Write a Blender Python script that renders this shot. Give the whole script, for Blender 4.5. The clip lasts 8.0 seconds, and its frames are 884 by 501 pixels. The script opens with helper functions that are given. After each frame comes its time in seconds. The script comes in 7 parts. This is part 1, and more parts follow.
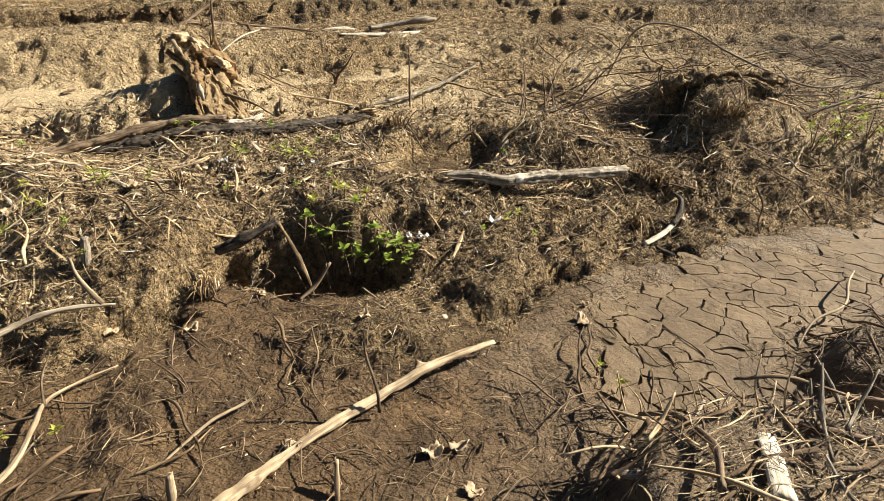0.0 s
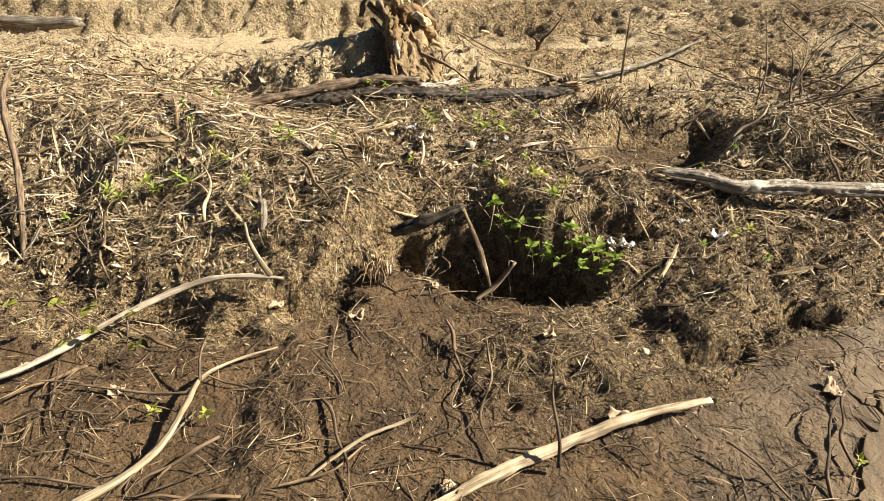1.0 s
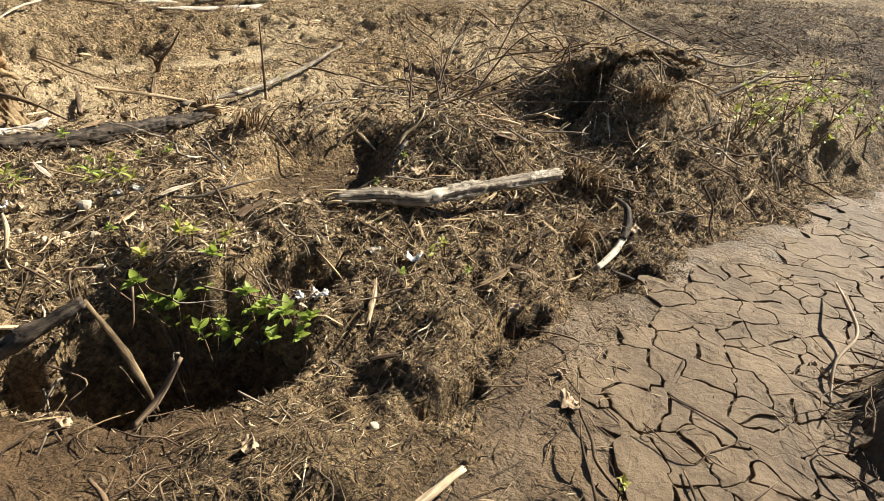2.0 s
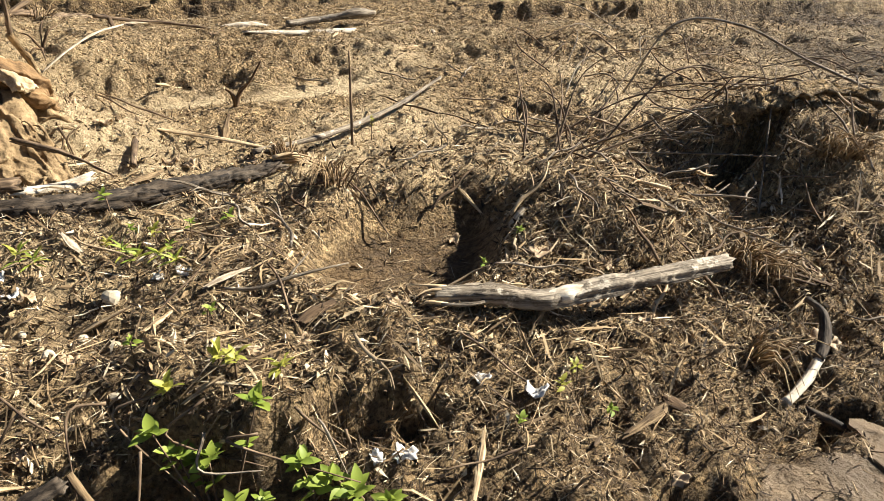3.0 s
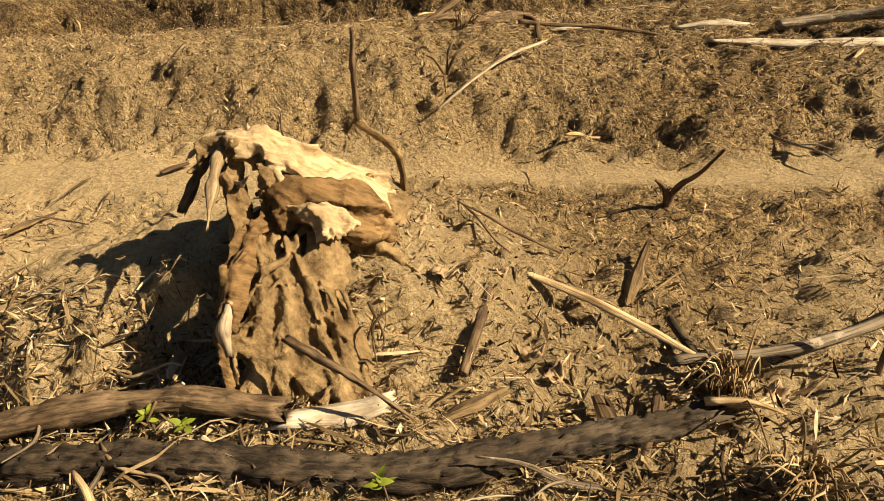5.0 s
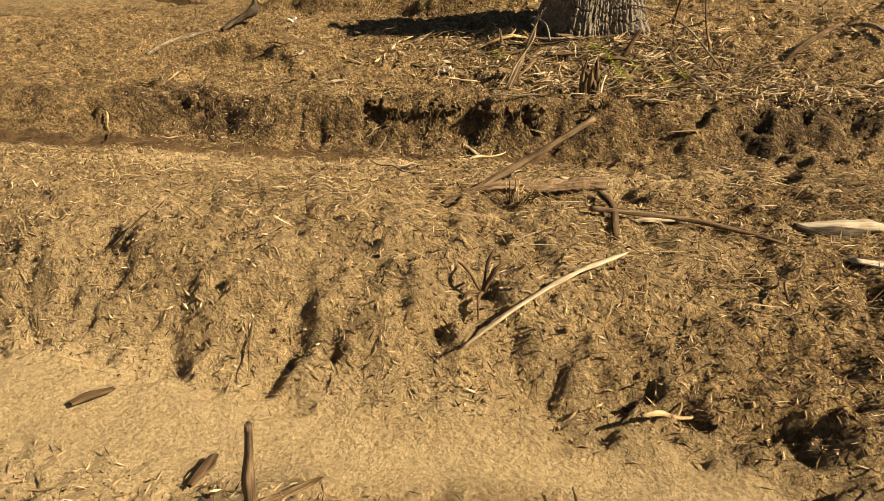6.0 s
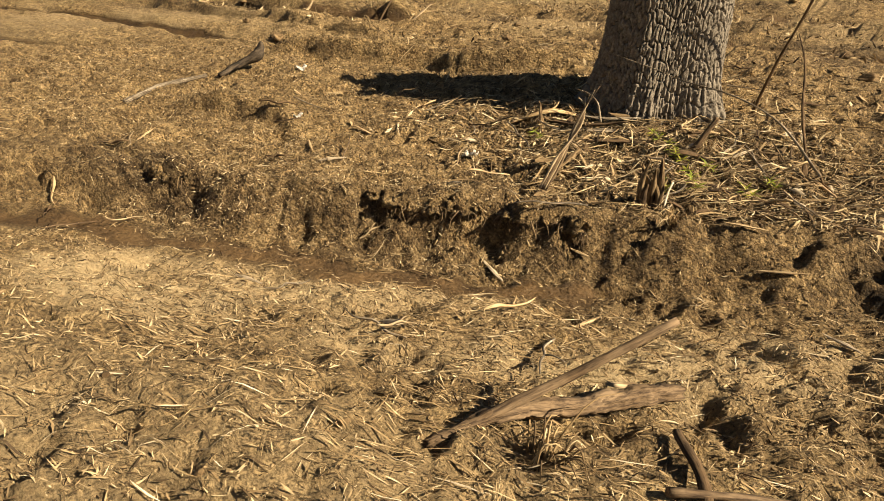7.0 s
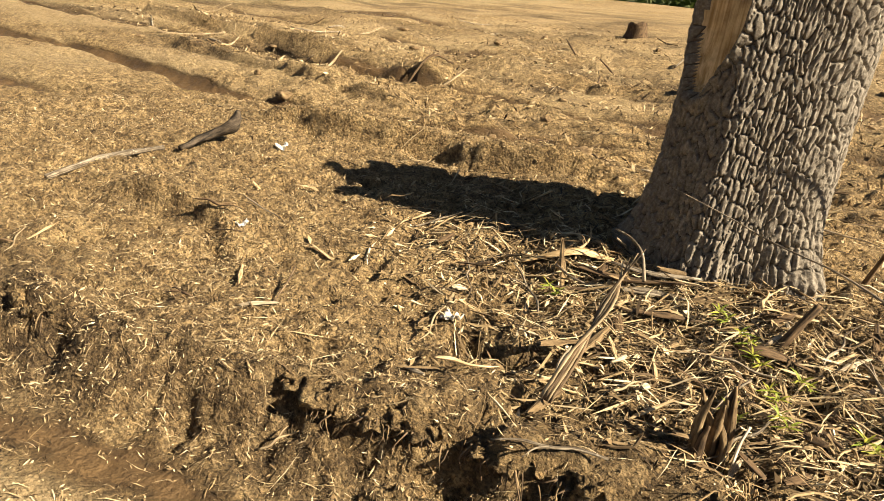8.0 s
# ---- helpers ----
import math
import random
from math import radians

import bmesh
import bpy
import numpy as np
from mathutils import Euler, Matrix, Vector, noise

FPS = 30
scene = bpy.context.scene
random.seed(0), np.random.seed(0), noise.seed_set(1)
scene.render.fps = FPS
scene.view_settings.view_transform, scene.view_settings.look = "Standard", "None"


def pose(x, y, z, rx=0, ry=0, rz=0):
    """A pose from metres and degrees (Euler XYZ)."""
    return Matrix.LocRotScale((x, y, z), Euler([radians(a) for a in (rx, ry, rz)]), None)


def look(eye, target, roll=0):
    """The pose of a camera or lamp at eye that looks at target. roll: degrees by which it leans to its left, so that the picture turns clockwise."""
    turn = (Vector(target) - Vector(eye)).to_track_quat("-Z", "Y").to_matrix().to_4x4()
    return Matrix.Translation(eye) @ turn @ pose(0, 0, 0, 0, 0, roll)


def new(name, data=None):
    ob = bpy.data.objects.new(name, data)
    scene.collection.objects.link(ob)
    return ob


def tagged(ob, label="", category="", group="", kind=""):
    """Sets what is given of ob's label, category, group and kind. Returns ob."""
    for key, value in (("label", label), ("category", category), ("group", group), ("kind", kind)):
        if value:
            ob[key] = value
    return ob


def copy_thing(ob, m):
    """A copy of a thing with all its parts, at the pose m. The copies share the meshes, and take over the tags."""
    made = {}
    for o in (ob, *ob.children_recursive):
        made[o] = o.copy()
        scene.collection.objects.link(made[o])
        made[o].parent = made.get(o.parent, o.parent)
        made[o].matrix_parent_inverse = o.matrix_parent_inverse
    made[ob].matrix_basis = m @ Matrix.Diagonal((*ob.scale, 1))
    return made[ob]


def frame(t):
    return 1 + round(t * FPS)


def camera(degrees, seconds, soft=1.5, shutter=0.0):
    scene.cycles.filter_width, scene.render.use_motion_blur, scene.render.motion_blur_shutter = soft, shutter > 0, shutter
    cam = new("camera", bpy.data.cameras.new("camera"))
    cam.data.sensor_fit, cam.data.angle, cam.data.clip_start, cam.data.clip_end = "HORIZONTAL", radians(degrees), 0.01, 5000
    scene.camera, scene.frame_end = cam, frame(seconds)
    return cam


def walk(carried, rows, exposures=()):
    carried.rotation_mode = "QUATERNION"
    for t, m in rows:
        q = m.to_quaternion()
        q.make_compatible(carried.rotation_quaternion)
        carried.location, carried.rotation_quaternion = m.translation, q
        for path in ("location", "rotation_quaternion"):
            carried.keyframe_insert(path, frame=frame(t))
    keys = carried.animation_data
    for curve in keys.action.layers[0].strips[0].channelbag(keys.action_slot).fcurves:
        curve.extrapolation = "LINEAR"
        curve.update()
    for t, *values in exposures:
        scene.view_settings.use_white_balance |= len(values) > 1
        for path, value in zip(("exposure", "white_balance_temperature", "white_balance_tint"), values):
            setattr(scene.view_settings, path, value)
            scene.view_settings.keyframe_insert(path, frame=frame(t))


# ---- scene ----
cam = camera(69.0, 8.0, soft=0.5)
PATH = [
    (0, (-0.029, 0.33, 1.465), (-0.018, 2.071, 0.479), 1.7),
    (0.5, (-0.073, 0.541, 1.444), (-0.494, 2.225, 0.45), 1.9),
    (1, (-0.197, 0.71, 1.374), (-0.663, 2.324, 0.289), 1.2),
    (1.1, (-0.222, 0.79, 1.369), (-0.635, 2.449, 0.33), 1.4),
    (1.2, (-0.29, 0.901, 1.3), (-0.668, 2.69, 0.489), 1.5),
    (1.5, (-0.29, 1.028, 1.297), (-0.214, 2.776, 0.327), 3.4),
    (2, (-0.199, 1.197, 1.233), (0.279, 2.86, 0.23), 4.9),
    (2.2, (-0.168, 1.275, 1.231), (0.291, 2.994, 0.317), 5.0),
    (3.3, (-0.177, 2.142, 1.054), (-0.124, 3.832, -0.015), 3.1),
    (3.5, (-0.183, 2.309, 0.976), (-0.364, 3.748, -0.401), 1.6),
    (3.6, (-0.189, 2.366, 0.983), (-0.614, 3.733, -0.414), -1.6),
    (4, (-0.164, 2.674, 1.059), (-0.884, 4.048, -0.203), -1.8),
    (4.2, (-0.174, 2.804, 1.091), (-0.876, 4.257, -0.091), -4.6),
    (5.3, (-0.629, 3.515, 1.251), (-1.643, 4.864, 0.178), -2.7),
    (5.5, (-0.737, 3.787, 1.223), (-1.791, 5.201, 0.28), 1.4),
    (6, (-0.884, 4.069, 1.375), (-1.994, 5.436, 0.427), -1.9),
    (6.5, (-1.078, 4.418, 1.351), (-2.094, 5.941, 0.546), -0.4),
    (6.7, (-1.289, 4.641, 1.308), (-2.567, 5.994, 0.575), -0.1),
    (7, (-1.477, 4.947, 1.463), (-2.672, 6.284, 0.578), 1.0),
    (7.5, (-1.794, 5.465, 1.492), (-2.974, 6.833, 0.635), 1.8),
    (8, (-2.12, 6.044, 1.575), (-3.444, 7.325, 0.797), 5.0),
]
EXPOSURE = [(0.0, 1.34, 5700, 8), (0.5, 1.46, 5700, 8), (2.2, 1.35, 5600, 9), (3.3, 1.52, 5600, 10), (4.2, 1.13, 6050, 11), (5.3, 0.78, 8150, 12), (6.5, 0.95, 7450, 11), (7.0, 0.99, 7200, 11), (7.5, 1.38, 6700, 9), (8.0, 1.48, 6700, 9)]
walk(cam, [(t, look(eye, target, roll)) for t, eye, target, roll in PATH], EXPOSURE)

# ---- light ----
SUN_UP, SUN_AZ = 35.5, 19.0  # degrees above the ground; degrees from +x towards +y
world = bpy.data.worlds.new("world")
scene.world = world
world.use_nodes = True
sky = world.node_tree.nodes.new("ShaderNodeTexSky")
sky.sky_type, sky.sun_disc = "NISHITA", False
sky.sun_elevation, sky.sun_rotation = radians(SUN_UP), radians(90 - SUN_AZ)
sky.air_density, sky.dust_density = 1.0, 0.8
back = world.node_tree.nodes["Background"]
back.inputs["Strength"].default_value = 0.023
world.node_tree.links.new(sky.outputs["Color"], back.inputs["Color"])

sun = new("sun", bpy.data.lights.new("sun", "SUN"))
sun.data.energy, sun.data.angle, sun.data.color = 5.5, radians(0.55), (1.0, 0.87, 0.66)
sun.matrix_world = look((0, 0, 0), (-math.cos(radians(SUN_AZ)) * math.cos(radians(SUN_UP)), -math.sin(radians(SUN_AZ)) * math.cos(radians(SUN_UP)), -math.sin(radians(SUN_UP))))


# ---- materials ----
def material(name, rough=0.85):
    m = bpy.data.materials.new(name)
    m.use_nodes = True
    tree = m.node_tree
    shader = tree.nodes["Principled BSDF"]
    shader.inputs["Roughness"].default_value = rough
    shader.inputs["Specular IOR Level"].default_value = 0.3
    return m, tree, shader


def node(tree, kind, **values):
    n = tree.nodes.new("ShaderNode" + kind)
    for key, value in values.items():
        n.inputs[key.replace("_", " ")].default_value = value
    return n


def ramp(tree, source, *stops):
    n = tree.nodes.new("ShaderNodeValToRGB")
    n.color_ramp.elements[0].position, n.color_ramp.elements[0].color = stops[0][0], (*stops[0][1], 1)
    n.color_ramp.elements[1].position, n.color_ramp.elements[1].color = stops[-1][0], (*stops[-1][1], 1)
    for at, colour in stops[1:-1]:
        n.color_ramp.elements.new(at).color = (*colour, 1)
    tree.links.new(source, n.inputs["Fac"])
    return n.outputs["Color"]


def mixed(tree, factor, a, b, how="MIX"):
    n = tree.nodes.new("ShaderNodeMix")
    n.data_type, n.blend_type = "RGBA", how
    for socket, value in ((n.inputs["Factor"], factor), (n.inputs["A"], a), (n.inputs["B"], b)):
        if hasattr(value, "links"):
            tree.links.new(value, socket)
        else:
            socket.default_value = value
    return n.outputs["Result"]


def sums(tree, how, a, b):
    n = tree.nodes.new("ShaderNodeMath")
    n.operation = how
    for socket, value in zip(n.inputs, (a, b)):
        if hasattr(value, "links"):
            tree.links.new(value, socket)
        else:
            socket.default_value = value
    return n.outputs["Value"]


def relief(tree, shader, source, distance, strength=0.6):
    b = node(tree, "Bump", Strength=strength, Distance=distance)
    tree.links.new(source, b.inputs["Height"])
    tree.links.new(b.outputs["Normal"], shader.inputs["Normal"])


def noise_of(tree, coords, scale, detail=6.0, rough=0.6):
    n = node(tree, "TexNoise", Scale=scale, Detail=detail, Roughness=rough)
    if coords is not None:
        tree.links.new(coords, n.inputs["Vector"])
    return n.outputs["Fac"]


def place_of(tree):
    return tree.nodes.new("ShaderNodeTexCoord").outputs["Object"]


def attribute(tree, name, output):
    n = tree.nodes.new("ShaderNodeAttribute")
    n.attribute_name = name
    return n.outputs[output]


def wood(name, dark, light, rough=0.8, along=5.0, across=110.0, relief_m=0.004, flecks=None):
    """Wood or bark whose grain runs along the piece."""
    m, tree, shader = material(name, rough)
    way = tree.nodes.new("ShaderNodeMapping")
    way.inputs["Scale"].default_value = (across, across, along)
    tree.links.new(attribute(tree, "grain", "Vector"), way.inputs["Vector"])
    fibres = noise_of(tree, way.outputs["Vector"], 1.0, 5.0, 0.65)
    big = noise_of(tree, attribute(tree, "grain", "Vector"), 9.0, 4.0)
    colour = ramp(tree, fibres, (0.38, dark), (0.6, light))
    stain = ramp(tree, big, (0.35, (0.45, 0.4, 0.34)), (0.6, (1, 1, 1)))
    colour = mixed(tree, 0.8, colour, stain, "MULTIPLY")
    if flecks:
        mask = ramp(tree, noise_of(tree, attribute(tree, "grain", "Vector"), 14.0, 6.0, 0.7), (0.58, (0, 0, 0)), (0.63, (1, 1, 1)))
        colour = mixed(tree, mask, colour, (*flecks, 1))
    rnd = tree.nodes.new("ShaderNodeObjectInfo").outputs["Random"]
    colour = mixed(tree, 0.5, colour, ramp(tree, rnd, (0, (0.7, 0.66, 0.6)), (1, (1.15, 1.12, 1.05))), "MULTIPLY")
    tree.links.new(colour, shader.inputs["Base Color"])
    relief(tree, shader, fibres, relief_m, 0.8)
    return m


def scatter(name, *stops, rough=0.85):
    """Small loose pieces, each of its own shade."""
    m, tree, shader = material(name, rough)
    rnd = tree.nodes.new("ShaderNodeNewGeometry").outputs["Random Per Island"]
    colour = ramp(tree, rnd, *stops)
    colour = mixed(tree, 0.6, colour, ramp(tree, noise_of(tree, place_of(tree), 60.0, 4.0), (0.3, (0.5, 0.45, 0.4)), (0.65, (1.1, 1.1, 1.1))), "MULTIPLY")
    tree.links.new(colour, shader.inputs["Base Color"])
    return m


def clods_of(tree, coords, scale):
    """Rounded crumbs of that many to the metre: their height and a shade for each."""
    bent = tree.nodes.new("ShaderNodeVectorMath")
    wobble = node(tree, "TexNoise", Scale=scale * 0.6, Detail=3.0)
    tree.links.new(coords, wobble.inputs["Vector"])
    bent.operation = "MULTIPLY_ADD"
    tree.links.new(wobble.outputs["Color"], bent.inputs[0])
    bent.inputs[1].default_value = (1.1 / scale,) * 3
    tree.links.new(coords, bent.inputs[2])
    cells = node(tree, "TexVoronoi", Scale=scale, Randomness=1.0)
    tree.links.new(bent.outputs["Vector"], cells.inputs["Vector"])
    split = tree.nodes.new("ShaderNodeSeparateColor")
    tree.links.new(cells.outputs["Color"], split.inputs["Color"])
    return sums(tree, "SUBTRACT", 1.0, cells.outputs["Distance"]), split.outputs["Red"]


def earth():
    m, tree, shader = material("earth", 0.9)
    here = place_of(tree)
    wet, sand, green, silt, dark_soil_shade = (attribute(tree, n, "Fac") for n in ("wet", "sand", "green", "silt", "dark_soil_shade"))
    lumps, crumbs, wide = noise_of(tree, here, 13.0, 9.0, 0.7), noise_of(tree, here, 75.0, 6.0, 0.75), noise_of(tree, here, 1.3, 5.0)
    clod, shade = clods_of(tree, here, 42.0)
    grit, speck = clods_of(tree, here, 110.0)
    dry = ramp(tree, lumps, (0.32, (0.1, 0.066, 0.033)), (0.47, (0.3, 0.212, 0.11)), (0.64, (0.52, 0.39, 0.216)))
    dry = mixed(tree, dark_soil_shade, dry, ramp(tree, lumps, (0.33, (0.03, 0.02, 0.011)), (0.48, (0.115, 0.079, 0.043)), (0.66, (0.27, 0.198, 0.113))))
    dry = mixed(tree, 0.7, dry, ramp(tree, crumbs, (0.4, (0.2, 0.18, 0.16)), (0.56, (1.25, 1.22, 1.16))), "MULTIPLY")
    dry = mixed(tree, 0.75, dry, ramp(tree, shade, (0.0, (0.45, 0.42, 0.38)), (0.5, (0.95, 0.94, 0.92)), (1.0, (1.35, 1.32, 1.25))), "MULTIPLY")
    dry = mixed(tree, 0.7, dry, ramp(tree, wide, (0.35, (0.7, 0.66, 0.6)), (0.65, (1.15, 1.12, 1.05))), "MULTIPLY")
    mud = ramp(tree, noise_of(tree, here, 5.0, 6.0), (0.35, (0.064, 0.037, 0.015)), (0.65, (0.155, 0.094, 0.041)))
    mud = mixed(tree, 0.6, mud, ramp(tree, crumbs, (0.35, (0.55, 0.52, 0.48)), (0.65, (1.2, 1.2, 1.18))), "MULTIPLY")
    mud = mixed(tree, silt, mud, ramp(tree, noise_of(tree, here, 4.0, 5.0), (0.35, (0.105, 0.07, 0.037)), (0.65, (0.21, 0.145, 0.08))))
    fine = ramp(tree, crumbs, (0.32, (0.32, 0.235, 0.125)), (0.45, (0.5, 0.38, 0.216)), (0.7, (0.65, 0.51, 0.31)))
    fine = mixed(tree, 0.45, fine, ramp(tree, speck, (0.0, (0.5, 0.47, 0.42)), (0.6, (1.05, 1.04, 1.02))), "MULTIPLY")
    grass = ramp(tree, noise_of(tree, here, 0.8, 8.0, 0.7), (0.35, (0.04, 0.055, 0.015)), (0.65, (0.12, 0.13, 0.04)))
    edge = sums(tree, "ADD", wet, sums(tree, "MULTIPLY", sums(tree, "SUBTRACT", lumps, 0.5), 0.8))
    edge = ramp(tree, edge, (0.35, (0, 0, 0)), (0.65, (1, 1, 1)))
    colour = mixed(tree, edge, mixed(tree, sand, dry, fine), mud)
    colour = mixed(tree, green, colour, grass)
    tree.links.new(colour, shader.inputs["Base Color"])
    gloss = ramp(tree, sums(tree, "MULTIPLY", edge, noise_of(tree, here, 3.0, 4.0)), (0.3, (0.92, 0.92, 0.92)), (0.75, (0.34, 0.34, 0.34)))
    tree.links.new(gloss, shader.inputs["Roughness"])
    calm = sums(tree, "SUBTRACT", 1.0, sums(tree, "MULTIPLY", edge, 0.74))
    smooth = sums(tree, "SUBTRACT", 1.0, sums(tree, "MULTIPLY", sand, 0.75))
    rough = sums(tree, "ADD", lumps, sums(tree, "MULTIPLY", crumbs, 0.5))
    rough = sums(tree, "ADD", rough, sums(tree, "MULTIPLY", sums(tree, "ADD", sums(tree, "MULTIPLY", clod, 0.5), sums(tree, "MULTIPLY", grit, 0.2)), smooth))
    rough = sums(tree, "MULTIPLY", rough, sums(tree, "SUBTRACT", 1.0, sums(tree, "MULTIPLY", sand, 0.4)))
    relief(tree, shader, sums(tree, "MULTIPLY", rough, calm), 0.07, 1.0)
    return m


def mud_crust():
    m, tree, shader = material("mud_crust", 0.75)
    here = place_of(tree)
    fine, broad = noise_of(tree, here, 70.0, 6.0, 0.7), noise_of(tree, here, 4.0, 5.0)
    colour = ramp(tree, broad, (0.35, (0.1, 0.066, 0.034)), (0.65, (0.185, 0.127, 0.068)))
    colour = mixed(tree, 0.5, colour, ramp(tree, fine, (0.3, (0.7, 0.68, 0.66)), (0.65, (1.1, 1.1, 1.1))), "MULTIPLY")
    tree.links.new(colour, shader.inputs["Base Color"])
    pits, shade = clods_of(tree, here, 38.0)
    relief(tree, shader, sums(tree, "ADD", sums(tree, "ADD", fine, sums(tree, "MULTIPLY", pits, -0.5)), sums(tree, "MULTIPLY", broad, 3.0)), 0.007, 0.8)
    return m


def bark():
    m, tree, shader = material("furrowed_bark", 0.9)
    here = place_of(tree)
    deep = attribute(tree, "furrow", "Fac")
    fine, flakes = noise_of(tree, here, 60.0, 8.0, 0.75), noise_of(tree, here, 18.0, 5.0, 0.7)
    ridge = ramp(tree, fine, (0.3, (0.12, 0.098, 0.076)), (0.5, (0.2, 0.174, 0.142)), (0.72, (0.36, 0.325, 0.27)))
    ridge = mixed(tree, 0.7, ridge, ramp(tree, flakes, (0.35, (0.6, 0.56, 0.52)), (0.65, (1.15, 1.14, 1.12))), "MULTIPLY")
    # shade in the grooves is put into the colour: darker where furrows are deep
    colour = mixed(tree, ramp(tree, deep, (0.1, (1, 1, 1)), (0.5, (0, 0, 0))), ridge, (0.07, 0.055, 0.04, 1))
    tree.links.new(colour, shader.inputs["Base Color"])
    relief(tree, shader, sums(tree, "ADD", sums(tree, "MULTIPLY", fine, 0.5), sums(tree, "ADD", flakes, deep)), 0.012, 0.9)
    return m


def foliage(name, dark, light):
    m, tree, shader = material(name, 0.5)
    rnd = tree.nodes.new("ShaderNodeObjectInfo").outputs["Random"]
    island = tree.nodes.new("ShaderNodeNewGeometry").outputs["Random Per Island"]
    both = sums(tree, "FRACT", sums(tree, "ADD", rnd, island), 0.0)
    colour = mixed(tree, noise_of(tree, place_of(tree), 40.0, 3.0), ramp(tree, both, (0, dark), (1, light)), (*light, 1))
    tree.links.new(colour, shader.inputs["Base Color"])
    shader.inputs["Subsurface Weight"].default_value = 0.0
    shader.inputs["Transmission Weight"].default_value = 0.0
    thin = tree.nodes.new("ShaderNodeBsdfTranslucent")
    tree.links.new(colour, thin.inputs["Color"])
    blend = tree.nodes.new("ShaderNodeMixShader")
    blend.inputs["Fac"].default_value = 0.35
    out = tree.nodes["Material Output"]
    tree.links.new(shader.outputs["BSDF"], blend.inputs[1])
    tree.links.new(thin.outputs["BSDF"], blend.inputs[2])
    tree.links.new(blend.outputs["Shader"], out.inputs["Surface"])
    return m


EARTH, CRUST, BARK = earth(), mud_crust(), bark()
PEELED = wood("peeled_wood", (0.2, 0.14, 0.08), (0.54, 0.43, 0.28), 0.7, 4, 90, 0.002)
BLEACHED = wood("bleached_wood", (0.3, 0.24, 0.17), (0.66, 0.57, 0.43), 0.75, 4, 100, 0.005)
WHITE_WOOD = wood("white_weathered_wood", (0.5, 0.43, 0.33), (0.8, 0.74, 0.62), 0.75, 4, 100, 0.004)
GREY_WOOD = wood("grey_wood", (0.085, 0.066, 0.048), (0.40, 0.34, 0.26), 0.85, 3.5, 130, 0.009, (0.52, 0.46, 0.37))
BROWN_WOOD = wood("brown_bark", (0.05, 0.033, 0.02), (0.19, 0.125, 0.07), 0.9, 9, 80, 0.006)
TWIG_WOOD = wood("twig_bark", (0.075, 0.05, 0.032), (0.26, 0.185, 0.115), 0.85, 12, 120, 0.003)
BLACK_WOOD = wood("blackened_wood", (0.022, 0.017, 0.013), (0.12, 0.092, 0.065), 0.85, 14, 60, 0.012)
MUDDY_WOOD = wood("mud_caked_wood", (0.085, 0.056, 0.03), (0.30, 0.215, 0.12), 0.95, 9, 70, 0.01)
SPLIT_WOOD = wood("split_wood", (0.3, 0.2, 0.1), (0.74, 0.58, 0.36), 0.75, 3, 160, 0.004)
BARE_WOOD = wood("bare_heartwood", (0.42, 0.27, 0.12), (0.72, 0.56, 0.33), 0.75, 2, 60, 0.006)
STRAW_DARK = scatter("dark_litter", (0, (0.03, 0.02, 0.012)), (0.3, (0.105, 0.07, 0.037)), (0.6, (0.25, 0.17, 0.088)), (0.84, (0.45, 0.335, 0.185)), (1, (0.7, 0.58, 0.39)))
MUD_STRAW = scatter("muddy_litter", (0, (0.02, 0.013, 0.007)), (0.5, (0.1, 0.065, 0.033)), (0.85, (0.22, 0.15, 0.078)), (1, (0.42, 0.31, 0.18)))
STRAW_PALE = scatter("pale_litter", (0, (0.06, 0.04, 0.022)), (0.3, (0.2, 0.135, 0.068)), (0.65, (0.36, 0.255, 0.13)), (0.9, (0.55, 0.42, 0.24)), (1, (0.72, 0.62, 0.45)))
STRAW_REED = scatter("bleached_reed", (0, (0.1, 0.068, 0.036)), (0.25, (0.3, 0.215, 0.115)), (0.6, (0.46, 0.35, 0.2)), (0.88, (0.62, 0.5, 0.32)), (1, (0.78, 0.69, 0.53)))
STRAW_NEAR = scatter("mixed_litter", (0, (0.02, 0.013, 0.008)), (0.3, (0.08, 0.053, 0.028)), (0.6, (0.26, 0.18, 0.09)), (0.85, (0.5, 0.38, 0.21)), (1, (0.7, 0.6, 0.43)))
STRAW_FIELD = scatter("field_litter", (0, (0.04, 0.026, 0.014)), (0.3, (0.17, 0.115, 0.06)), (0.65, (0.36, 0.262, 0.14)), (0.88, (0.58, 0.455, 0.27)), (1, (0.76, 0.64, 0.43)))
BITS = scatter("soil_bits", (0, (0.028, 0.018, 0.009)), (0.25, (0.12, 0.08, 0.042)), (0.6, (0.37, 0.27, 0.148)), (0.88, (0.54, 0.42, 0.25)), (1, (0.7, 0.57, 0.37)), rough=0.95)
BITS_DARK = scatter("damp_soil_bits", (0, (0.025, 0.016, 0.009)), (0.45, (0.12, 0.08, 0.042)), (0.8, (0.3, 0.215, 0.118)), (1, (0.58, 0.46, 0.29)), rough=0.9)
CRUMB = scatter("soil_crumbs", (0, (0.07, 0.045, 0.022)), (0.6, (0.19, 0.128, 0.065)), (1, (0.34, 0.245, 0.135)), rough=0.95)
CAKED_ROOT = wood("mud_caked_root", (0.11, 0.07, 0.034), (0.38, 0.275, 0.15), 0.95, 14, 90, 0.008)
PALE_STONE = scatter("pale_stone", (0, (0.28, 0.225, 0.15)), (1, (0.5, 0.43, 0.31)), rough=0.85)
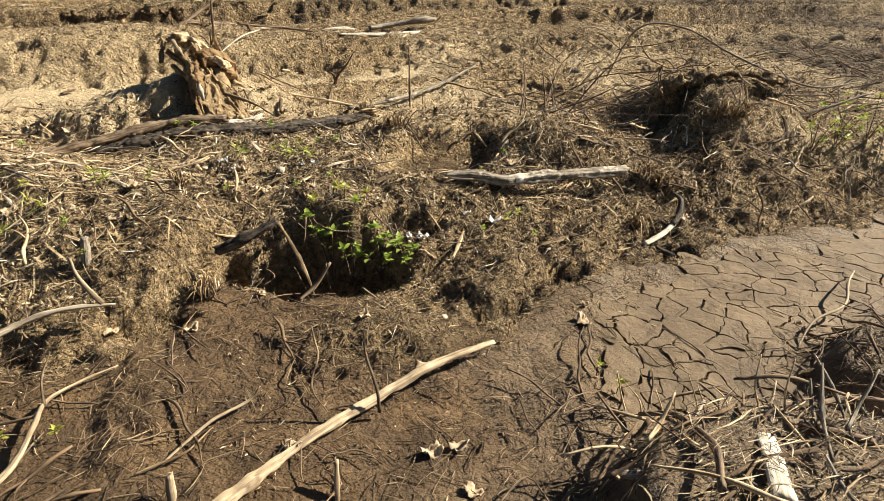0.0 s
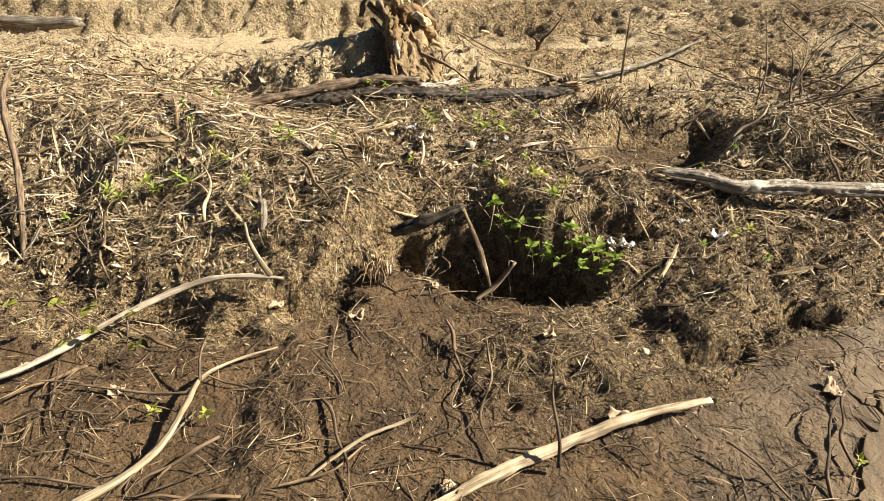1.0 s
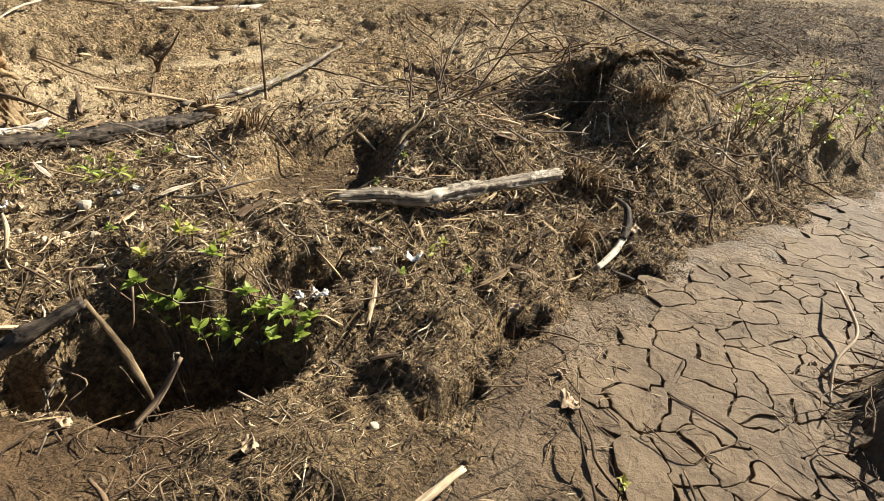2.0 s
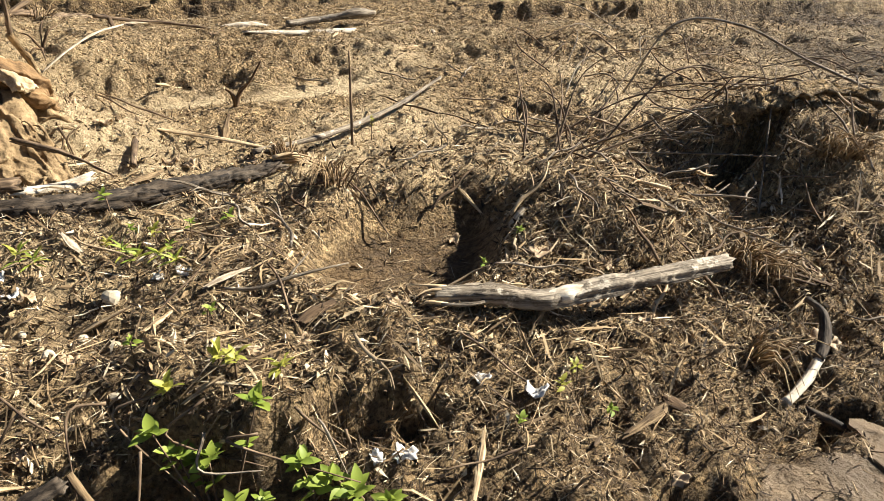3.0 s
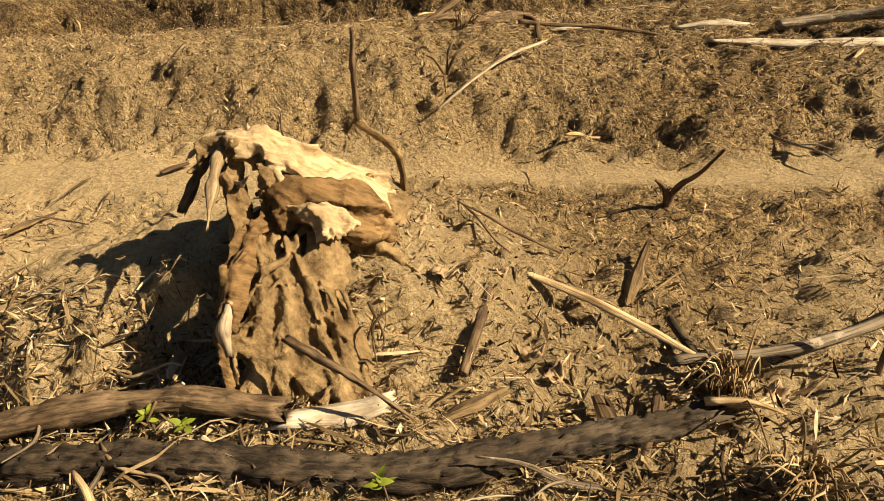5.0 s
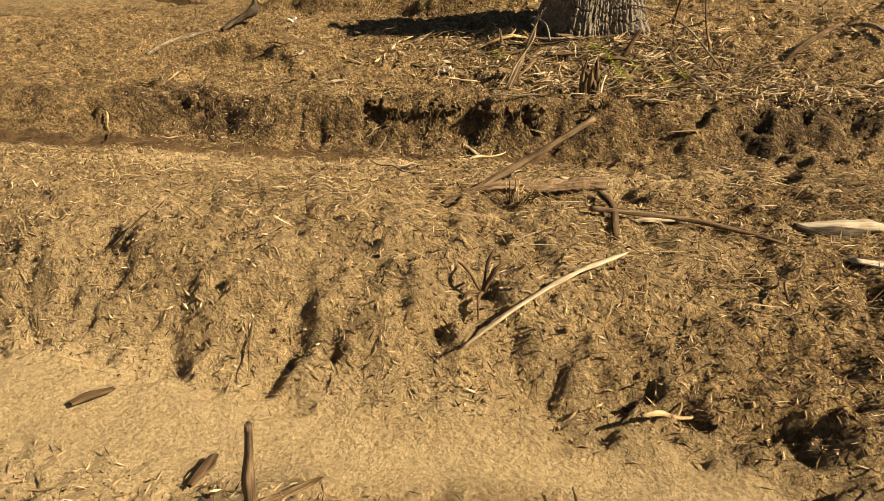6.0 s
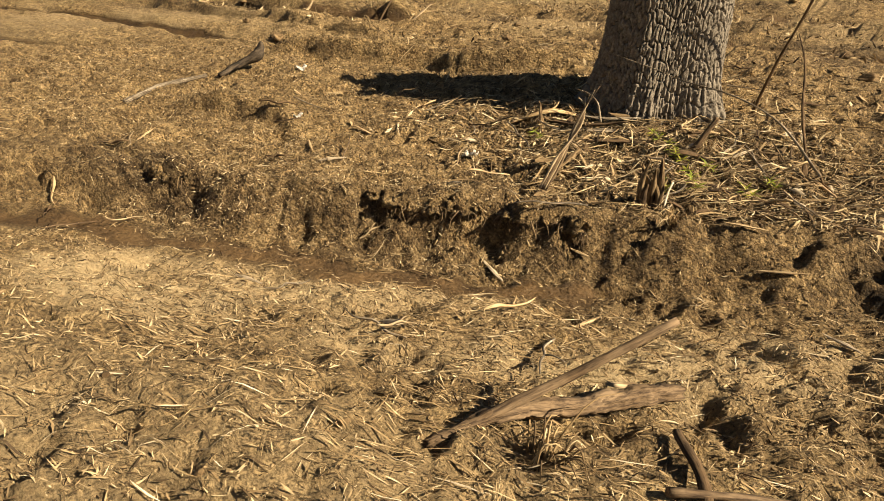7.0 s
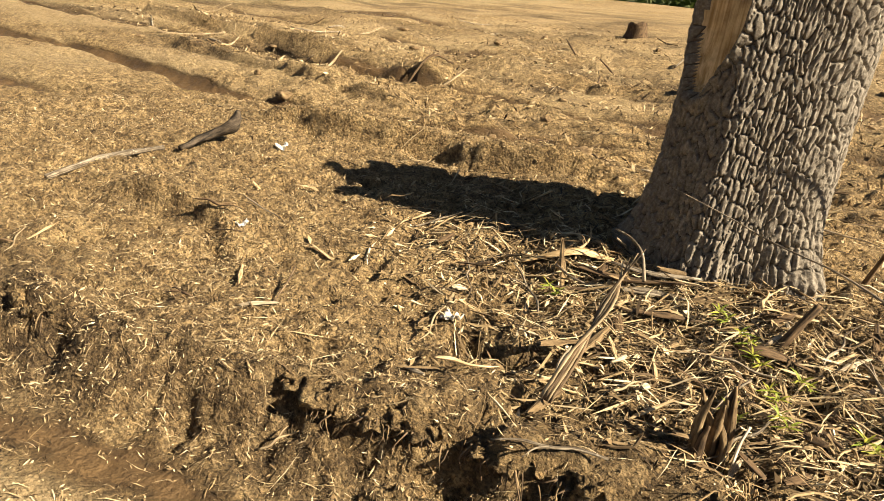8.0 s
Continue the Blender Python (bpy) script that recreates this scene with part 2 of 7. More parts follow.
DEAD_LEAF = scatter("dead_leaf", (0, (0.16, 0.1, 0.055)), (0.6, (0.42, 0.31, 0.19)), (1, (0.66, 0.55, 0.4)), rough=0.7)
LEAF = foliage("spring_leaf", (0.11, 0.175, 0.024), (0.31, 0.37, 0.055))
LEAF_YELLOW = foliage("yellow_green_leaf", (0.22, 0.24, 0.03), (0.42, 0.40, 0.07))
HEDGE = foliage("far_foliage", (0.03, 0.05, 0.012), (0.10, 0.13, 0.03))


# ---- terrain ----
def lattice(ix, iy, seed):
    """Repeatable random numbers from 0 to 1 on whole-number places."""
    n = (ix.astype(np.int64) * 374761393 + iy.astype(np.int64) * 668265263 + seed * 974711) & 0x7FFFFFFF
    n = ((n ^ (n >> 13)) * 1274126177) & 0x7FFFFFFF
    return ((n ^ (n >> 16)) & 0xFFFF) / 65535.0


def grain(x, y, size, seed=0):
    """Smooth noise from -1 to 1 with lumps of that size in metres."""
    u, v = np.asarray(x, float) / size, np.asarray(y, float) / size
    i, j = np.floor(u), np.floor(v)
    a, b = u - i, v - j
    a, b = a * a * (3 - 2 * a), b * b * (3 - 2 * b)
    low = lattice(i, j, seed) * (1 - a) + lattice(i + 1, j, seed) * a
    high = lattice(i, j + 1, seed) * (1 - a) + lattice(i + 1, j + 1, seed) * a
    return 2 * (low * (1 - b) + high * b) - 1


def step(v):
    v = np.clip(v, 0, 1)
    return v * v * (3 - 2 * v)


def dome(x, y, cx, cy, rx, ry, turn=0.0):
    """1 in the middle of an ellipse, 0 outside it."""
    c, s = math.cos(turn), math.sin(turn)
    u, v = ((x - cx) * c + (y - cy) * s) / rx, ((y - cy) * c - (x - cx) * s) / ry
    return step(1.3 * (1 - np.sqrt(u * u + v * v)))


def line(x, *knots):
    return np.interp(x, [k[0] for k in knots], [k[1] for k in knots])


# Feet of the three little banks, as y over x.
def foot_1(x):
    return line(x, (-6, 1.5), (-1.6, 1.93), (-1.3, 1.98), (-1.12, 2.12), (-1.02, 2.48), (-0.8, 2.62), (-0.3, 2.6), (-0.07, 2.5), (0.24, 2.4), (0.5, 2.66), (0.86, 2.95), (1.33, 3.15), (2.5, 3.7), (6, 5))


def foot_3(x):
    return line(x, (-9, 2.0), (-3.2, 4.28), (-2.64, 4.6), (-2.3, 4.75), (-2, 4.92), (-1.7, 5.1), (-1.35, 5.32), (-0.9, 5.45), (-0.5, 5.6), (3, 6.8))


def foot_2(x):
    return line(x, (-14, 1.2), (-4.9, 6.2), (-4.35, 6.42), (-4, 6.62), (-3.65, 6.76), (-3.3, 6.98), (-3.1, 7.1), (-2.8, 7.28), (-2.5, 7.45), (-1.5, 7.95), (0, 8.5), (4, 9.5))


def basin(x, y):
    u, v = x + 0.05 * grain(x, y, 0.2, 71), y + 0.05 * grain(x, y, 0.2, 72)
    return dome(u, v, -0.03, 3.73, 0.64, 0.44, 0.8)


def pit(x, y):
    u, v = x + 0.06 * grain(x, y, 0.16, 73) + 0.02 * grain(x, y, 0.06, 75), y + 0.05 * grain(x, y, 0.16, 74) + 0.02 * grain(x, y, 0.06, 76)
    return dome(u, v, -0.55, 2.69, 0.45, 0.205, 0.02)


def ruts(x, y):
    """Wheel ruts in the field beyond the bank: how deep they lie."""
    out = 0 * x
    wob = 0.12 * grain(x, y, 0.7, 16)
    for deep, wide, knots in (
        (0.15, 0.42, ((-40, 3), (-13.9, 7.9), (-11.2, 8.6), (-8.2, 8.85), (-6.8, 9.35), (-5.2, 10.4), (-3, 12))),
        (0.09, 0.35, ((-40, 1), (-9.7, 7.1), (-8.6, 7.4), (-7.6, 7.9))),
        (0.12, 0.45, ((-40, 6.5), (-7.8, 11.1), (-6.5, 11.5), (-5.4, 11.9), (0, 13.5), (10, 15))),
        (0.13, 0.6, ((-40, 12), (-10, 14.5), (0, 17), (12, 19))),
        (0.12, 0.7, ((-40, 17), (-10, 19), (0, 21), (12, 23))),
    ):
        out = out + 1.3 * deep * np.exp(-((((y - line(x, *knots) + wob) / wide) ** 2) * 2.2) ** 1.7) * step((knots[-1][0] - x) / 1.5) * step((-2.2 - x) / 1.2 + step((y - 11) / 1.0))
    return out


def ledges(x, y):
    """Broken edges of turned-up sod, steep towards the mud."""
    out = 0 * x
    wob = 0.07 * grain(x, y, 0.6, 17) + 0.03 * grain(x, y, 0.2, 18)
    for tall, x0, x1, knots in (
        (0.13, -7.0, -3.9, ((-7, 8.2), (-6.35, 8.5), (-5.5, 8.8), (-4.9, 9.0), (-3.9, 9.4))),
        (0.16, -16, -7.6, ((-16, 10.6), (-14, 10.9), (-11.2, 11.1), (-9, 11.0), (-7.6, 11.2))),
        (0.12, -9, 2, ((-9, 12.6), (2, 14.5))),
        (0.14, -20, 6, ((-20, 15), (6, 18))),
        (0.1, -6, -4.6, ((-6, 6.9), (-4.6, 7.4))),
        (0.1, -12, -6.6, ((-12, 9.4), (-6.6, 9.9))),
        (0.1, 0.5, 6, ((0.5, 7.4), (6, 9))),
        (0.12, -1.5, 6, ((-1.5, 10.8), (6, 12.4))),
    ):
        d = y - line(x, *knots) + wob
        out = out + 1.35 * tall * step(d / 0.08) * (1 - step(d / 0.9)) * step((x - x0) / 0.6) * step((x1 - x) / 0.6)
    return out


def bank_face(x, y):
    d1, d3, d2 = y - foot_1(x), y - foot_3(x), y - foot_2(x)
    return np.exp(-(((d1 - 0.15) / 0.25) ** 2)) + np.exp(-(((d3 - 0.3) / 0.3) ** 2)) + np.exp(-(((d2 - 0.15) / 0.25) ** 2))


POCKETS = (
    # on and under the third bank's edge
    (-2.56, 7.57, 0.08, 0.1), (-3.49, 7.64, 0.13, 0.16), (-2.5, 7.3, 0.1, 0.08), (-2.72, 7.86, 0.06, 0.1),
    # in the second bank's face
    (-2.34, 4.97, 0.06, 0.04), (-2.18, 5.05, 0.08, 0.05), (-1.86, 5.3, 0.07, 0.06), (-1.84, 5.44, 0.06, 0.05), (-1.36, 5.47, 0.08, 0.05), (-1.25, 5.47, 0.06, 0.05), (-0.99, 5.55, 0.09, 0.05), (-0.88, 5.46, 0.06, 0.05), (-2.94, 4.83, 0.1, 0.07),
    # hollows either side of the sod pillar
    (1.43, 4.3, 0.15, 0.3), (1.98, 4.36, 0.13, 0.24), (2.25, 4.4, 0.12, 0.18),
    # at the edge of the wet mud
    (0.5, 2.73, 0.1, 0.1), (0.24, 2.48, 0.09, 0.1), (1.14, 3.05, 0.11, 0.12), (-1.1, 2.28, 0.12, 0.12), (0.62, 5.09, 0.12, 0.1), (-0.2, 2.93, 0.1, 0.14), (-0.06, 2.93, 0.08, 0.1), (-0.9, 3.55, 0.05, 0.05), (-1.0, 3.42, 0.06, 0.05),
)


def pockets(x, y):
    """Dark holes washed out of the banks."""
    u, v = x + 0.04 * grain(x, y, 0.09, 91) + 0.02 * grain(x, y, 0.04, 92), y + 0.03 * grain(x, y, 0.09, 93) + 0.02 * grain(x, y, 0.04, 94)
    out = 0 * x
    for cx, cy, r, deep in POCKETS:
        near = np.abs(y - cy) < 0.5
        if near.any():
            out = np.maximum(out, deep * step(1.7 * (1 - np.hypot((0.88 * (u - cx) + 0.48 * (v - cy)) / (1.7 * r), (0.88 * (v - cy) - 0.48 * (u - cx)) / (0.62 * r)))))
    return out


SPLITS = (
    (0.07, -3.9, -2.68, ((-3.88, 6.95), (-3.6, 6.98), (-3.46, 7.07), (-3.24, 7.19), (-3.0, 7.3), (-2.72, 7.385))),
    (0.055, -5.12, -4.58, ((-5.08, 6.36), (-4.78, 6.42), (-4.63, 6.49))),
)


def splits(x, y):
    """Broken steps along the third bank: a deep crack at the foot of an upright little wall."""
    out = 0 * x
    wob = 0.035 * grain(x, y, 0.17, 101) + 0.02 * grain(x, y, 0.06, 102)
    for deep, x0, x1, knots in SPLITS:
        d = y - line(x, *knots) + wob
        ends = step((x - x0) / 0.15) * step((x1 - x) / 0.15)
        uneven = np.clip(0.75 + 0.5 * grain(x, y, 0.14, 103), 0.25, 1.2)
        out = out + ends * (0.035 * step(d / 0.02) * (1 - step((d - 0.04) / 0.3)) - deep * uneven * step((d + 0.065) / 0.045) * (1 - step(d / 0.02)))
    return out


def crust(x, y):
    """1 where the mud has dried into plates."""
    edge = 0.12 * grain(x, y, 0.3, 81)
    return step((x - 0.46 + edge) / 0.15) * step((2.9 - x) / 0.2) * step((foot_1(x) - 0.08 + edge - y) / 0.15) * step((y - 1.75) / 0.2)


def height(x, y, fine=True):
    x, y = np.asarray(x, float), np.asarray(y, float)
    wob = 0.07 * grain(x, y, 0.31, 3) + 0.05 * grain(x, y, 0.13, 4)
    z = -0.03 * np.clip(x - 0.5, 0, 2) - 0.04 * np.clip(y - 2.5, 0, 1) * step((x - 0.3) / 0.5)
    # first bank, beside the mud
    rise_1 = line(x, (-2.6, 0.42), (-1.8, 0.43), (-1.3, 0.27), (-0.8, 0.2), (-0.1, 0.22), (0.3, 0.17), (0.7, 0.15), (1.1, 0.15), (1.6, 0.22), (3, 0.3))
    s1 = step((y - foot_1(x) + wob) / line(x, (-2, 1.25), (-1.35, 0.95), (-1, 0.5), (-0.3, 0.4), (0, 0.85), (0.4, 0.95), (1, 0.85), (2, 0.5)))
    z = z + rise_1 * s1
    # beyond it the ground evens out
    even = step((y - foot_1(x) - 0.7) / 1.0)
    z = z * (1 - even) + (0.2 + 0.2 * step((-2.0 - x) / 1.0) * step((4.3 - y) / 0.7)) * even
    z = z + (0.035 - z) * step(1.2 * basin(x, y))
    # litter heaped up on the far side of the puddle
    z = z + 0.13 * dome(x, y, 0.72, 3.88, 0.56, 0.42, 0.3)
    z = z + 0.1 * dome(x, y, -1.45, 3.85, 0.9, 0.6, 0.2)
    z = z + 0.17 * dome(x, y, -1.4, 4.4, 0.75, 0.5, -0.2)
    z = z + 0.12 * dome(x, y, -1.95, 3.75, 0.5, 0.28, 0.3)
    z = z + 0.26 * dome(x, y, 1.75, 4.45, 0.75, 0.6)
    # sandy shelf beside the stump, broken off towards the strand line
    shelf = step((y - 3.76 - 0.25 * (x + 1.7) + 0.6 * wob) / 0.09) * step((x + 2.45) / 0.4) * step((-1.46 - x) / 0.12) * (1 - step((y - 4.15) / 0.35))
    z = z + shelf * np.clip(0.43 + 0.27 * (x + 1.72) - z, 0, 0.25)
    d = y - foot_3(x)
    strip = line(x, (-3.4, 0.26), (-2.6, 0.21), (-2, 0.155), (-1.35, 0.095), (-0.5, 0.12), (0.3, 0.2))
    z = z + (strip - z) * np.exp(-(((d + 0.1) / 0.24) ** 2)) * step((0.3 - x) / 0.8)
    # second bank, behind the stump
    rise_3 = line(x, (-6, 0.26), (-3.4, 0.28), (-2.4, 0.27), (-1.8, 0.19), (-1.3, 0.09), (-0.8, 0.06), (0, 0.04))
    d = y - foot_3(x) + 0.8 * wob
    z = z + rise_3 * step(d / 0.5) * (1 - 0.85 * step((d - 0.75) / 1.1))
    # third bank with a wet rut before it, then the field
    d = y - foot_2(x) + 0.09 * grain(x, y, 0.55, 5) + 0.05 * grain(x, y, 0.2, 6) + 0.03 * grain(x, y, 0.09, 7)
    rut = line(x, (-6, 0.12), (-4.5, 0.06), (-2, 0.06), (-0.8, 0.16), (0.5, 0.2))
    z = z + (rut - z) * step((d + 1.0) / 0.75)
    z = z + (0.29 - rut) * step((d + 0.06) / 0.3) + 0.16 * step((d - 0.4) / 2.2)
    z = z + 0.08 * dome(x, y, -3.35, 9.3, 2.0, 1.4)
    z = z - ruts(x, y) + ledges(x, y)
    z = z - 0.013 * crust(x, y)
    z = z + 0.22 * step(1.7 * dome(x, y, 0.95, 1.42, 0.72, 0.5, 0.1)) + 0.14 * step(1.5 * dome(x, y, 1.75, 2.15, 0.6, 0.32, 0.2))
    z = z + 0.05 * dome(x, y, -0.3, 2.2, 0.5, 0.32) + 0.04 * dome(x, y, -0.95, 1.8, 0.16, 0.5, 0.3)
    z = z - 0.75 * step(1.8 * pit(x, y))
    if fine:
        bare = wetness(x, y)
        lumps = 0.02 * grain(x, y, 0.23, 11) + 0.014 * grain(x, y, 0.09, 12) + 0.016 * grain(x, y, 0.045, 13)
        mats = np.clip(dome(x, y, -0.32, 2.2, 0.55, 0.4) + dome(x, y, -0.95, 1.8, 0.22, 0.55, 0.3) + 0.8 * dome(x, y, 0.35, 1.75, 0.5, 0.45) + dome(x, y, 1.6, 2.1, 0.7, 0.4), 0, 1)
        bare = bare * (1 - 0.75 * mats)
        strip = np.exp(-(((y - foot_3(x) + 0.16) / 0.15) ** 4)) * step((0.2 - x) / 0.6)
        bare = np.maximum(bare, strip)
        face = np.clip(bank_face(x, y), 0, 1) * (1 - bare)
        holes = step((-grain(x, y, 0.085, 95) - 0.4) / 0.3) * 0.035 + step((-grain(x, y, 0.05, 96) - 0.4) / 0.3) * 0.03
        z = z - holes * (0.2 + 0.45 * face) * (1 - bare) * step((11 - y) / 1.0)
        z = z + splits(x, y) + (1 - bare) * (0.010 * grain(x, y, 0.028, 104) - 0.008 * np.abs(grain(x, y, 0.055, 105))) * step((11 - y) / 1.0)
        z = z - pockets(x, y) + face * (0.03 * grain(x, y, 0.17, 97) + 0.02 * grain(x, y, 0.1, 98))
        rough = (1 - 0.85 * bare) * (1 + 0.5 * step((y - 5) / 2))
        z = z + rough * (lumps - 0.5 * np.abs(lumps)) + 0.004 * grain(x, y, 0.06, 14) + 0.007 * (1 - 0.7 * crust(x, y)) * grain(x, y, 0.16, 19)
        z = z + (0.06 * grain(x, y, 1.7, 15) + 0.05 * np.abs(grain(x, y, 0.6, 20))) * step((y - 9.5) / 3)
        along, cross = 0.93 * x + 0.37 * y, 0.93 * y - 0.37 * x
        z = z + (0.075 * grain(0.22 * along, cross, 0.3, 106) + 0.045 * grain(0.3 * along, cross, 0.12, 107)) * step((y - 8.4) / 2) * step((40 - y) / 10)
    return z


def wetness(x, y):
    """1 on bare wet mud, 0 on ground under litter."""
    wob = 0.10 * grain(x, y, 0.25, 21) + 0.06 * grain(x, y, 0.1, 22)
    front = step((foot_1(x) + 0.05 - y + wob) / 0.2)
    front = front * (1 - 0.65 * dome(x, y, -0.2, 2.25, 0.62, 0.36))
    pool = 0.56 * step(2.2 * basin(x, y) - 0.75 + wob)
    d = y - foot_2(x)
    rut = 0.8 * np.exp(-(((d + 0.24 + 0.8 * wob) / 0.17) ** 2)) * step((-2.35 - x) / 0.3)
    far = np.clip(ruts(x, y) * 9 - 0.3, 0, 0.85)
    return np.clip(np.maximum(np.maximum(front, pool), np.maximum(rut, far)), 0, 1)


def tree_foot(x, y):
    return np.exp(-(((x + 2.5) / 1.3) ** 2 + ((y - 8.35) / 0.55) ** 2)) * step((y - foot_2(x) - 0.2) / 0.3)


# ---- building helpers ----
def mesh_of(name, verts, faces, mat, smooth=True, grain_at=None):
    """A mesh from arrays; faces: rows of one length, or lists of any."""
    me = bpy.data.meshes.new(name)
    verts = np.asarray(verts, np.float32).reshape(-1, 3)
    if isinstance(faces, np.ndarray):
        n, k = faces.shape
        me.vertices.add(len(verts)), me.loops.add(n * k), me.polygons.add(n)
        me.vertices.foreach_set("co", verts.ravel())
        me.loops.foreach_set("vertex_index", faces.astype(np.int32).ravel())
        me.polygons.foreach_set("loop_start", np.arange(0, n * k, k, dtype=np.int32))
        me.update(calc_edges=True)
    else:
        me.from_pydata(verts.tolist(), [], faces)
    me.polygons.foreach_set("use_smooth", np.full(len(me.polygons), smooth))
    if grain_at is not None:
        me.attributes.new("grain", "FLOAT_VECTOR", "POINT").data.foreach_set("vector", np.asarray(grain_at, np.float32).ravel())
    me.materials.append(mat)
    return me


def part(name, me, parent=None, label=""):
    ob = new(name, me)
    ob.parent = parent
    return tagged(ob, label)


def thing(name, x, y, z, label, category, group="", kind=""):
    ob = new(name)
    ob.empty_display_size = 0.1
    ob.location = (x, y, z)
    return tagged(ob, label, category, group, kind)


def curve_points(pts, n):
    """n points along a smooth curve through pts."""
    pts = np.asarray(pts, float)
    ext = np.vstack([2 * pts[0] - pts[1], pts, 2 * pts[-1] - pts[-2]])
    s = np.linspace(0, len(pts) - 1, n)
    i = np.minimum(s.astype(int), len(pts) - 2)
    f = (s - i)[:, None]
    a, b, c, d = ext[i], ext[i + 1], ext[i + 2], ext[i + 3]
    return 0.5 * (2 * b + (c - a) * f + (2 * a - 5 * b + 4 * c - d) * f**2 + (3 * b - a - 3 * c + d) * f**3)


def tube(pts, radii, n=24, sides=10, knobs=0.12, seed=0, flat=1.0, splinter=0.0, cracks=0.0):
    """A tapered, uneven, closed stick along pts. splinter: length of the torn fibres at its ends, in metres."""
    rng = np.random.default_rng(seed + 77)
    mid = curve_points(pts, n)
    r = np.interp(np.linspace(0, 1, n), np.linspace(0, 1, len(radii)), radii)
    ahead = np.gradient(mid, axis=0)
    ahead /= np.linalg.norm(ahead, axis=1)[:, None] + 1e-9
    up = np.array([0.0, 0.0, 1.0]) if abs(ahead[:, 2]).mean() < 0.8 else np.array([1.0, 0.0, 0.0])
    side = np.cross(ahead, up)
    side /= np.linalg.norm(side, axis=1)[:, None] + 1e-9
    over = np.cross(side, ahead)
    ang = np.linspace(0, 2 * np.pi, sides, endpoint=False)
    run = np.r_[0, np.cumsum(np.linalg.norm(np.diff(mid, axis=0), axis=1))]
    shape = 1 + 0.5 * knobs * rng.standard_normal(sides)[None]
    shape = shape + knobs * grain(np.repeat(run[:, None], sides, 1) / max(r.max(), 0.004), np.repeat(ang[None], n, 0) * 1.3, 2.2, seed)
    shape = shape + knobs * grain(np.repeat(run[:, None], sides, 1) / max(r.max(), 0.004), 0 * np.repeat(ang[None], n, 0), 6.0, seed + 5)
    if cracks:
        u = np.repeat(ang[None], n, 0) / (2 * np.pi) * 9
        gaps = worley(u + 0.5 * grain(u * 2, np.repeat(run[:, None], sides, 1) * 30, 1.0, seed), np.repeat(run[:, None], sides, 1) / 0.12, seed, 9)
        shape = shape - cracks * (1 - step(gaps / 0.22)) + 0.6 * cracks * grain(np.repeat(run[:, None], sides, 1), 0.02 * u, 0.016, seed + 8)
    rr = (r[:, None] * shape)[..., None]
    ring = mid[:, None] + rr * (np.cos(ang)[None, :, None] * side[:, None] + flat * np.sin(ang)[None, :, None] * over[:, None])
    if splinter:
        ring[0] -= ahead[0] * (splinter * rng.random(sides) ** 2)[:, None]
        ring[-1] += ahead[-1] * (splinter * rng.random(sides) ** 2)[:, None]
    verts = np.vstack([ring.reshape(-1, 3), mid[0] + 0.3 * r[0] * ahead[0], mid[-1] - 0.3 * r[-1] * ahead[-1]])
    i, j = np.meshgrid(np.arange(n - 1), np.arange(sides), indexing="ij")
    a, b = i * sides + j, i * sides + (j + 1) % sides
    quads = np.stack([a, b, b + sides, a + sides], -1).reshape(-1, 4).tolist()
    first, last = n * sides, n * sides + 1
    caps = [[first, (k + 1) % sides, k] for k in range(sides)] + [[last, (n - 1) * sides + k, (n - 1) * sides + (k + 1) % sides] for k in range(sides)]
    along = np.stack([(rr[..., 0] * np.cos(ang)), (rr[..., 0] * np.sin(ang)), np.repeat(run[:, None], sides, 1) + seed * 1.37], -1).reshape(-1, 3)
    along = np.vstack([along, [0, 0, seed * 1.37], [0, 0, run[-1] + seed * 1.37]])
    return verts, quads + caps, along


def joined(pieces):
    verts, faces, along, n = [], [], [], 0
    for v, f, g in pieces:
        verts.append(v), along.append(g)
        faces += [[k + n for k in face] for face in f]
        n += len(v)
    return np.vstack(verts), faces, np.vstack(along)


def ground_z(x, y):
    """The ground's height, from the mesh as built."""
    xs, ys, z = SURFACE
    i, j = min(max(int(np.searchsorted(xs, x)) - 1, 0), len(xs) - 2), min(max(int(np.searchsorted(ys, y)) - 1, 0), len(ys) - 2)
    a, b = (x - xs[i]) / (xs[i + 1] - xs[i]), (y - ys[j]) / (ys[j + 1] - ys[j])
    return float((z[i, j] * (1 - a) + z[i + 1, j] * a) * (1 - b) + (z[i, j + 1] * (1 - a) + z[i + 1, j + 1] * a) * b)


def on_ground(*pts, lift=0.0):
    """Places on the ground at (x, y) or (x, y, metres above it)."""
    return [(p[0], p[1], ground_z(p[0], p[1]) + lift + (p[2] if len(p) > 2 else 0)) for p in pts]


COUNT = [100]
SURFACE = []


def stick(name, pts, radii, mat, label, category, group="", sides=10, n=24, knobs=0.14, flat=1.0, splinter=0.0, parent=None, cracks=0.0):
    COUNT[0] += 1
    v, f, g = tube(pts, radii, n, sides, knobs, COUNT[0], flat, splinter, cracks)
    if parent:
        v = v - np.array(parent.location)
        return part(name, mesh_of(name, v, f, mat, True, g), parent, label)
    base = np.array(pts[len(pts) // 2])
    ob = part(name, mesh_of(name, v - base, f, mat, True, g))
    ob.location = base
    return tagged(ob, label, category, group)


# ---- ground ----
def spread(knots):
    """Grid lines: stretches of even step, then ever wider."""
    out = []
    for a, b, s in knots:
        out.append(np.linspace(a, b, max(2, round((b - a) / s)), endpoint=False))
    return np.concatenate(out)


def widening(start, first, end):
    out, s = [], first
    while start < end:
        out.append(start)
        s *= 1.075
        start += s
    return np.array(out)


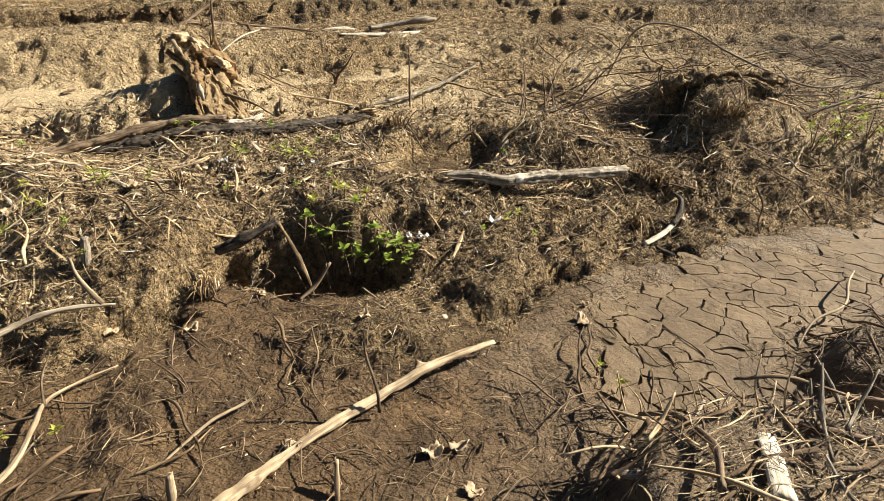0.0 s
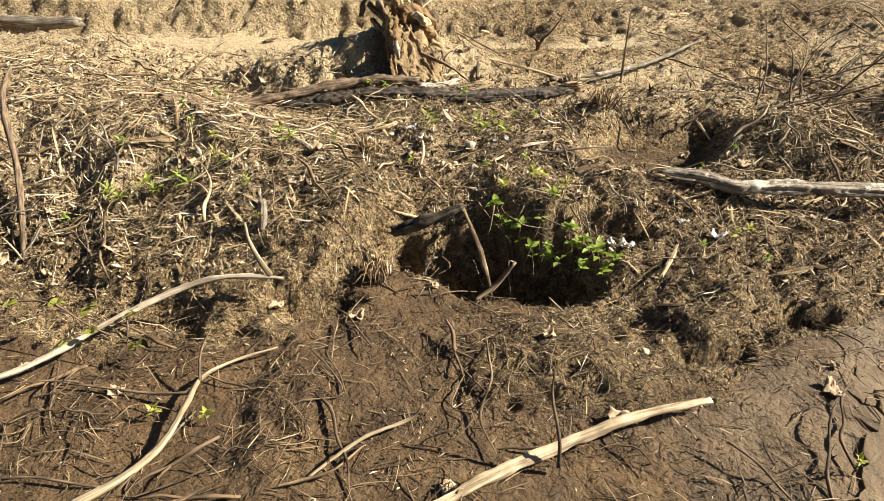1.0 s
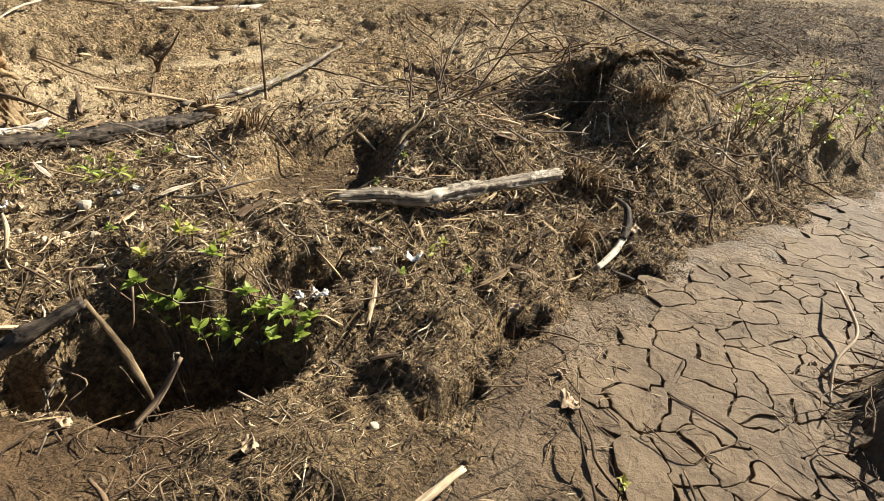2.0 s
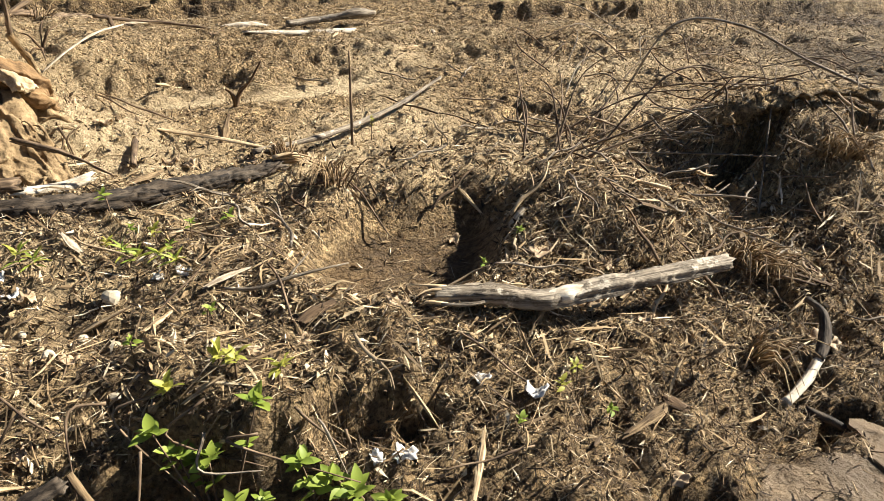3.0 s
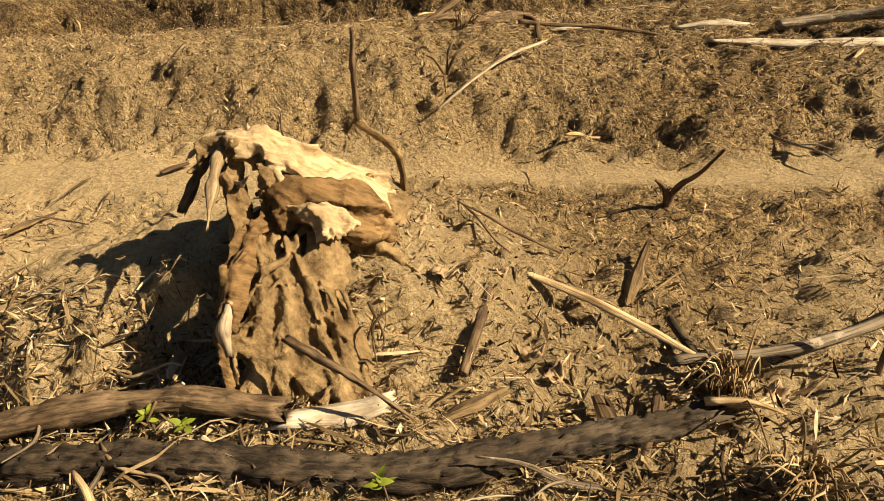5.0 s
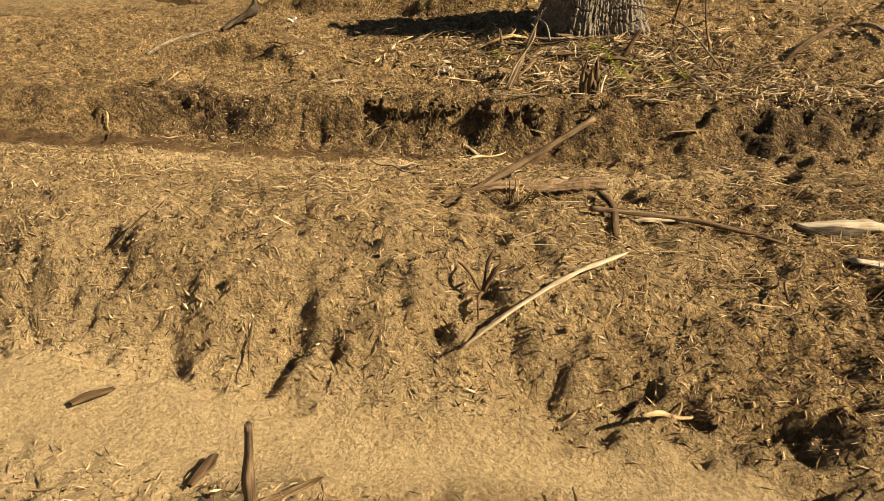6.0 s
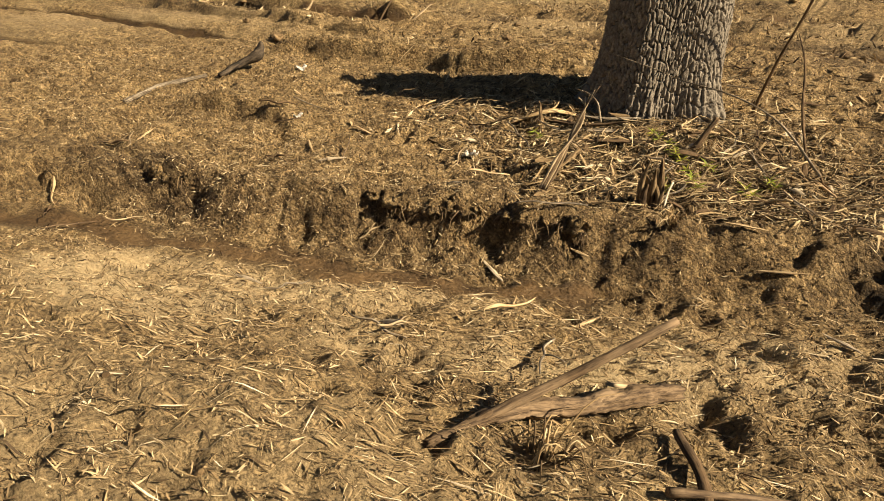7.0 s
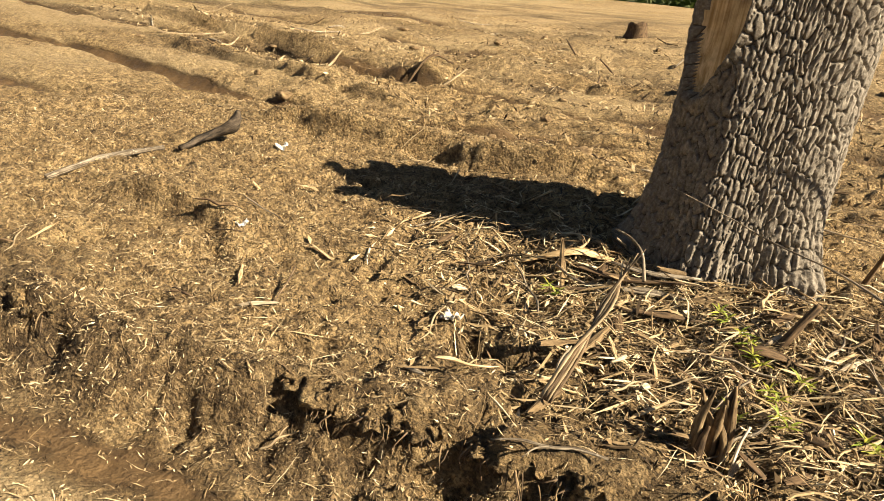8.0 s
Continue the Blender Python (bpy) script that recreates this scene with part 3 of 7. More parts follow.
def build_ground():
    xs = np.concatenate([-widening(9.0, 0.05, 420)[::-1], spread([(-8.95, -4.4, 0.042), (-4.4, 2.4, 0.018), (2.4, 4.4, 0.04)]), widening(4.4, 0.05, 420)])
    ys = np.concatenate([0.9 - widening(0.05, 0.06, 380)[::-1], spread([(0.9, 6.2, 0.018), (6.2, 8.0, 0.02), (8.0, 10.4, 0.031)]), widening(10.4, 0.034, 420)])
    x, y = np.meshgrid(xs, ys, indexing="ij")
    z = height(x, y)
    far = np.hypot(x + 2, y - 6)
    z = z + 0.5 * grain(x, y, 23, 31) * step((far - 25) / 60)
    SURFACE.extend([xs, ys, z])
    n, k = x.shape
    i, j = np.meshgrid(np.arange(n - 1), np.arange(k - 1), indexing="ij")
    a = i * k + j
    me = mesh_of("ground", np.stack([x, y, z], -1), np.stack([a, a + k, a + k + 1, a + 1], -1).reshape(-1, 4), EARTH)
    wet = wetness(x, y) * step((40 - far) / 10)
    d = y - foot_3(x)
    sand = np.exp(-(((d + 0.16 + 0.05 * grain(x, y, 0.2, 41)) / 0.19) ** 2)) * step((0.2 - x) / 0.6) + 1.0 * dome(x, y, -1.9, 4.1, 1.9, 0.95)
    sand = sand + 0.55 * step((d + 0.1) / 0.2) * (1 - step((d - 0.7) / 0.8)) * step((-0.9 - x) / 0.8) * (0.75 + 0.25 * grain(x, y, 0.3, 42)) + 0.8 * step((y - 3.8) / 0.5) * step((x + 0.7) / 0.4) * step((7.6 - y) / 0.5) * (1 - step(2 * basin(x, y))) * np.clip(0.6 + grain(x, y, 0.4, 45), 0, 1) + 0.35 * step((far - 5.5) / 3) * np.clip(0.55 + grain(x, y, 0.9, 43), 0, 1)
    d = y - foot_2(x)
    sand = sand + 0.9 * step((d + 1.5) / 0.4) * step((-0.25 - d) / 0.25) * step((-1.2 - x) / 0.8) * np.clip(0.7 + grain(x, y, 0.35, 47), 0, 1)
    sand = sand + 0.6 * step((-1.3 - x) / 0.5) * step((y - 2.2) / 0.4) * step((4.2 - y) / 0.5)
    sand = sand + 0.45 * np.exp(-(((y - 3.35 - 0.3 * (x + 1.5)) / 0.5) ** 2)) * step((0.2 - x) / 0.6) * (1 - step(3 * basin(x, y)))
    green = step((far - 78) / 8 + 0.4 * grain(x, y, 7, 44))
    silt = step((x + 0.1 + 0.2 * grain(x, y, 0.3, 46) + 0.8 * grain(x, y, 1.7, 113) * step((0.8 - y) / 1.0)) / 0.9) * step((foot_1(x) + 0.3 - y) / 0.2)
    # shadow among the brush, put into the ground colour as a broken dark area
    brush = step((x - 2.1 + 0.7 * grain(x, y, 1.1, 112)) / 1.2) * step((y - 3.4) / 0.5) * step((14 - y) / 4) * np.clip(0.8 + 0.6 * grain(x, y, 0.5, 108), 0, 1)
    d = y - foot_2(x)
    edge = np.exp(-(((d - 0.2) / 0.35) ** 2)) * np.clip(0.55 + 0.5 * grain(x, y, 0.4, 109), 0, 1) + 0.35 * tree_foot(x, y)
    shore = 0.3 * step((3.15 - y + 0.25 * (x + 0.5)) / 0.5) * step((x + 1.7) / 0.6) * np.clip(0.6 + 0.6 * grain(x, y, 0.3, 110), 0, 1)
    field = step((y - 8.8) / 1.0) * step((60 - far) / 20) * np.clip(1.3 * grain(0.06 * (0.93 * x + 0.37 * y), 0.93 * y - 0.37 * x, 0.4, 111) - 0.05, 0, 0.8)
    # darker brown soil together with the painted brush shadow
    dark_soil_shade = np.clip(np.maximum(np.maximum(brush, field), np.maximum(edge, shore)), 0, 1)
    sand = sand * (1 - dark_soil_shade)
    for name, values in (("wet", wet), ("dark_soil_shade", dark_soil_shade), ("silt", silt), ("sand", np.clip(sand, 0, 1)), ("green", green)):
        me.attributes.new(name, "FLOAT", "POINT").data.foreach_set("value", values.astype(np.float32).ravel())
    return tagged(part("ground", me), "uneven brown earth and drying mud strewn with litter", "ground", kind="structure")


build_ground()


# ---- loose litter ----
def sown(n, box, density, seed):
    """n places in box (x0, y0, x1, y1), thinned out by density(x, y) from 0 to 1."""
    rng = np.random.default_rng(seed)
    xy = np.empty((0, 2))
    while len(xy) < n:
        p = rng.random((4 * n, 2)) * (box[2] - box[0], box[3] - box[1]) + box[:2]
        xy = np.vstack([xy, p[rng.random(len(p)) < density(p[:, 0], p[:, 1])]])
    return xy[:n], rng


def litter(name, n, box, density, size, girth, mat, seed, label, category, lift=0.012, lean=0.25, hang=0.12, flat=0.5, flow=0.4, fine=False):
    """Thousands of straws, chips and root threads lying on the ground, hanging down the steep faces. flow: the share that the water laid along the banks; fine: one bend less."""
    xy, rng = sown(n, box, density, seed)
    e = 0.03
    slope = np.stack([height(xy[:, 0] + e, xy[:, 1], False) - height(xy[:, 0] - e, xy[:, 1], False), height(xy[:, 0], xy[:, 1] + e, False) - height(xy[:, 0], xy[:, 1] - e, False)], -1) / (2 * e)
    steep = np.linalg.norm(slope, axis=1)
    turn = rng.random(n) * 2 * np.pi
    down = np.arctan2(slope[:, 1], slope[:, 0]) + 0.35 * rng.standard_normal(n)
    turn = np.where(rng.random(n) < flow, 0.52 + 0.3 * rng.standard_normal(n), turn)
    turn = np.where(rng.random(n) < hang * step((steep - 0.35) / 0.5), down, turn)
    long = size[0] + (size[1] - size[0]) * rng.random(n) ** 2.2
    wide = girth[0] + (girth[1] - girth[0]) * rng.random(n) ** 2
    long = long / (1 + 0.7 * np.clip(steep - 0.5, 0, 3))
    wide = np.minimum(wide, long * 0.1)
    way = np.stack([np.cos(turn), np.sin(turn)], -1)
    bend = 0.2 * long * rng.standard_normal(n)
    across = np.stack([-way[:, 1], way[:, 0]], -1)
    p = []
    up = lift * rng.random(n) ** 1.5
    tip = lean * long * rng.random(n) ** 3 * (rng.random(n) < 0.5)
    for s in (-0.5, -0.17, 0.17, 0.5):
        q = xy + way * (s * long)[:, None] + across * (bend * (0.25 - s * s))[:, None]
        z = height(q[:, 0], q[:, 1]) + up + wide * 0.3 + tip * (s + 0.5)
        p.append(np.column_stack([q, z]))
    for k in (1, 2):
        p[k][:, 2] = np.maximum(p[k][:, 2], p[0][:, 2] * (1 - k / 3) + p[3][:, 2] * k / 3)
    side, top = np.column_stack([across, np.zeros(n)]), np.tile([0, 0, 1.0], (n, 1))
    roll = rng.random(n) * 2 * np.pi
    if fine:
        mid = 0.5 * (p[1] + p[2])
        verts = [p[0]] + [mid + wide[:, None] * 0.5 * (np.cos(roll + c * 2.0944)[:, None] * side + flat * np.sin(roll + c * 2.0944)[:, None] * top) for c in range(3)] + [p[3]]
        tri = [(0, 2, 1), (0, 3, 2), (0, 1, 3), (4, 1, 2), (4, 2, 3), (4, 3, 1)]
        faces = (np.array(tri)[None] + 5 * np.arange(n)[:, None, None]).reshape(-1, 3)
        return tagged(part(name, mesh_of(name, np.stack(verts, 1), faces, mat, False)), label, category, kind="stuff")
    verts = [p[0]]
    for k in (1, 2):
        for c in range(3):
            a = roll + c * 2.0944
            verts.append(p[k] + wide[:, None] * 0.5 * (np.cos(a)[:, None] * side + flat * np.sin(a)[:, None] * top))
    verts.append(p[3])
    verts = np.stack(verts, 1)
    tri = [(0, 2, 1), (0, 3, 2), (0, 1, 3), (7, 4, 5), (7, 5, 6), (7, 6, 4)]
    for c in range(3):
        a, b = 1 + c, 1 + (c + 1) % 3
        tri += [(a, b, b + 3), (a, b + 3, a + 3)]
    faces = (np.array(tri)[None] + 8 * np.arange(n)[:, None, None]).reshape(-1, 3)
    return tagged(part(name, mesh_of(name, verts, faces, mat, False)), label, category, kind="stuff")


def crumbs(name, n, box, density, size, mat, seed, label):
    """Clods and crumbs of soil."""
    xy, rng = sown(n, box, density, seed)
    t = (1 + 5**0.5) / 2
    ico = np.array([(-1, t, 0), (1, t, 0), (-1, -t, 0), (1, -t, 0), (0, -1, t), (0, 1, t), (0, -1, -t), (0, 1, -t), (t, 0, -1), (t, 0, 1), (-t, 0, -1), (-t, 0, 1)]) / 1.9
    tri = np.array([(0, 11, 5), (0, 5, 1), (0, 1, 7), (0, 7, 10), (0, 10, 11), (1, 5, 9), (5, 11, 4), (11, 10, 2), (10, 7, 6), (7, 1, 8), (3, 9, 4), (3, 4, 2), (3, 2, 6), (3, 6, 8), (3, 8, 9), (4, 9, 5), (2, 4, 11), (6, 2, 10), (8, 6, 7), (9, 8, 1)])
    r = size[0] + (size[1] - size[0]) * rng.random(n) ** 3
    lump = ico[None] * (0.75 + 0.5 * rng.random((n, 12, 1))) * (0.6 + 0.8 * rng.random((n, 1, 3))) * r[:, None, None]
    z = height(xy[:, 0], xy[:, 1]) + 0.15 * r
    verts = lump + np.column_stack([xy, z])[:, None]
    faces = (tri[None] + 12 * np.arange(n)[:, None, None]).reshape(-1, 3)
    return tagged(part(name, mesh_of(name, verts, faces, mat, False)), label, "soil", kind="stuff")


def dry_land(x, y):
    return np.clip(1 - 1.15 * wetness(x, y), 0.0, 1) * (1 - step(4 * pit(x, y))) * (1 - 0.96 * step(3 * basin(x, y) - 0.6)) * (1 - 0.93 * step(2 * dome(x, y, -1.98, 4.02, 0.62, 0.34, 0.15))) * (1 - 0.95 * np.exp(-(((y - foot_3(x) + 0.17) / 0.16) ** 4)) * step((0.2 - x) / 0.6))


def strand(x, y):
    """Where the flood left its thickest line of litter."""
    mid = 3.3 + 0.3 * (x + 1.5)
    return np.exp(-(((y - mid) / 0.55) ** 2)) + 0.4 * np.exp(-(((y - mid + 0.5) / 0.4) ** 2)) + 0.8 * dome(x, y, -2.0, 2.65, 0.9, 0.7)


def pale_bank(x, y):
    """The drier end of the first bank."""
    return step((-1.2 - x) / 0.4) * step((y - 2.1) / 0.3)


def bare_soil(x, y):
    """Where the bank's soil lies bare above the hollow and beside the log."""
    return dome(x, y, -0.84, 3.28, 0.36, 0.3, 0.3) + 0.75 * dome(x, y, 0.5, 2.95, 0.36, 0.24, 0.7)


def bits(name, n, box, density, size, girth, mat, seed, label):
    """Crumbly splinters and flakes of soil and chaff."""
    xy, rng = sown(n, box, density, seed)
    long = size[0] + (size[1] - size[0]) * rng.random(n) ** 1.6
    wide = girth[0] + (girth[1] - girth[0]) * rng.random(n)
    way = rng.standard_normal((n, 3)) * (1, 1, 0.75)
    way /= np.linalg.norm(way, axis=1)[:, None]
    side = np.cross(way, rng.standard_normal((n, 3)))
    side /= np.linalg.norm(side, axis=1)[:, None]
    over = np.cross(way, side)
    mid = np.column_stack([xy, height(xy[:, 0], xy[:, 1]) + 0.25 * wide + 0.3 * long * np.abs(way[:, 2])])
    a, w = way * long[:, None] / 2, wide[:, None] / 2
    verts = np.stack([mid - a, mid + side * w, mid - side * w * 0.6 + over * w, mid + a], 1)
    tri = np.array([(0, 1, 2), (3, 2, 1), (0, 2, 3), (0, 3, 1)])
    faces = (tri[None] + 4 * np.arange(n)[:, None, None]).reshape(-1, 3)
    return tagged(part(name, mesh_of(name, verts, faces, mat, False)), label, "soil", kind="stuff")


bits("bank_bits", 92000, (-5.0, 2.1, 2.6, 7.3), lambda x, y: dry_land(x, y) * np.maximum(step((y - 3.3) / 0.3), 0.8 * pale_bank(x, y)) * (0.6 + 0.4 * np.clip(bank_face(x, y), 0, 1)) * (1 - np.exp(-(((y - foot_3(x) + 0.17) / 0.2) ** 4)) * step((0.2 - x) / 0.6)), (0.008, 0.05), (0.002, 0.007), BITS, 521, "crumbs of soil, chaff and root ends on the bank")
bits("field_bits", 66000, (-8.0, 6.2, 2.0, 10.5), lambda x, y: dry_land(x, y) * (0.6 + 0.4 * grain(x, y, 0.4, 54)), (0.008, 0.038), (0.003, 0.009), BITS, 522, "crumbs of soil and chaff over the field edge")
bits("shore_bits", 46000, (-2.8, 1.7, 2.8, 4.3), lambda x, y: dry_land(x, y) * step((4.1 - y) / 0.5) * (1 - 0.85 * pale_bank(x, y)), (0.006, 0.04), (0.0015, 0.006), BITS_DARK, 523, "damp crumbs of soil and rotten chaff on the bank")
bits("mud_bits", 7000, (-2.4, 1.0, 2.8, 3.3), lambda x, y: wetness(x, y) * (1 - 0.3 * crust(x, y)) * np.clip(0.4 + grain(x, y, 0.22, 55), 0.03, 1), (0.006, 0.035), (0.002, 0.007), BITS_DARK, 524, "dark crumbs and rotten chaff on wet mud")
bits("side_bits", 16000, (1.8, 4.3, 6.5, 10.0), lambda x, y: step((x - 1.8) / 0.8), (0.012, 0.08), (0.003, 0.012), MUD_STRAW, 528, "dark crumbs and twig bits beyond the mud")
litter("side_litter", 5000, (1.6, 4.2, 6.5, 9.0), lambda x, y: step((x - 1.6) / 0.8), (0.04, 0.3), (0.002, 0.006), MUD_STRAW, 529, "dark tangled brush litter beyond the mud", "litter", lift=0.08, lean=0.6)
bits("far_bits", 34000, (-18, 9.8, 8, 24), lambda x, y: np.clip(1.6 - np.hypot(x + 3, y - 8) / 14, 0.05, 1), (0.02, 0.13), (0.007, 0.03), BITS, 525, "clods and chaff over the churned field")
litter("pool_litter", 260, (-0.9, 3.2, 0.7, 4.4), lambda x, y: step(2 * basin(x, y)), (0.02, 0.1), (0.002, 0.006), STRAW_DARK, 526, "dark twig bits on the floor of a dried puddle", "litter", lift=0.004)
litter("shore_litter", 13000, (-3.2, 1.7, 3.2, 4.4), lambda x, y: dry_land(x, y) * step((4.2 - y) / 0.5) * (1 - 0.7 * pale_bank(x, y)) * (1 - 0.8 * bare_soil(x, y)) * (0.4 + 0.2 * bank_face(x, y) + 0.4 * strand(x, y)), (0.02, 0.12), (0.0012, 0.0048), STRAW_DARK, 501, "dark damp straw, rootlets and twig bits on the bank", "litter", fine=True)
litter("strand_litter", 12000, (-3.4, 2.0, 3.0, 5.0), lambda x, y: dry_land(x, y) * strand(x, y) * (1 - 0.95 * bare_soil(x, y)) * (0.55 + 0.45 * grain(x, y, 0.35, 51)), (0.02, 0.16), (0.002, 0.011), STRAW_PALE, 502, "bleached straw and reed bits left by high water", "litter", lift=0.03)
litter("reed_litter", 2300, (-3.2, 2.2, 0.0, 4.0), lambda x, y: dry_land(x, y) * np.clip(strand(x, y), 0, 1) * step((-0.95 - x) / 0.6) * (1 - 0.95 * bare_soil(x, y)), (0.03, 0.17), (0.003, 0.013), STRAW_REED, 532, "broad bleached reed stems and straw along the strand line", "litter", lift=0.035, flow=0.45, flat=0.4)
litter("near_litter", 17000, (-1.9, 2.2, 1.3, 4.1), lambda x, y: dry_land(x, y) * (1 - 0.85 * bare_soil(x, y)) * (0.45 + 0.1 * bank_face(x, y) + 0.55 * strand(x, y)), (0.010, 0.06), (0.0015, 0.0058), STRAW_NEAR, 527, "tangled straw, rootlets and chaff over the bank", "litter", lift=0.03, lean=0.5, fine=True)
litter("mud_litter", 7500, (-2.4, 1.0, 2.8, 3.3), lambda x, y: wetness(x, y) * np.clip(0.12 + 0.3 * crust(x, y) * np.clip(0.2 + grain(x, y, 0.2, 56), 0, 1) + 0.25 * step((0.5 - x) / 0.6) * np.clip(0.4 + grain(x, y, 0.25, 52), 0, 1) + 0.6 * dome(x, y, -0.32, 2.2, 0.5, 0.36) + 0.9 * dome(x, y, -0.95, 1.8, 0.2, 0.55, 0.3) + 0.35 * dome(x, y, 0.35, 1.75, 0.5, 0.45) + 0.9 * dome(x, y, 1.6, 2.15, 0.7, 0.4), 0, 1), (0.02, 0.17), (0.0018, 0.005), MUD_STRAW, 503, "dark twig bits and rootlets pressed into wet mud", "litter", lift=0.012, flow=0.1)
litter("bank_litter", 12000, (-6.0, 4.0, 2.5, 7.2), lambda x, y: (0.25 + 0.75 * bank_face(x, y)) * dry_land(x, y) * (1 - np.exp(-(((y - foot_3(x) + 0.17) / 0.2) ** 4)) * step((0.2 - x) / 0.6)), (0.012, 0.085), (0.0012, 0.005), STRAW_FIELD, 504, "short brown stubble and root threads on the bank", "litter", lift=0.01, fine=True)
litter("field_litter", 13000, (-9.0, 6.0, 3.0, 10.5), lambda x, y: np.clip(0.3 + 0.9 * grain(x, y, 0.5, 53), 0.06, 1) * dry_land(x, y), (0.02, 0.17), (0.0018, 0.007), STRAW_FIELD, 505, "trampled stubble and straw over the field edge", "litter", lift=0.012, flow=0.6, fine=True)
litter("flat_litter", 10500, (-5.6, 5.0, 1.6, 7.6), lambda x, y: dry_land(x, y) * step((y - foot_3(x) - 0.45) / 0.3) * step((foot_2(x) - 0.05 - y) / 0.2) * np.clip(0.45 + 0.25 * step((x + 3.2) / 1.0) + 0.7 * grain(x, y, 0.45, 57), 0.06, 1), (0.02, 0.13), (0.0015, 0.0065), STRAW_PALE, 530, "pale straw and reed bits washed flat between the banks", "litter", lift=0.02, flow=0.7)
bits("tree_bits", 9000, (-5.2, 7.0, 0.4, 10.0), tree_foot, (0.02, 0.08), (0.006, 0.022), STRAW_FIELD, 533, "chips of bark and wood heaped round the tree")
bits("strand_bits", 26000, (-3.2, 2.0, 1.6, 4.6), lambda x, y: dry_land(x, y) * strand(x, y) * (1 - 0.8 * bare_soil(x, y)), (0.012, 0.06), (0.004, 0.015), STRAW_NEAR, 531, "chips, husks and reed scraps along the strand line")
litter("tree_litter", 7500, (-5.5, 6.8, 0.5, 10.2), lambda x, y: tree_foot(x, y), (0.03, 0.22), (0.003, 0.015), STRAW_FIELD, 506, "bark strips, sticks and straw heaped round the tree", "litter", lift=0.05)
litter("far_litter", 14000, (-30, 9.5, 14, 30), lambda x, y: np.clip(1.6 - np.hypot(x + 3, y - 8) / 16, 0.05, 1), (0.05, 0.3), (0.005, 0.016), STRAW_FIELD, 507, "straw and broken stalks over the churned field", "litter", lift=0.02, flow=0.7, fine=True)
crumbs("soil_crumbs", 3500, (-6.5, 1.6, 3.0, 9.0), lambda x, y: dry_land(x, y) * (0.15 + 0.85 * np.clip(bank_face(x, y), 0, 1)) * (1 - 0.85 * np.exp(-(((y - foot_3(x) + 0.16) / 0.17) ** 2))), (0.003, 0.011), CRUMB, 508, "loose brown crumbs and clods of soil")


# ---- trees ----
def worley(u, v, seed, wrap=0):
    """Distance to the nearest border between cells of size 1, for bark plates."""
    iu, iv = np.floor(u), np.floor(v)
    near = np.full(u.shape, 9.0)
    second = near.copy()
    for a in (-1, 0, 1):
        for b in (-1, 0, 1):
            cu, cv = iu + a, iv + b
            k = np.mod(cu, wrap) if wrap else cu
            d = np.hypot(cu + 0.15 + 0.7 * lattice(k, cv, seed) - u, cv + 0.1 + 0.8 * lattice(k, cv, seed + 9) - v)
            second = np.minimum(second, np.maximum(d, near))
            near = np.minimum(near, d)
    return second - near


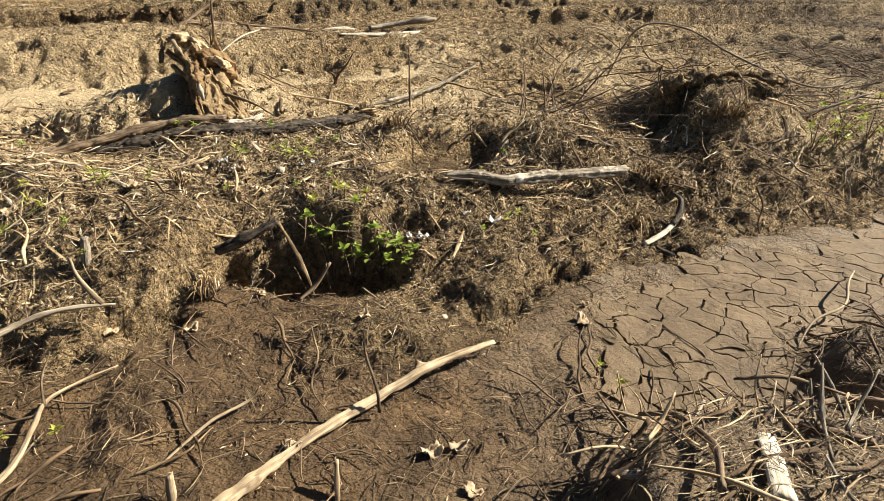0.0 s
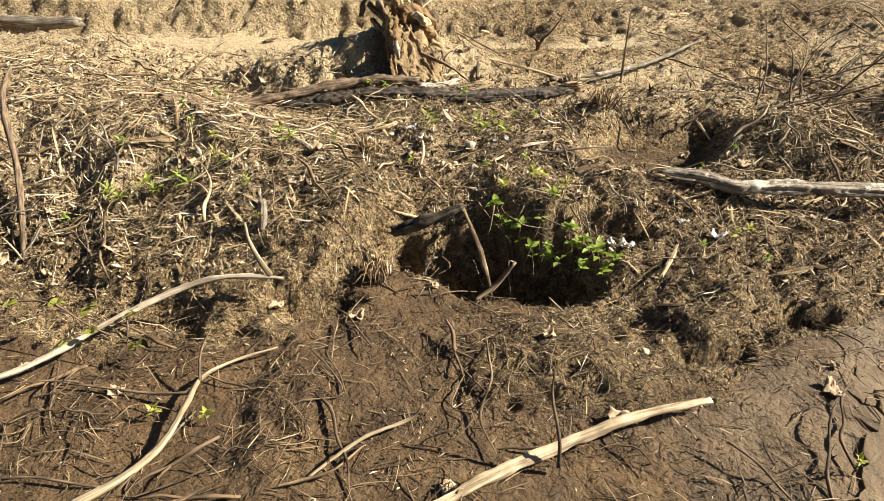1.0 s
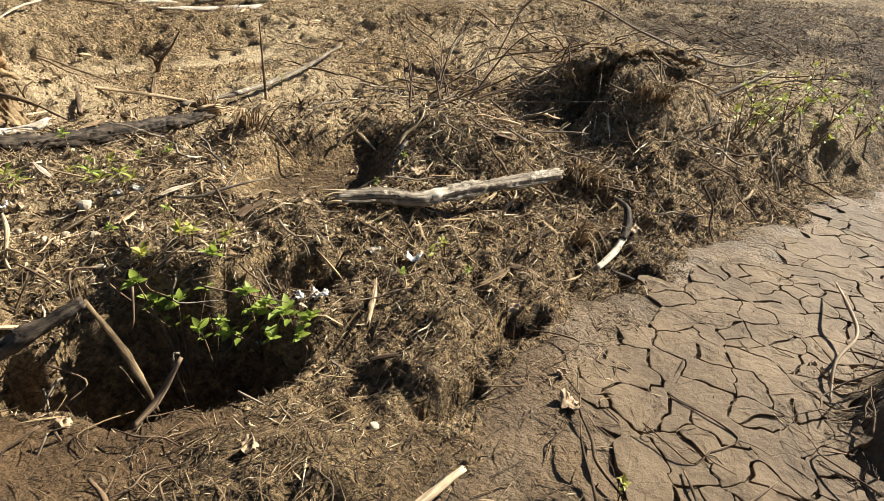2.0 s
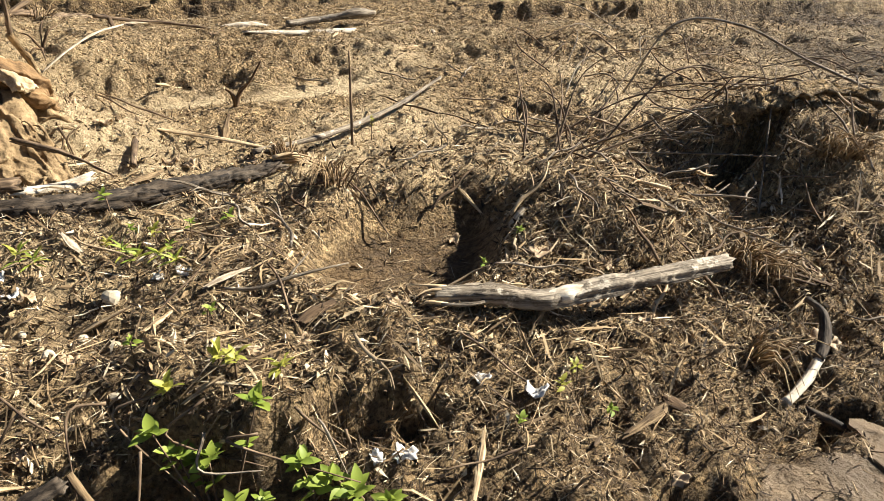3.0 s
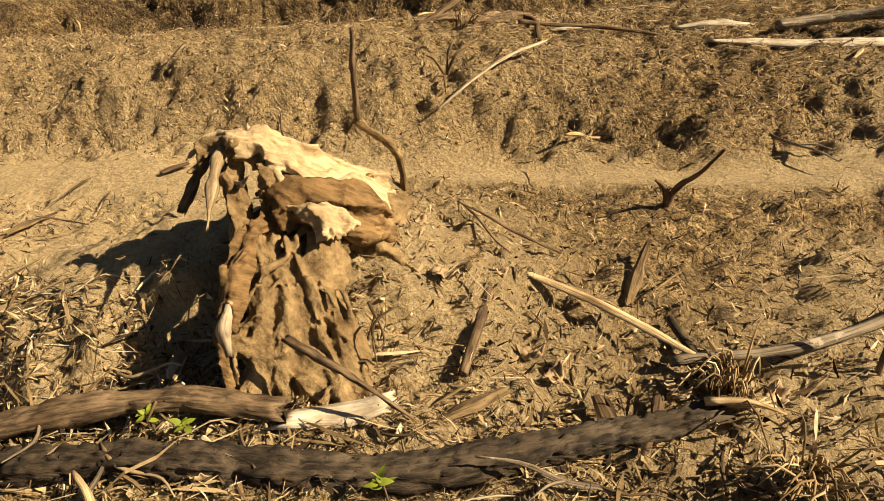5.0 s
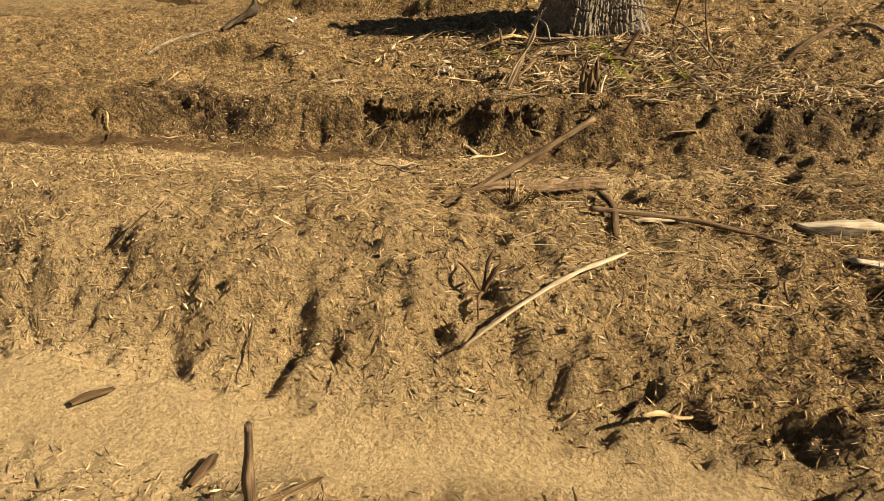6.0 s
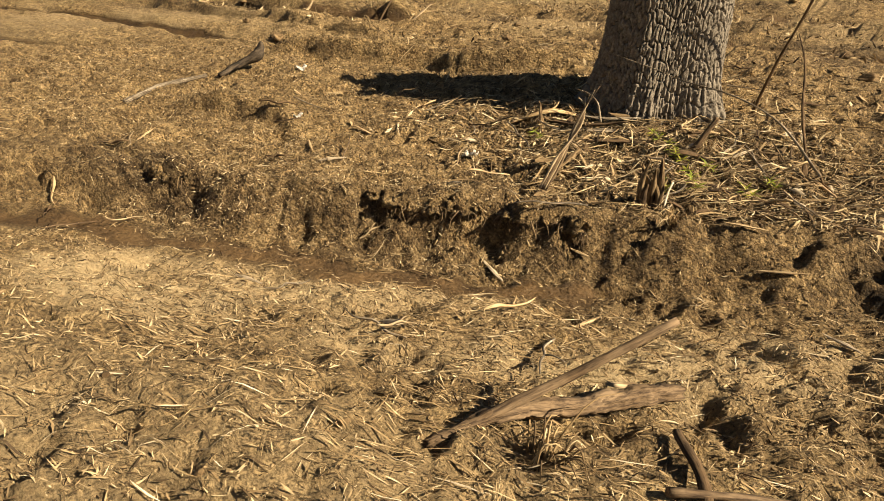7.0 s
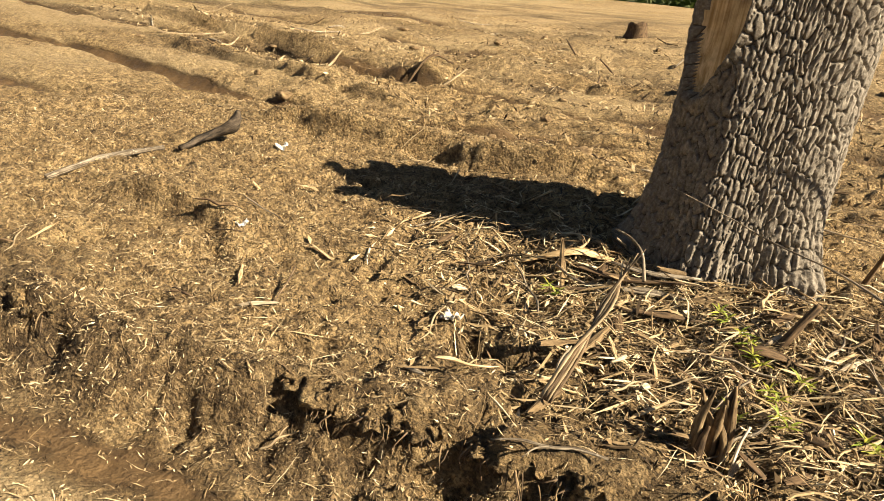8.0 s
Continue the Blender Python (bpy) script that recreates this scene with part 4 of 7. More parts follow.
def old_trunk(name, x0, y0, foot_r, top_r, tall, lean, label, fine, scar=False):
    """A thick, deeply furrowed trunk, snapped off above head height, with flaring root feet."""
    base = ground_z(x0, y0)
    tree = thing(name, x0, y0, base, label, "tree")
    rows, sides = (210, 330) if fine else (60, 90)
    # finer on the weathered side towards the bank
    turns = np.concatenate([np.linspace(2.9, 6.6, round(0.84 * sides), endpoint=False), np.linspace(6.6, 2.9 + 2 * np.pi, sides - round(0.84 * sides), endpoint=False)])
    s, a = np.meshgrid(np.linspace(0, 1, rows), turns, indexing="ij")
    z = -0.18 + (tall + 0.18) * s
    z = z + step((s - 0.9) / 0.1) * 0.16 * grain(a * 2, 0 * a, 0.7, 61)
    flare = np.exp(-np.clip(z, 0, 9) / 0.16)
    r = top_r + (foot_r - top_r) * np.exp(-np.clip(z, -0.1, 9) / 0.55)
    # a flattened face towards the bank
    front = 0.8 * r / np.maximum(np.cos(a - 5.43), 0.25)
    r = -np.log(np.exp(-45 * r) + np.exp(-45 * front)) / 45 + 0.012
    buttress = 0.5 + 0.5 * np.cos(5 * a + 0.7 + 0.6 * np.sin(a))
    r = r + 0.085 * flare * buttress + 0.02 * flare * grain(a * 4, z, 0.12, 68) + 0.022 * np.cos(3 * a + 1.1) * (0.5 + flare)
    wrap = round(2 * np.pi * top_r / 0.0245)
    around = a / (2 * np.pi) * wrap + 0.5 * grain(np.cos(a) * 0.7 + 5, z + np.sin(a) * 0.7, 0.13, 62) + 0.3 * grain(np.cos(a) * 0.7, z + np.sin(a) * 0.7 + 3, 0.04, 66)
    border = worley(around, z / 0.082 + 0.6 * grain(np.cos(a) * 0.6, z + np.sin(a), 0.15, 63), 64, wrap)
    plate = step(border / 0.17)
    furrow = plate * (1 + 0.18 * grain(a * 30, z * 60, 1.0, 65) + 0.3 * grain(a * 5, z, 0.11, 67))
    hollow = 0 * a
    if scar:
        mid = 4.22 + 0.1 * (z - 1.0)
        wide = 0.12 + 0.27 * step((z - 0.66) / 0.35)
        off = np.abs(np.mod(a - mid + np.pi, 2 * np.pi) - np.pi)
        hollow = step((wide - off) / 0.07 + 0.5) * step((z - 0.68) / 0.08)
        rim = np.exp(-(((off - wide) / 0.1) ** 2)) * step((z - 0.62) / 0.1)
        r = r + 0.03 * rim
    r = r + (0.013 * (furrow - 0.7)) * (1 - hollow) - 0.075 * hollow
    axis = np.array(lean)[None, None] * np.clip(z, 0, 9)[..., None]
    x, y = axis[..., 0] + r * np.cos(a), axis[..., 1] + r * np.sin(a)
    verts = np.stack([x, y, z], -1).reshape(-1, 3)
    i, j = np.meshgrid(np.arange(rows - 1), np.arange(sides), indexing="ij")
    q, w = i * sides + j, i * sides + (j + 1) % sides
    faces = np.stack([q, w, w + sides, q + sides], -1).reshape(-1, 4)
    bare = (hollow.ravel()[faces] > 0.5).all(1)
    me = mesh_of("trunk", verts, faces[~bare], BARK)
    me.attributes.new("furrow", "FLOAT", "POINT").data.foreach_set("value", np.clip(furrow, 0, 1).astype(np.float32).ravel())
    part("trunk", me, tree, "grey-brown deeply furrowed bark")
    if scar:
        used, index = np.unique(faces[bare], return_inverse=True)
        part("bare_wood", mesh_of("bare_wood", verts[used], index.reshape(-1, 4), BARE_WOOD, True, np.stack([x, y, z], -1).reshape(-1, 3)[used]), tree, "smooth yellowish wood in a bark wound")
    top = (rows - 1) * sides + np.arange(sides)
    rim = verts[top]
    crown = np.vstack([rim, rim * (0.6, 0.6, 1) - (0, 0, 0.06), [[lean[0] * tall, lean[1] * tall, tall - 0.12]]])
    fan = [[k, (k + 1) % sides, sides + (k + 1) % sides, sides + k] for k in range(sides)] + [[sides + k, sides + (k + 1) % sides, 2 * sides] for k in range(sides)]
    part("broken_top", mesh_of("broken_top", crown, fan, SPLIT_WOOD, True, crown), tree, "torn pale wood of the break")
    return tree


old_trunk("tree", -3.27, 9.0, 0.36, 0.33, 1.29, (0.03, 0.01), "thick old tree trunk with furrowed bark, snapped off short", True, True)
old_trunk("tree", 3.72, 11.3, 0.42, 0.34, 1.35, (0.1, 0.0), "old tree trunk leaning slightly, dark bark", False)


# ---- the washed-out stump ----
def cavity_noise(v, amount, size, seed):
    """Pushes points about by smooth noise."""
    out = v.copy()
    for k in range(3):
        a, b, c = v[:, k % 3], v[:, (k + 1) % 3], v[:, (k + 2) % 3]
        out[:, k] += amount * grain(a + 1.7 * c, b - 0.9 * c + 10 * k, size, seed + k)
    return out


def gnarled(name, pieces, mat, parent, label, voxel, rough):
    """Several limbs grown into one lumpy mass."""
    v, f, g = joined(pieces)
    ob = part(name, mesh_of(name, v - np.array(parent.location), f, mat, True, g), parent, label)
    if not voxel:
        return ob
    fuse = ob.modifiers.new("fuse", "REMESH")
    fuse.mode, fuse.voxel_size, fuse.use_smooth_shade = "VOXEL", voxel, True
    for size, strength in ((0.07, rough), (0.022, rough * 0.6)):
        tex = bpy.data.textures.new("lumps", "CLOUDS")
        tex.noise_scale, tex.noise_depth = size, 3
        push = ob.modifiers.new("lumps", "DISPLACE")
        push.texture, push.strength, push.mid_level, push.texture_coords = tex, strength, 0.5, "LOCAL"
    return ob


def object_grain(name, dark, light, size, relief_m, stretch=(1, 1, 1), axis=None):
    """Grain drawn out by stretch; its third direction lies along axis."""
    m, tree, shader = material(name, 0.9)
    way = tree.nodes.new("ShaderNodeMapping")
    way.inputs["Scale"].default_value = stretch
    source = place_of(tree)
    if axis:
        turn = tree.nodes.new("ShaderNodeMapping")
        turn.inputs["Rotation"].default_value = Vector(axis).rotation_difference(Vector((0, 0, 1))).to_euler()
        tree.links.new(source, turn.inputs["Vector"])
        source = turn.outputs["Vector"]
    tree.links.new(source, way.inputs["Vector"])
    a, b = noise_of(tree, way.outputs["Vector"], size, 7.0, 0.68), noise_of(tree, place_of(tree), 4.0, 4.0)
    colour = ramp(tree, a, (0.3, dark), (0.66, light))
    colour = mixed(tree, 0.7, colour, ramp(tree, b, (0.35, (0.55, 0.48, 0.4)), (0.62, (1.1, 1.08, 1.05))), "MULTIPLY")
    tree.links.new(colour, shader.inputs["Base Color"])
    relief(tree, shader, a, relief_m, 0.9)
    return m


ROOT_MUD = object_grain("mud_on_roots", (0.10, 0.064, 0.03), (0.37, 0.265, 0.14), 30, 0.016)


TRUNK_WAY = (0.13, 0.29, -0.27)
PALE_GRAIN = object_grain("bleached_trunk_wood", (0.3, 0.21, 0.112), (0.66, 0.535, 0.345), 70, 0.006, (1, 1, 0.1), TRUNK_WAY)
BROWN_GRAIN = object_grain("reddish_inner_wood", (0.06, 0.034, 0.014), (0.3, 0.19, 0.088), 60, 0.008, (1, 1, 0.12), TRUNK_WAY)


def strands(lines, r, n, seed, twist=0.5, loose=0.008):
    """Wood fibres side by side, from cross-line to cross-line."""
    rng = np.random.default_rng(seed)
    out = []
    for k in range(n):
        at = rng.random()
        pts = []
        for i, (a, b) in enumerate(lines):
            s = min(1, max(0, at + twist * 0.2 * math.sin(2.1 * i + 5 * at + seed)))
            pts.append(np.array(a) * (1 - s) + np.array(b) * s + rng.normal(0, loose, 3))
        one = r * rng.uniform(0.6, 1.5)
        out.append(tube(pts, [one * rng.uniform(0.5, 1.4) for _ in lines], 30, 8, 0.6, seed + k, 1.0, 0.012))
    return out


def fibrous(name, pieces, mat, parent, label, push=0.005, voxel=0.0, rough=0.005):
    """Strands lying close, as one torn, weathered piece of wood."""
    v, f, g = joined(pieces)
    v = cavity_noise(cavity_noise(cavity_noise(v, 0.016, 0.085, 2), push, 0.035, 5), push * 0.6, 0.014, 9)
    ob = part(name, mesh_of(name, v - np.array(parent.location), f, mat, True, g), parent, label)
    if not voxel:
        return ob
    fuse = ob.modifiers.new("fuse", "REMESH")
    fuse.mode, fuse.voxel_size, fuse.use_smooth_shade = "VOXEL", voxel, True
    for size, strength in ((0.045, rough), (0.014, rough * 0.7)):
        tex = bpy.data.textures.new("lumps", "CLOUDS")
        tex.noise_scale, tex.noise_depth = size, 3
        over = ob.modifiers.new("lumps", "DISPLACE")
        over.texture, over.strength, over.mid_level, over.texture_coords = tex, strength, 0.45, "LOCAL"
    return ob


def build_stump():
    x, y = -1.36, 3.86
    stump = thing("stump", x, y, ground_z(x, y) - 0.02, "uprooted gnarled stump with bleached top, caked in dried mud", "stump")
    slab = [((-1.46, 4.04, 0.53), (-1.34, 4.08, 0.48)), ((-1.43, 3.94, 0.51), (-1.29, 4.01, 0.44)), ((-1.365, 3.83, 0.43), (-1.21, 3.95, 0.36)), ((-1.325, 3.73, 0.28), (-1.13, 3.86, 0.24)), ((-1.33, 3.69, 0.17), (-1.07, 3.8, 0.15))]
    core = [tuple(tuple(np.array(p) + (-0.008, 0.028, -0.022)) for p in pair) for pair in slab]
    fibrous("root_mass", strands(slab, 0.010, 46, 3, 1.0, 0.014) + strands(slab, 0.006, 34, 300, 1.6, 0.022) + strands(core, 0.034, 12, 40, 0.3), ROOT_MUD, stump, "dried mud clinging to a tangle of roots", 0.010, 0.0036, 0.007)
    fibrous("main_root", [tube([(-1.42, 4.02, 0.56), (-1.405, 3.91, 0.54), (-1.37, 3.82, 0.51), (-1.335, 3.765, 0.475)], [0.024, 0.022, 0.018, 0.014], 40, 12, 0.5, 61), tube([(-1.40, 3.87, 0.52), (-1.365, 3.77, 0.40), (-1.35, 3.73, 0.26)], [0.014, 0.016, 0.012], 30, 10, 0.5, 62)] + strands([((-1.44, 4.0, 0.55), (-1.41, 4.0, 0.57)), ((-1.42, 3.89, 0.53), (-1.39, 3.88, 0.55)), ((-1.36, 3.79, 0.48), (-1.34, 3.78, 0.5))], 0.007, 10, 330), BROWN_GRAIN, stump, "reddish brown root with worn bark", 0.007, 0.0036, 0.004)
    brown = [((-1.45, 4.04, 0.585), (-1.38, 4.01, 0.555)), ((-1.45, 4.09, 0.605), (-1.33, 4.05, 0.53)), ((-1.42, 4.17, 0.565), (-1.30, 4.13, 0.47)), ((-1.40, 4.28, 0.48), (-1.30, 4.23, 0.40))]
    fibrous("brown_wood", strands(brown, 0.009, 30, 80, 1.2, 0.010) + strands(brown, 0.004, 24, 280, 2.0, 0.014) + strands(brown, 0.026, 8, 81, 0.3), BROWN_GRAIN, stump, "dark reddish brown inner wood", 0.008, 0.0036, 0.006)
    fibrous("side_knot", strands([((-1.37, 4.01, 0.58), (-1.35, 4.08, 0.545)), ((-1.32, 3.995, 0.575), (-1.295, 4.09, 0.535)), ((-1.285, 3.985, 0.55), (-1.265, 4.08, 0.515))], 0.007, 26, 100, 0.5, 0.007), PALE_GRAIN, stump, "broken yellowish side knot with torn fibres", 0.006, 0.003, 0.003)
    gnarled("mud_coat", [tube([(-1.32, 4.15, 0.42), (-1.35, 4.26, 0.40), (-1.39, 4.38, 0.36), (-1.42, 4.46, 0.29)], [0.045, 0.056, 0.055, 0.04], 20, 12, 0.15, 110), tube([(-1.26, 4.16, 0.33), (-1.28, 4.3, 0.31), (-1.33, 4.42, 0.26)], [0.07, 0.075, 0.06], 16, 12, 0.15, 111)], ROOT_MUD, stump, "smooth coat of dried mud", 0.008, 0.006)
    pale = [((-1.59, 4.06, 0.685), (-1.50, 4.04, 0.67)), ((-1.54, 4.11, 0.695), (-1.42, 4.08, 0.64)), ((-1.50, 4.19, 0.62), (-1.38, 4.15, 0.555)), ((-1.465, 4.28, 0.535), (-1.365, 4.26, 0.47)), ((-1.445, 4.385, 0.45), (-1.385, 4.365, 0.40))]
    fibrous("bleached_trunk", strands(pale, 0.0075, 46, 120, 0.9, 0.006) + strands(pale, 0.0035, 30, 220, 1.6, 0.010) + strands([tuple(tuple(np.array(p) - (0.01, 0, 0.022)) for p in pair) for pair in pale[1:]], 0.02, 9, 150, 0.2, 0.004)
        + [tube([(-1.63, 4.0, 0.655), (-1.58, 4.045, 0.69), (-1.52, 4.07, 0.70), (-1.455, 4.075, 0.675), (-1.41, 4.055, 0.61)], [0.004, 0.011, 0.018, 0.02, 0.012], 40, 12, 0.3, 140)], PALE_GRAIN, stump, "pale sun-bleached trunk wood", 0.005, 0.0034, 0.004)
    fibrous("root_collar", [tube([(-1.62, 3.985, 0.635), (-1.575, 4.02, 0.665), (-1.515, 4.045, 0.675), (-1.455, 4.05, 0.65), (-1.41, 4.03, 0.59)], [0.006, 0.016, 0.023, 0.025, 0.018], 40, 14, 0.5, 141), tube([(-1.53, 4.03, 0.66), (-1.48, 3.97, 0.6), (-1.44, 3.93, 0.52)], [0.022, 0.026, 0.02], 30, 14, 0.5, 142)], ROOT_MUD, stump, "brown mud-caked collar under the bleached wood", 0.010, 0.0036, 0.008)
    limbs = (
        ([(-1.56, 4.05, 0.685), (-1.52, 3.98, 0.665), (-1.47, 3.91, 0.64), (-1.42, 3.85, 0.62)], [0.013, 0.012, 0.009, 0.003], PEELED),
        ([(-1.61, 4.05, 0.66), (-1.60, 3.98, 0.62), (-1.585, 3.92, 0.585)], [0.009, 0.010, 0.011], MUDDY_WOOD),
        ([(-1.60, 4.06, 0.60), (-1.54, 4.02, 0.58), (-1.48, 3.98, 0.55)], [0.014, 0.018, 0.014], CAKED_ROOT),
        ([(-1.57, 4.03, 0.53), (-1.52, 3.98, 0.52), (-1.47, 3.95, 0.50)], [0.013, 0.015, 0.010], CAKED_ROOT),
        ([(-1.50, 4.0, 0.62), (-1.46, 3.985, 0.635), (-1.43, 3.98, 0.66)], [0.007, 0.005, 0.002], GREY_WOOD),
        ([(-1.345, 3.785, 0.485), (-1.33, 3.755, 0.465), (-1.318, 3.742, 0.435)], [0.012, 0.015, 0.008], BLEACHED),
        ([(-1.22, 3.80, 0.45), (-1.08, 3.81, 0.40), (-0.98, 3.83, 0.33)], [0.007, 0.006, 0.003], TWIG_WOOD),
    )
    for pts, radii, mat in limbs:
        stick("root", pts, radii, mat, "", "", parent=stump, n=26, sides=10, knobs=0.4, splinter=0.02)
    for k in range(22):
        rng = np.random.default_rng(900 + k)
        a = rng.random()
        p = np.array((-1.42 + 0.24 * a, 3.85 + 0.13 * a, 0.42)) + rng.normal(0, 0.03, 3)
        q = p + (rng.normal(0, 0.04), -rng.uniform(0.02, 0.09), -rng.uniform(0.06, 0.16))
        stick("rootlet", [p, (p + q) / 2 + rng.normal(0, 0.018, 3), q], [0.0035, 0.003, 0.001], (MUDDY_WOOD, TWIG_WOOD)[k % 2], "", "", parent=stump, n=10, sides=5, knobs=0.3)
    return stump


build_stump()
branch = thing("fallen_branch", -1.37, 4.42, ground_z(-1.37, 4.42), "mud-brown broken branch with one upright shoot beside the stump", "branch")
stick("limb", [(-1.45, 4.515, 0.47), (-1.44, 4.465, 0.53), (-1.43, 4.39, 0.59), (-1.42, 4.33, 0.645)], [0.010, 0.009, 0.0085, 0.008], CAKED_ROOT, "", "", parent=branch, n=30, knobs=0.45)
stick("cut_end", [(-1.455, 4.535, 0.33), (-1.452, 4.53, 0.41), (-1.45, 4.515, 0.48)], [0.014, 0.014, 0.011], CAKED_ROOT, "", "", parent=branch, n=16, knobs=0.35, splinter=0.012)
stick("shoot", [(-1.42, 4.335, 0.64), (-1.415, 4.34, 0.75), (-1.415, 4.36, 0.855)], [0.0075, 0.007, 0.006], TWIG_WOOD, "straight brown upright shoot", "", parent=branch, n=24, knobs=0.25)


# ---- logs and larger sticks ----
def log_between():
    log = thing("log", 0.5, 3.38, ground_z(0.5, 3.38), "weathered grey broken branch log with white bare patches", "log")
    pts = [(0.0, 3.285, 0.215), (0.15, 3.28, 0.22), (0.3, 3.285, 0.2), (0.5, 3.345, 0.2), (0.72, 3.425, 0.19), (0.94, 3.51, 0.175)]
    stick("trunk", pts, [0.022, 0.032, 0.033, 0.034, 0.031, 0.027], GREY_WOOD, "", "", parent=log, n=140, sides=26, knobs=0.2, splinter=0.03, cracks=0.1)
    stick("peeled_patch", [(0.29, 3.275, 0.212), (0.36, 3.293, 0.21), (0.43, 3.317, 0.21)], [0.012, 0.030, 0.014], WHITE_WOOD, "white bare wood", "", parent=log, n=14, sides=12, knobs=0.2)
    for k in range(7):
        rng = np.random.default_rng(40 + k)
        y, z = 3.26 + rng.uniform(-0.03, 0.03), 0.22 + rng.uniform(-0.02, 0.03)
        stick("splinter", [(0.03, y + 0.01, z), (-0.02, y + 0.01 + rng.normal(0, 0.01), z + rng.normal(0, 0.008)), (-0.035 - rng.random() * 0.04, y + rng.normal(0, 0.02), z + rng.normal(0, 0.012))], [0.006, 0.004, 0.001], SPLIT_WOOD, "", "", parent=log, n=6, sides=5)
    return log


log_between()

stick("peeled_branch", on_ground((0.175, 2.17, 0.05), (-0.04, 2.02, 0.05), (-0.22, 1.885, 0.04), (-0.38, 1.73, 0.03), (-0.56, 1.5, 0.03), (-0.86, 1.12, 0.035)), [0.010, 0.012, 0.0135, 0.0145, 0.016, 0.018], PEELED, "long peeled pale branch lying across the mud", "branch", n=110, sides=16, knobs=0.3, splinter=0.008, cracks=0.05)
stick("twig", [(-0.20, 1.84, 0.02), (-0.21, 1.86, 0.1), (-0.245, 1.9, 0.2), (-0.25, 1.92, 0.27)], [0.006, 0.005, 0.004, 0.002], TWIG_WOOD, "thin upright brown twig", "twig", "fallen twigs", n=14, sides=6)

birch = thing("bleached_branch", -1.45, 2.05, ground_z(-1.45, 2.05), "thin bleached branch with a side shoot, propped on the bank", "branch")
stick("stem", [(-2.05, 1.42, 0.07), (-1.8, 1.62, 0.05), (-1.69, 1.77, 0.06), (-1.61, 1.92, 0.085), (-1.47, 2.1, 0.12), (-1.34, 2.17, 0.145), (-1.18, 2.23, 0.133)], [0.010, 0.0105, 0.011, 0.0105, 0.010, 0.0085, 0.005], BLEACHED, "", "", parent=birch, n=50, sides=9, knobs=0.2)
stick("shoot", [(-1.22, 2.22, 0.14), (-1.26, 2.23, 0.185), (-1.31, 2.26, 0.235), (-1.33, 2.28, 0.29)], [0.009, 0.009, 0.008, 0.005], PEELED, "", "", parent=birch, n=14, sides=8, knobs=0.2)
stick("shoot", [(-1.60, 1.97, 0.11), (-1.59, 1.95, 0.05), (-1.585, 1.92, -0.01)], [0.004, 0.003, 0.002], TWIG_WOOD, "", "", parent=birch, n=10, sides=6)

bent = thing("bent_branch", -1.2, 1.7, ground_z(-1.2, 1.7), "bent pale brown branch lying on the wet mud", "branch")
stick("stem", on_ground((-1.42, 1.2, 0.03), (-1.26, 1.43, 0.02), (-1.2, 1.57, 0.03), (-1.205, 1.7, 0.05), (-1.23, 1.82, 0.05), (-1.19, 1.93, 0.03), (-1.1, 2.02, 0.02)), [0.011, 0.010, 0.009, 0.0075, 0.006, 0.0045, 0.002], PEELED, "", "", parent=bent, n=44, sides=9, knobs=0.22)
stick("shoot", on_ground((-1.215, 1.76, 0.05), (-1.34, 1.74, 0.03), (-1.5, 1.72, 0.02), (-1.66, 1.7, 0.015)), [0.006, 0.005, 0.004, 0.002], TWIG_WOOD, "", "", parent=bent, n=22, sides=7)
stick("shoot", on_ground((-1.225, 1.8, 0.05), (-1.25, 1.86, 0.1), (-1.24, 1.92, 0.16)), [0.006, 0.004, 0.002], TWIG_WOOD, "", "", parent=bent, n=14, sides=7)

stick("white_stick", [(0.985, 3.115, -0.045), (1.08, 3.18, -0.03), (1.16, 3.25, 0.0)], [0.014, 0.0155, 0.014], WHITE_WOOD, "short white peeled stick stuck under dark roots", "stick", n=18, sides=10, splinter=0.01)
stick("dark_stick", [(1.15, 3.24, 0.0), (1.2, 3.3, 0.03), (1.22, 3.37, 0.08), (1.19, 3.42, 0.10)], [0.016, 0.017, 0.015, 0.01], BLACK_WOOD, "short blackened bent stick", "stick", n=16)
stick("dark_stick", on_ground((1.04, 3.1, 0.01), (1.2, 2.98, 0.01), (1.34, 2.84, 0.015)), [0.012, 0.011, 0.006], BLACK_WOOD, "dark wet stick on cracked mud", "stick", n=16)

stick("blackened_log", on_ground((-1.75, 3.36, 0.02), (-1.4, 3.54, 0.025), (-1.0, 3.73, 0.025), (-0.72, 3.98, 0.03), (-0.52, 4.18, 0.035)), [0.03, 0.034, 0.032, 0.03, 0.026], BLACK_WOOD, "long blackened rotten log half sunk in litter", "log", n=200, sides=30, knobs=0.22, splinter=0.06, cracks=0.24)
for k in range(5):
    stick("splinter", on_ground((-0.53, 4.17 + 0.012 * k, 0.06 - 0.01 * k), (-0.46, 4.2 + 0.01 * k, 0.06 - 0.012 * k), (-0.39 - 0.01 * k, 4.22 + 0.014 * k, 0.05 - 0.01 * k)), [0.008, 0.006, 0.002], SPLIT_WOOD, "pale torn splinter of a rotten log", "splinter", "splinters", n=8, sides=6)
stick("brown_log", on_ground((-2.15, 2.98, 0.03), (-1.98, 3.22, 0.035), (-1.75, 3.45, 0.05), (-1.45, 3.64, 0.035), (-1.22, 3.73, 0.03)), [0.022, 0.026, 0.028, 0.028, 0.022], TWIG_WOOD, "long weathered brown log lying beside a black one", "log", n=150, sides=24, knobs=0.24, splinter=0.03, cracks=0.13)
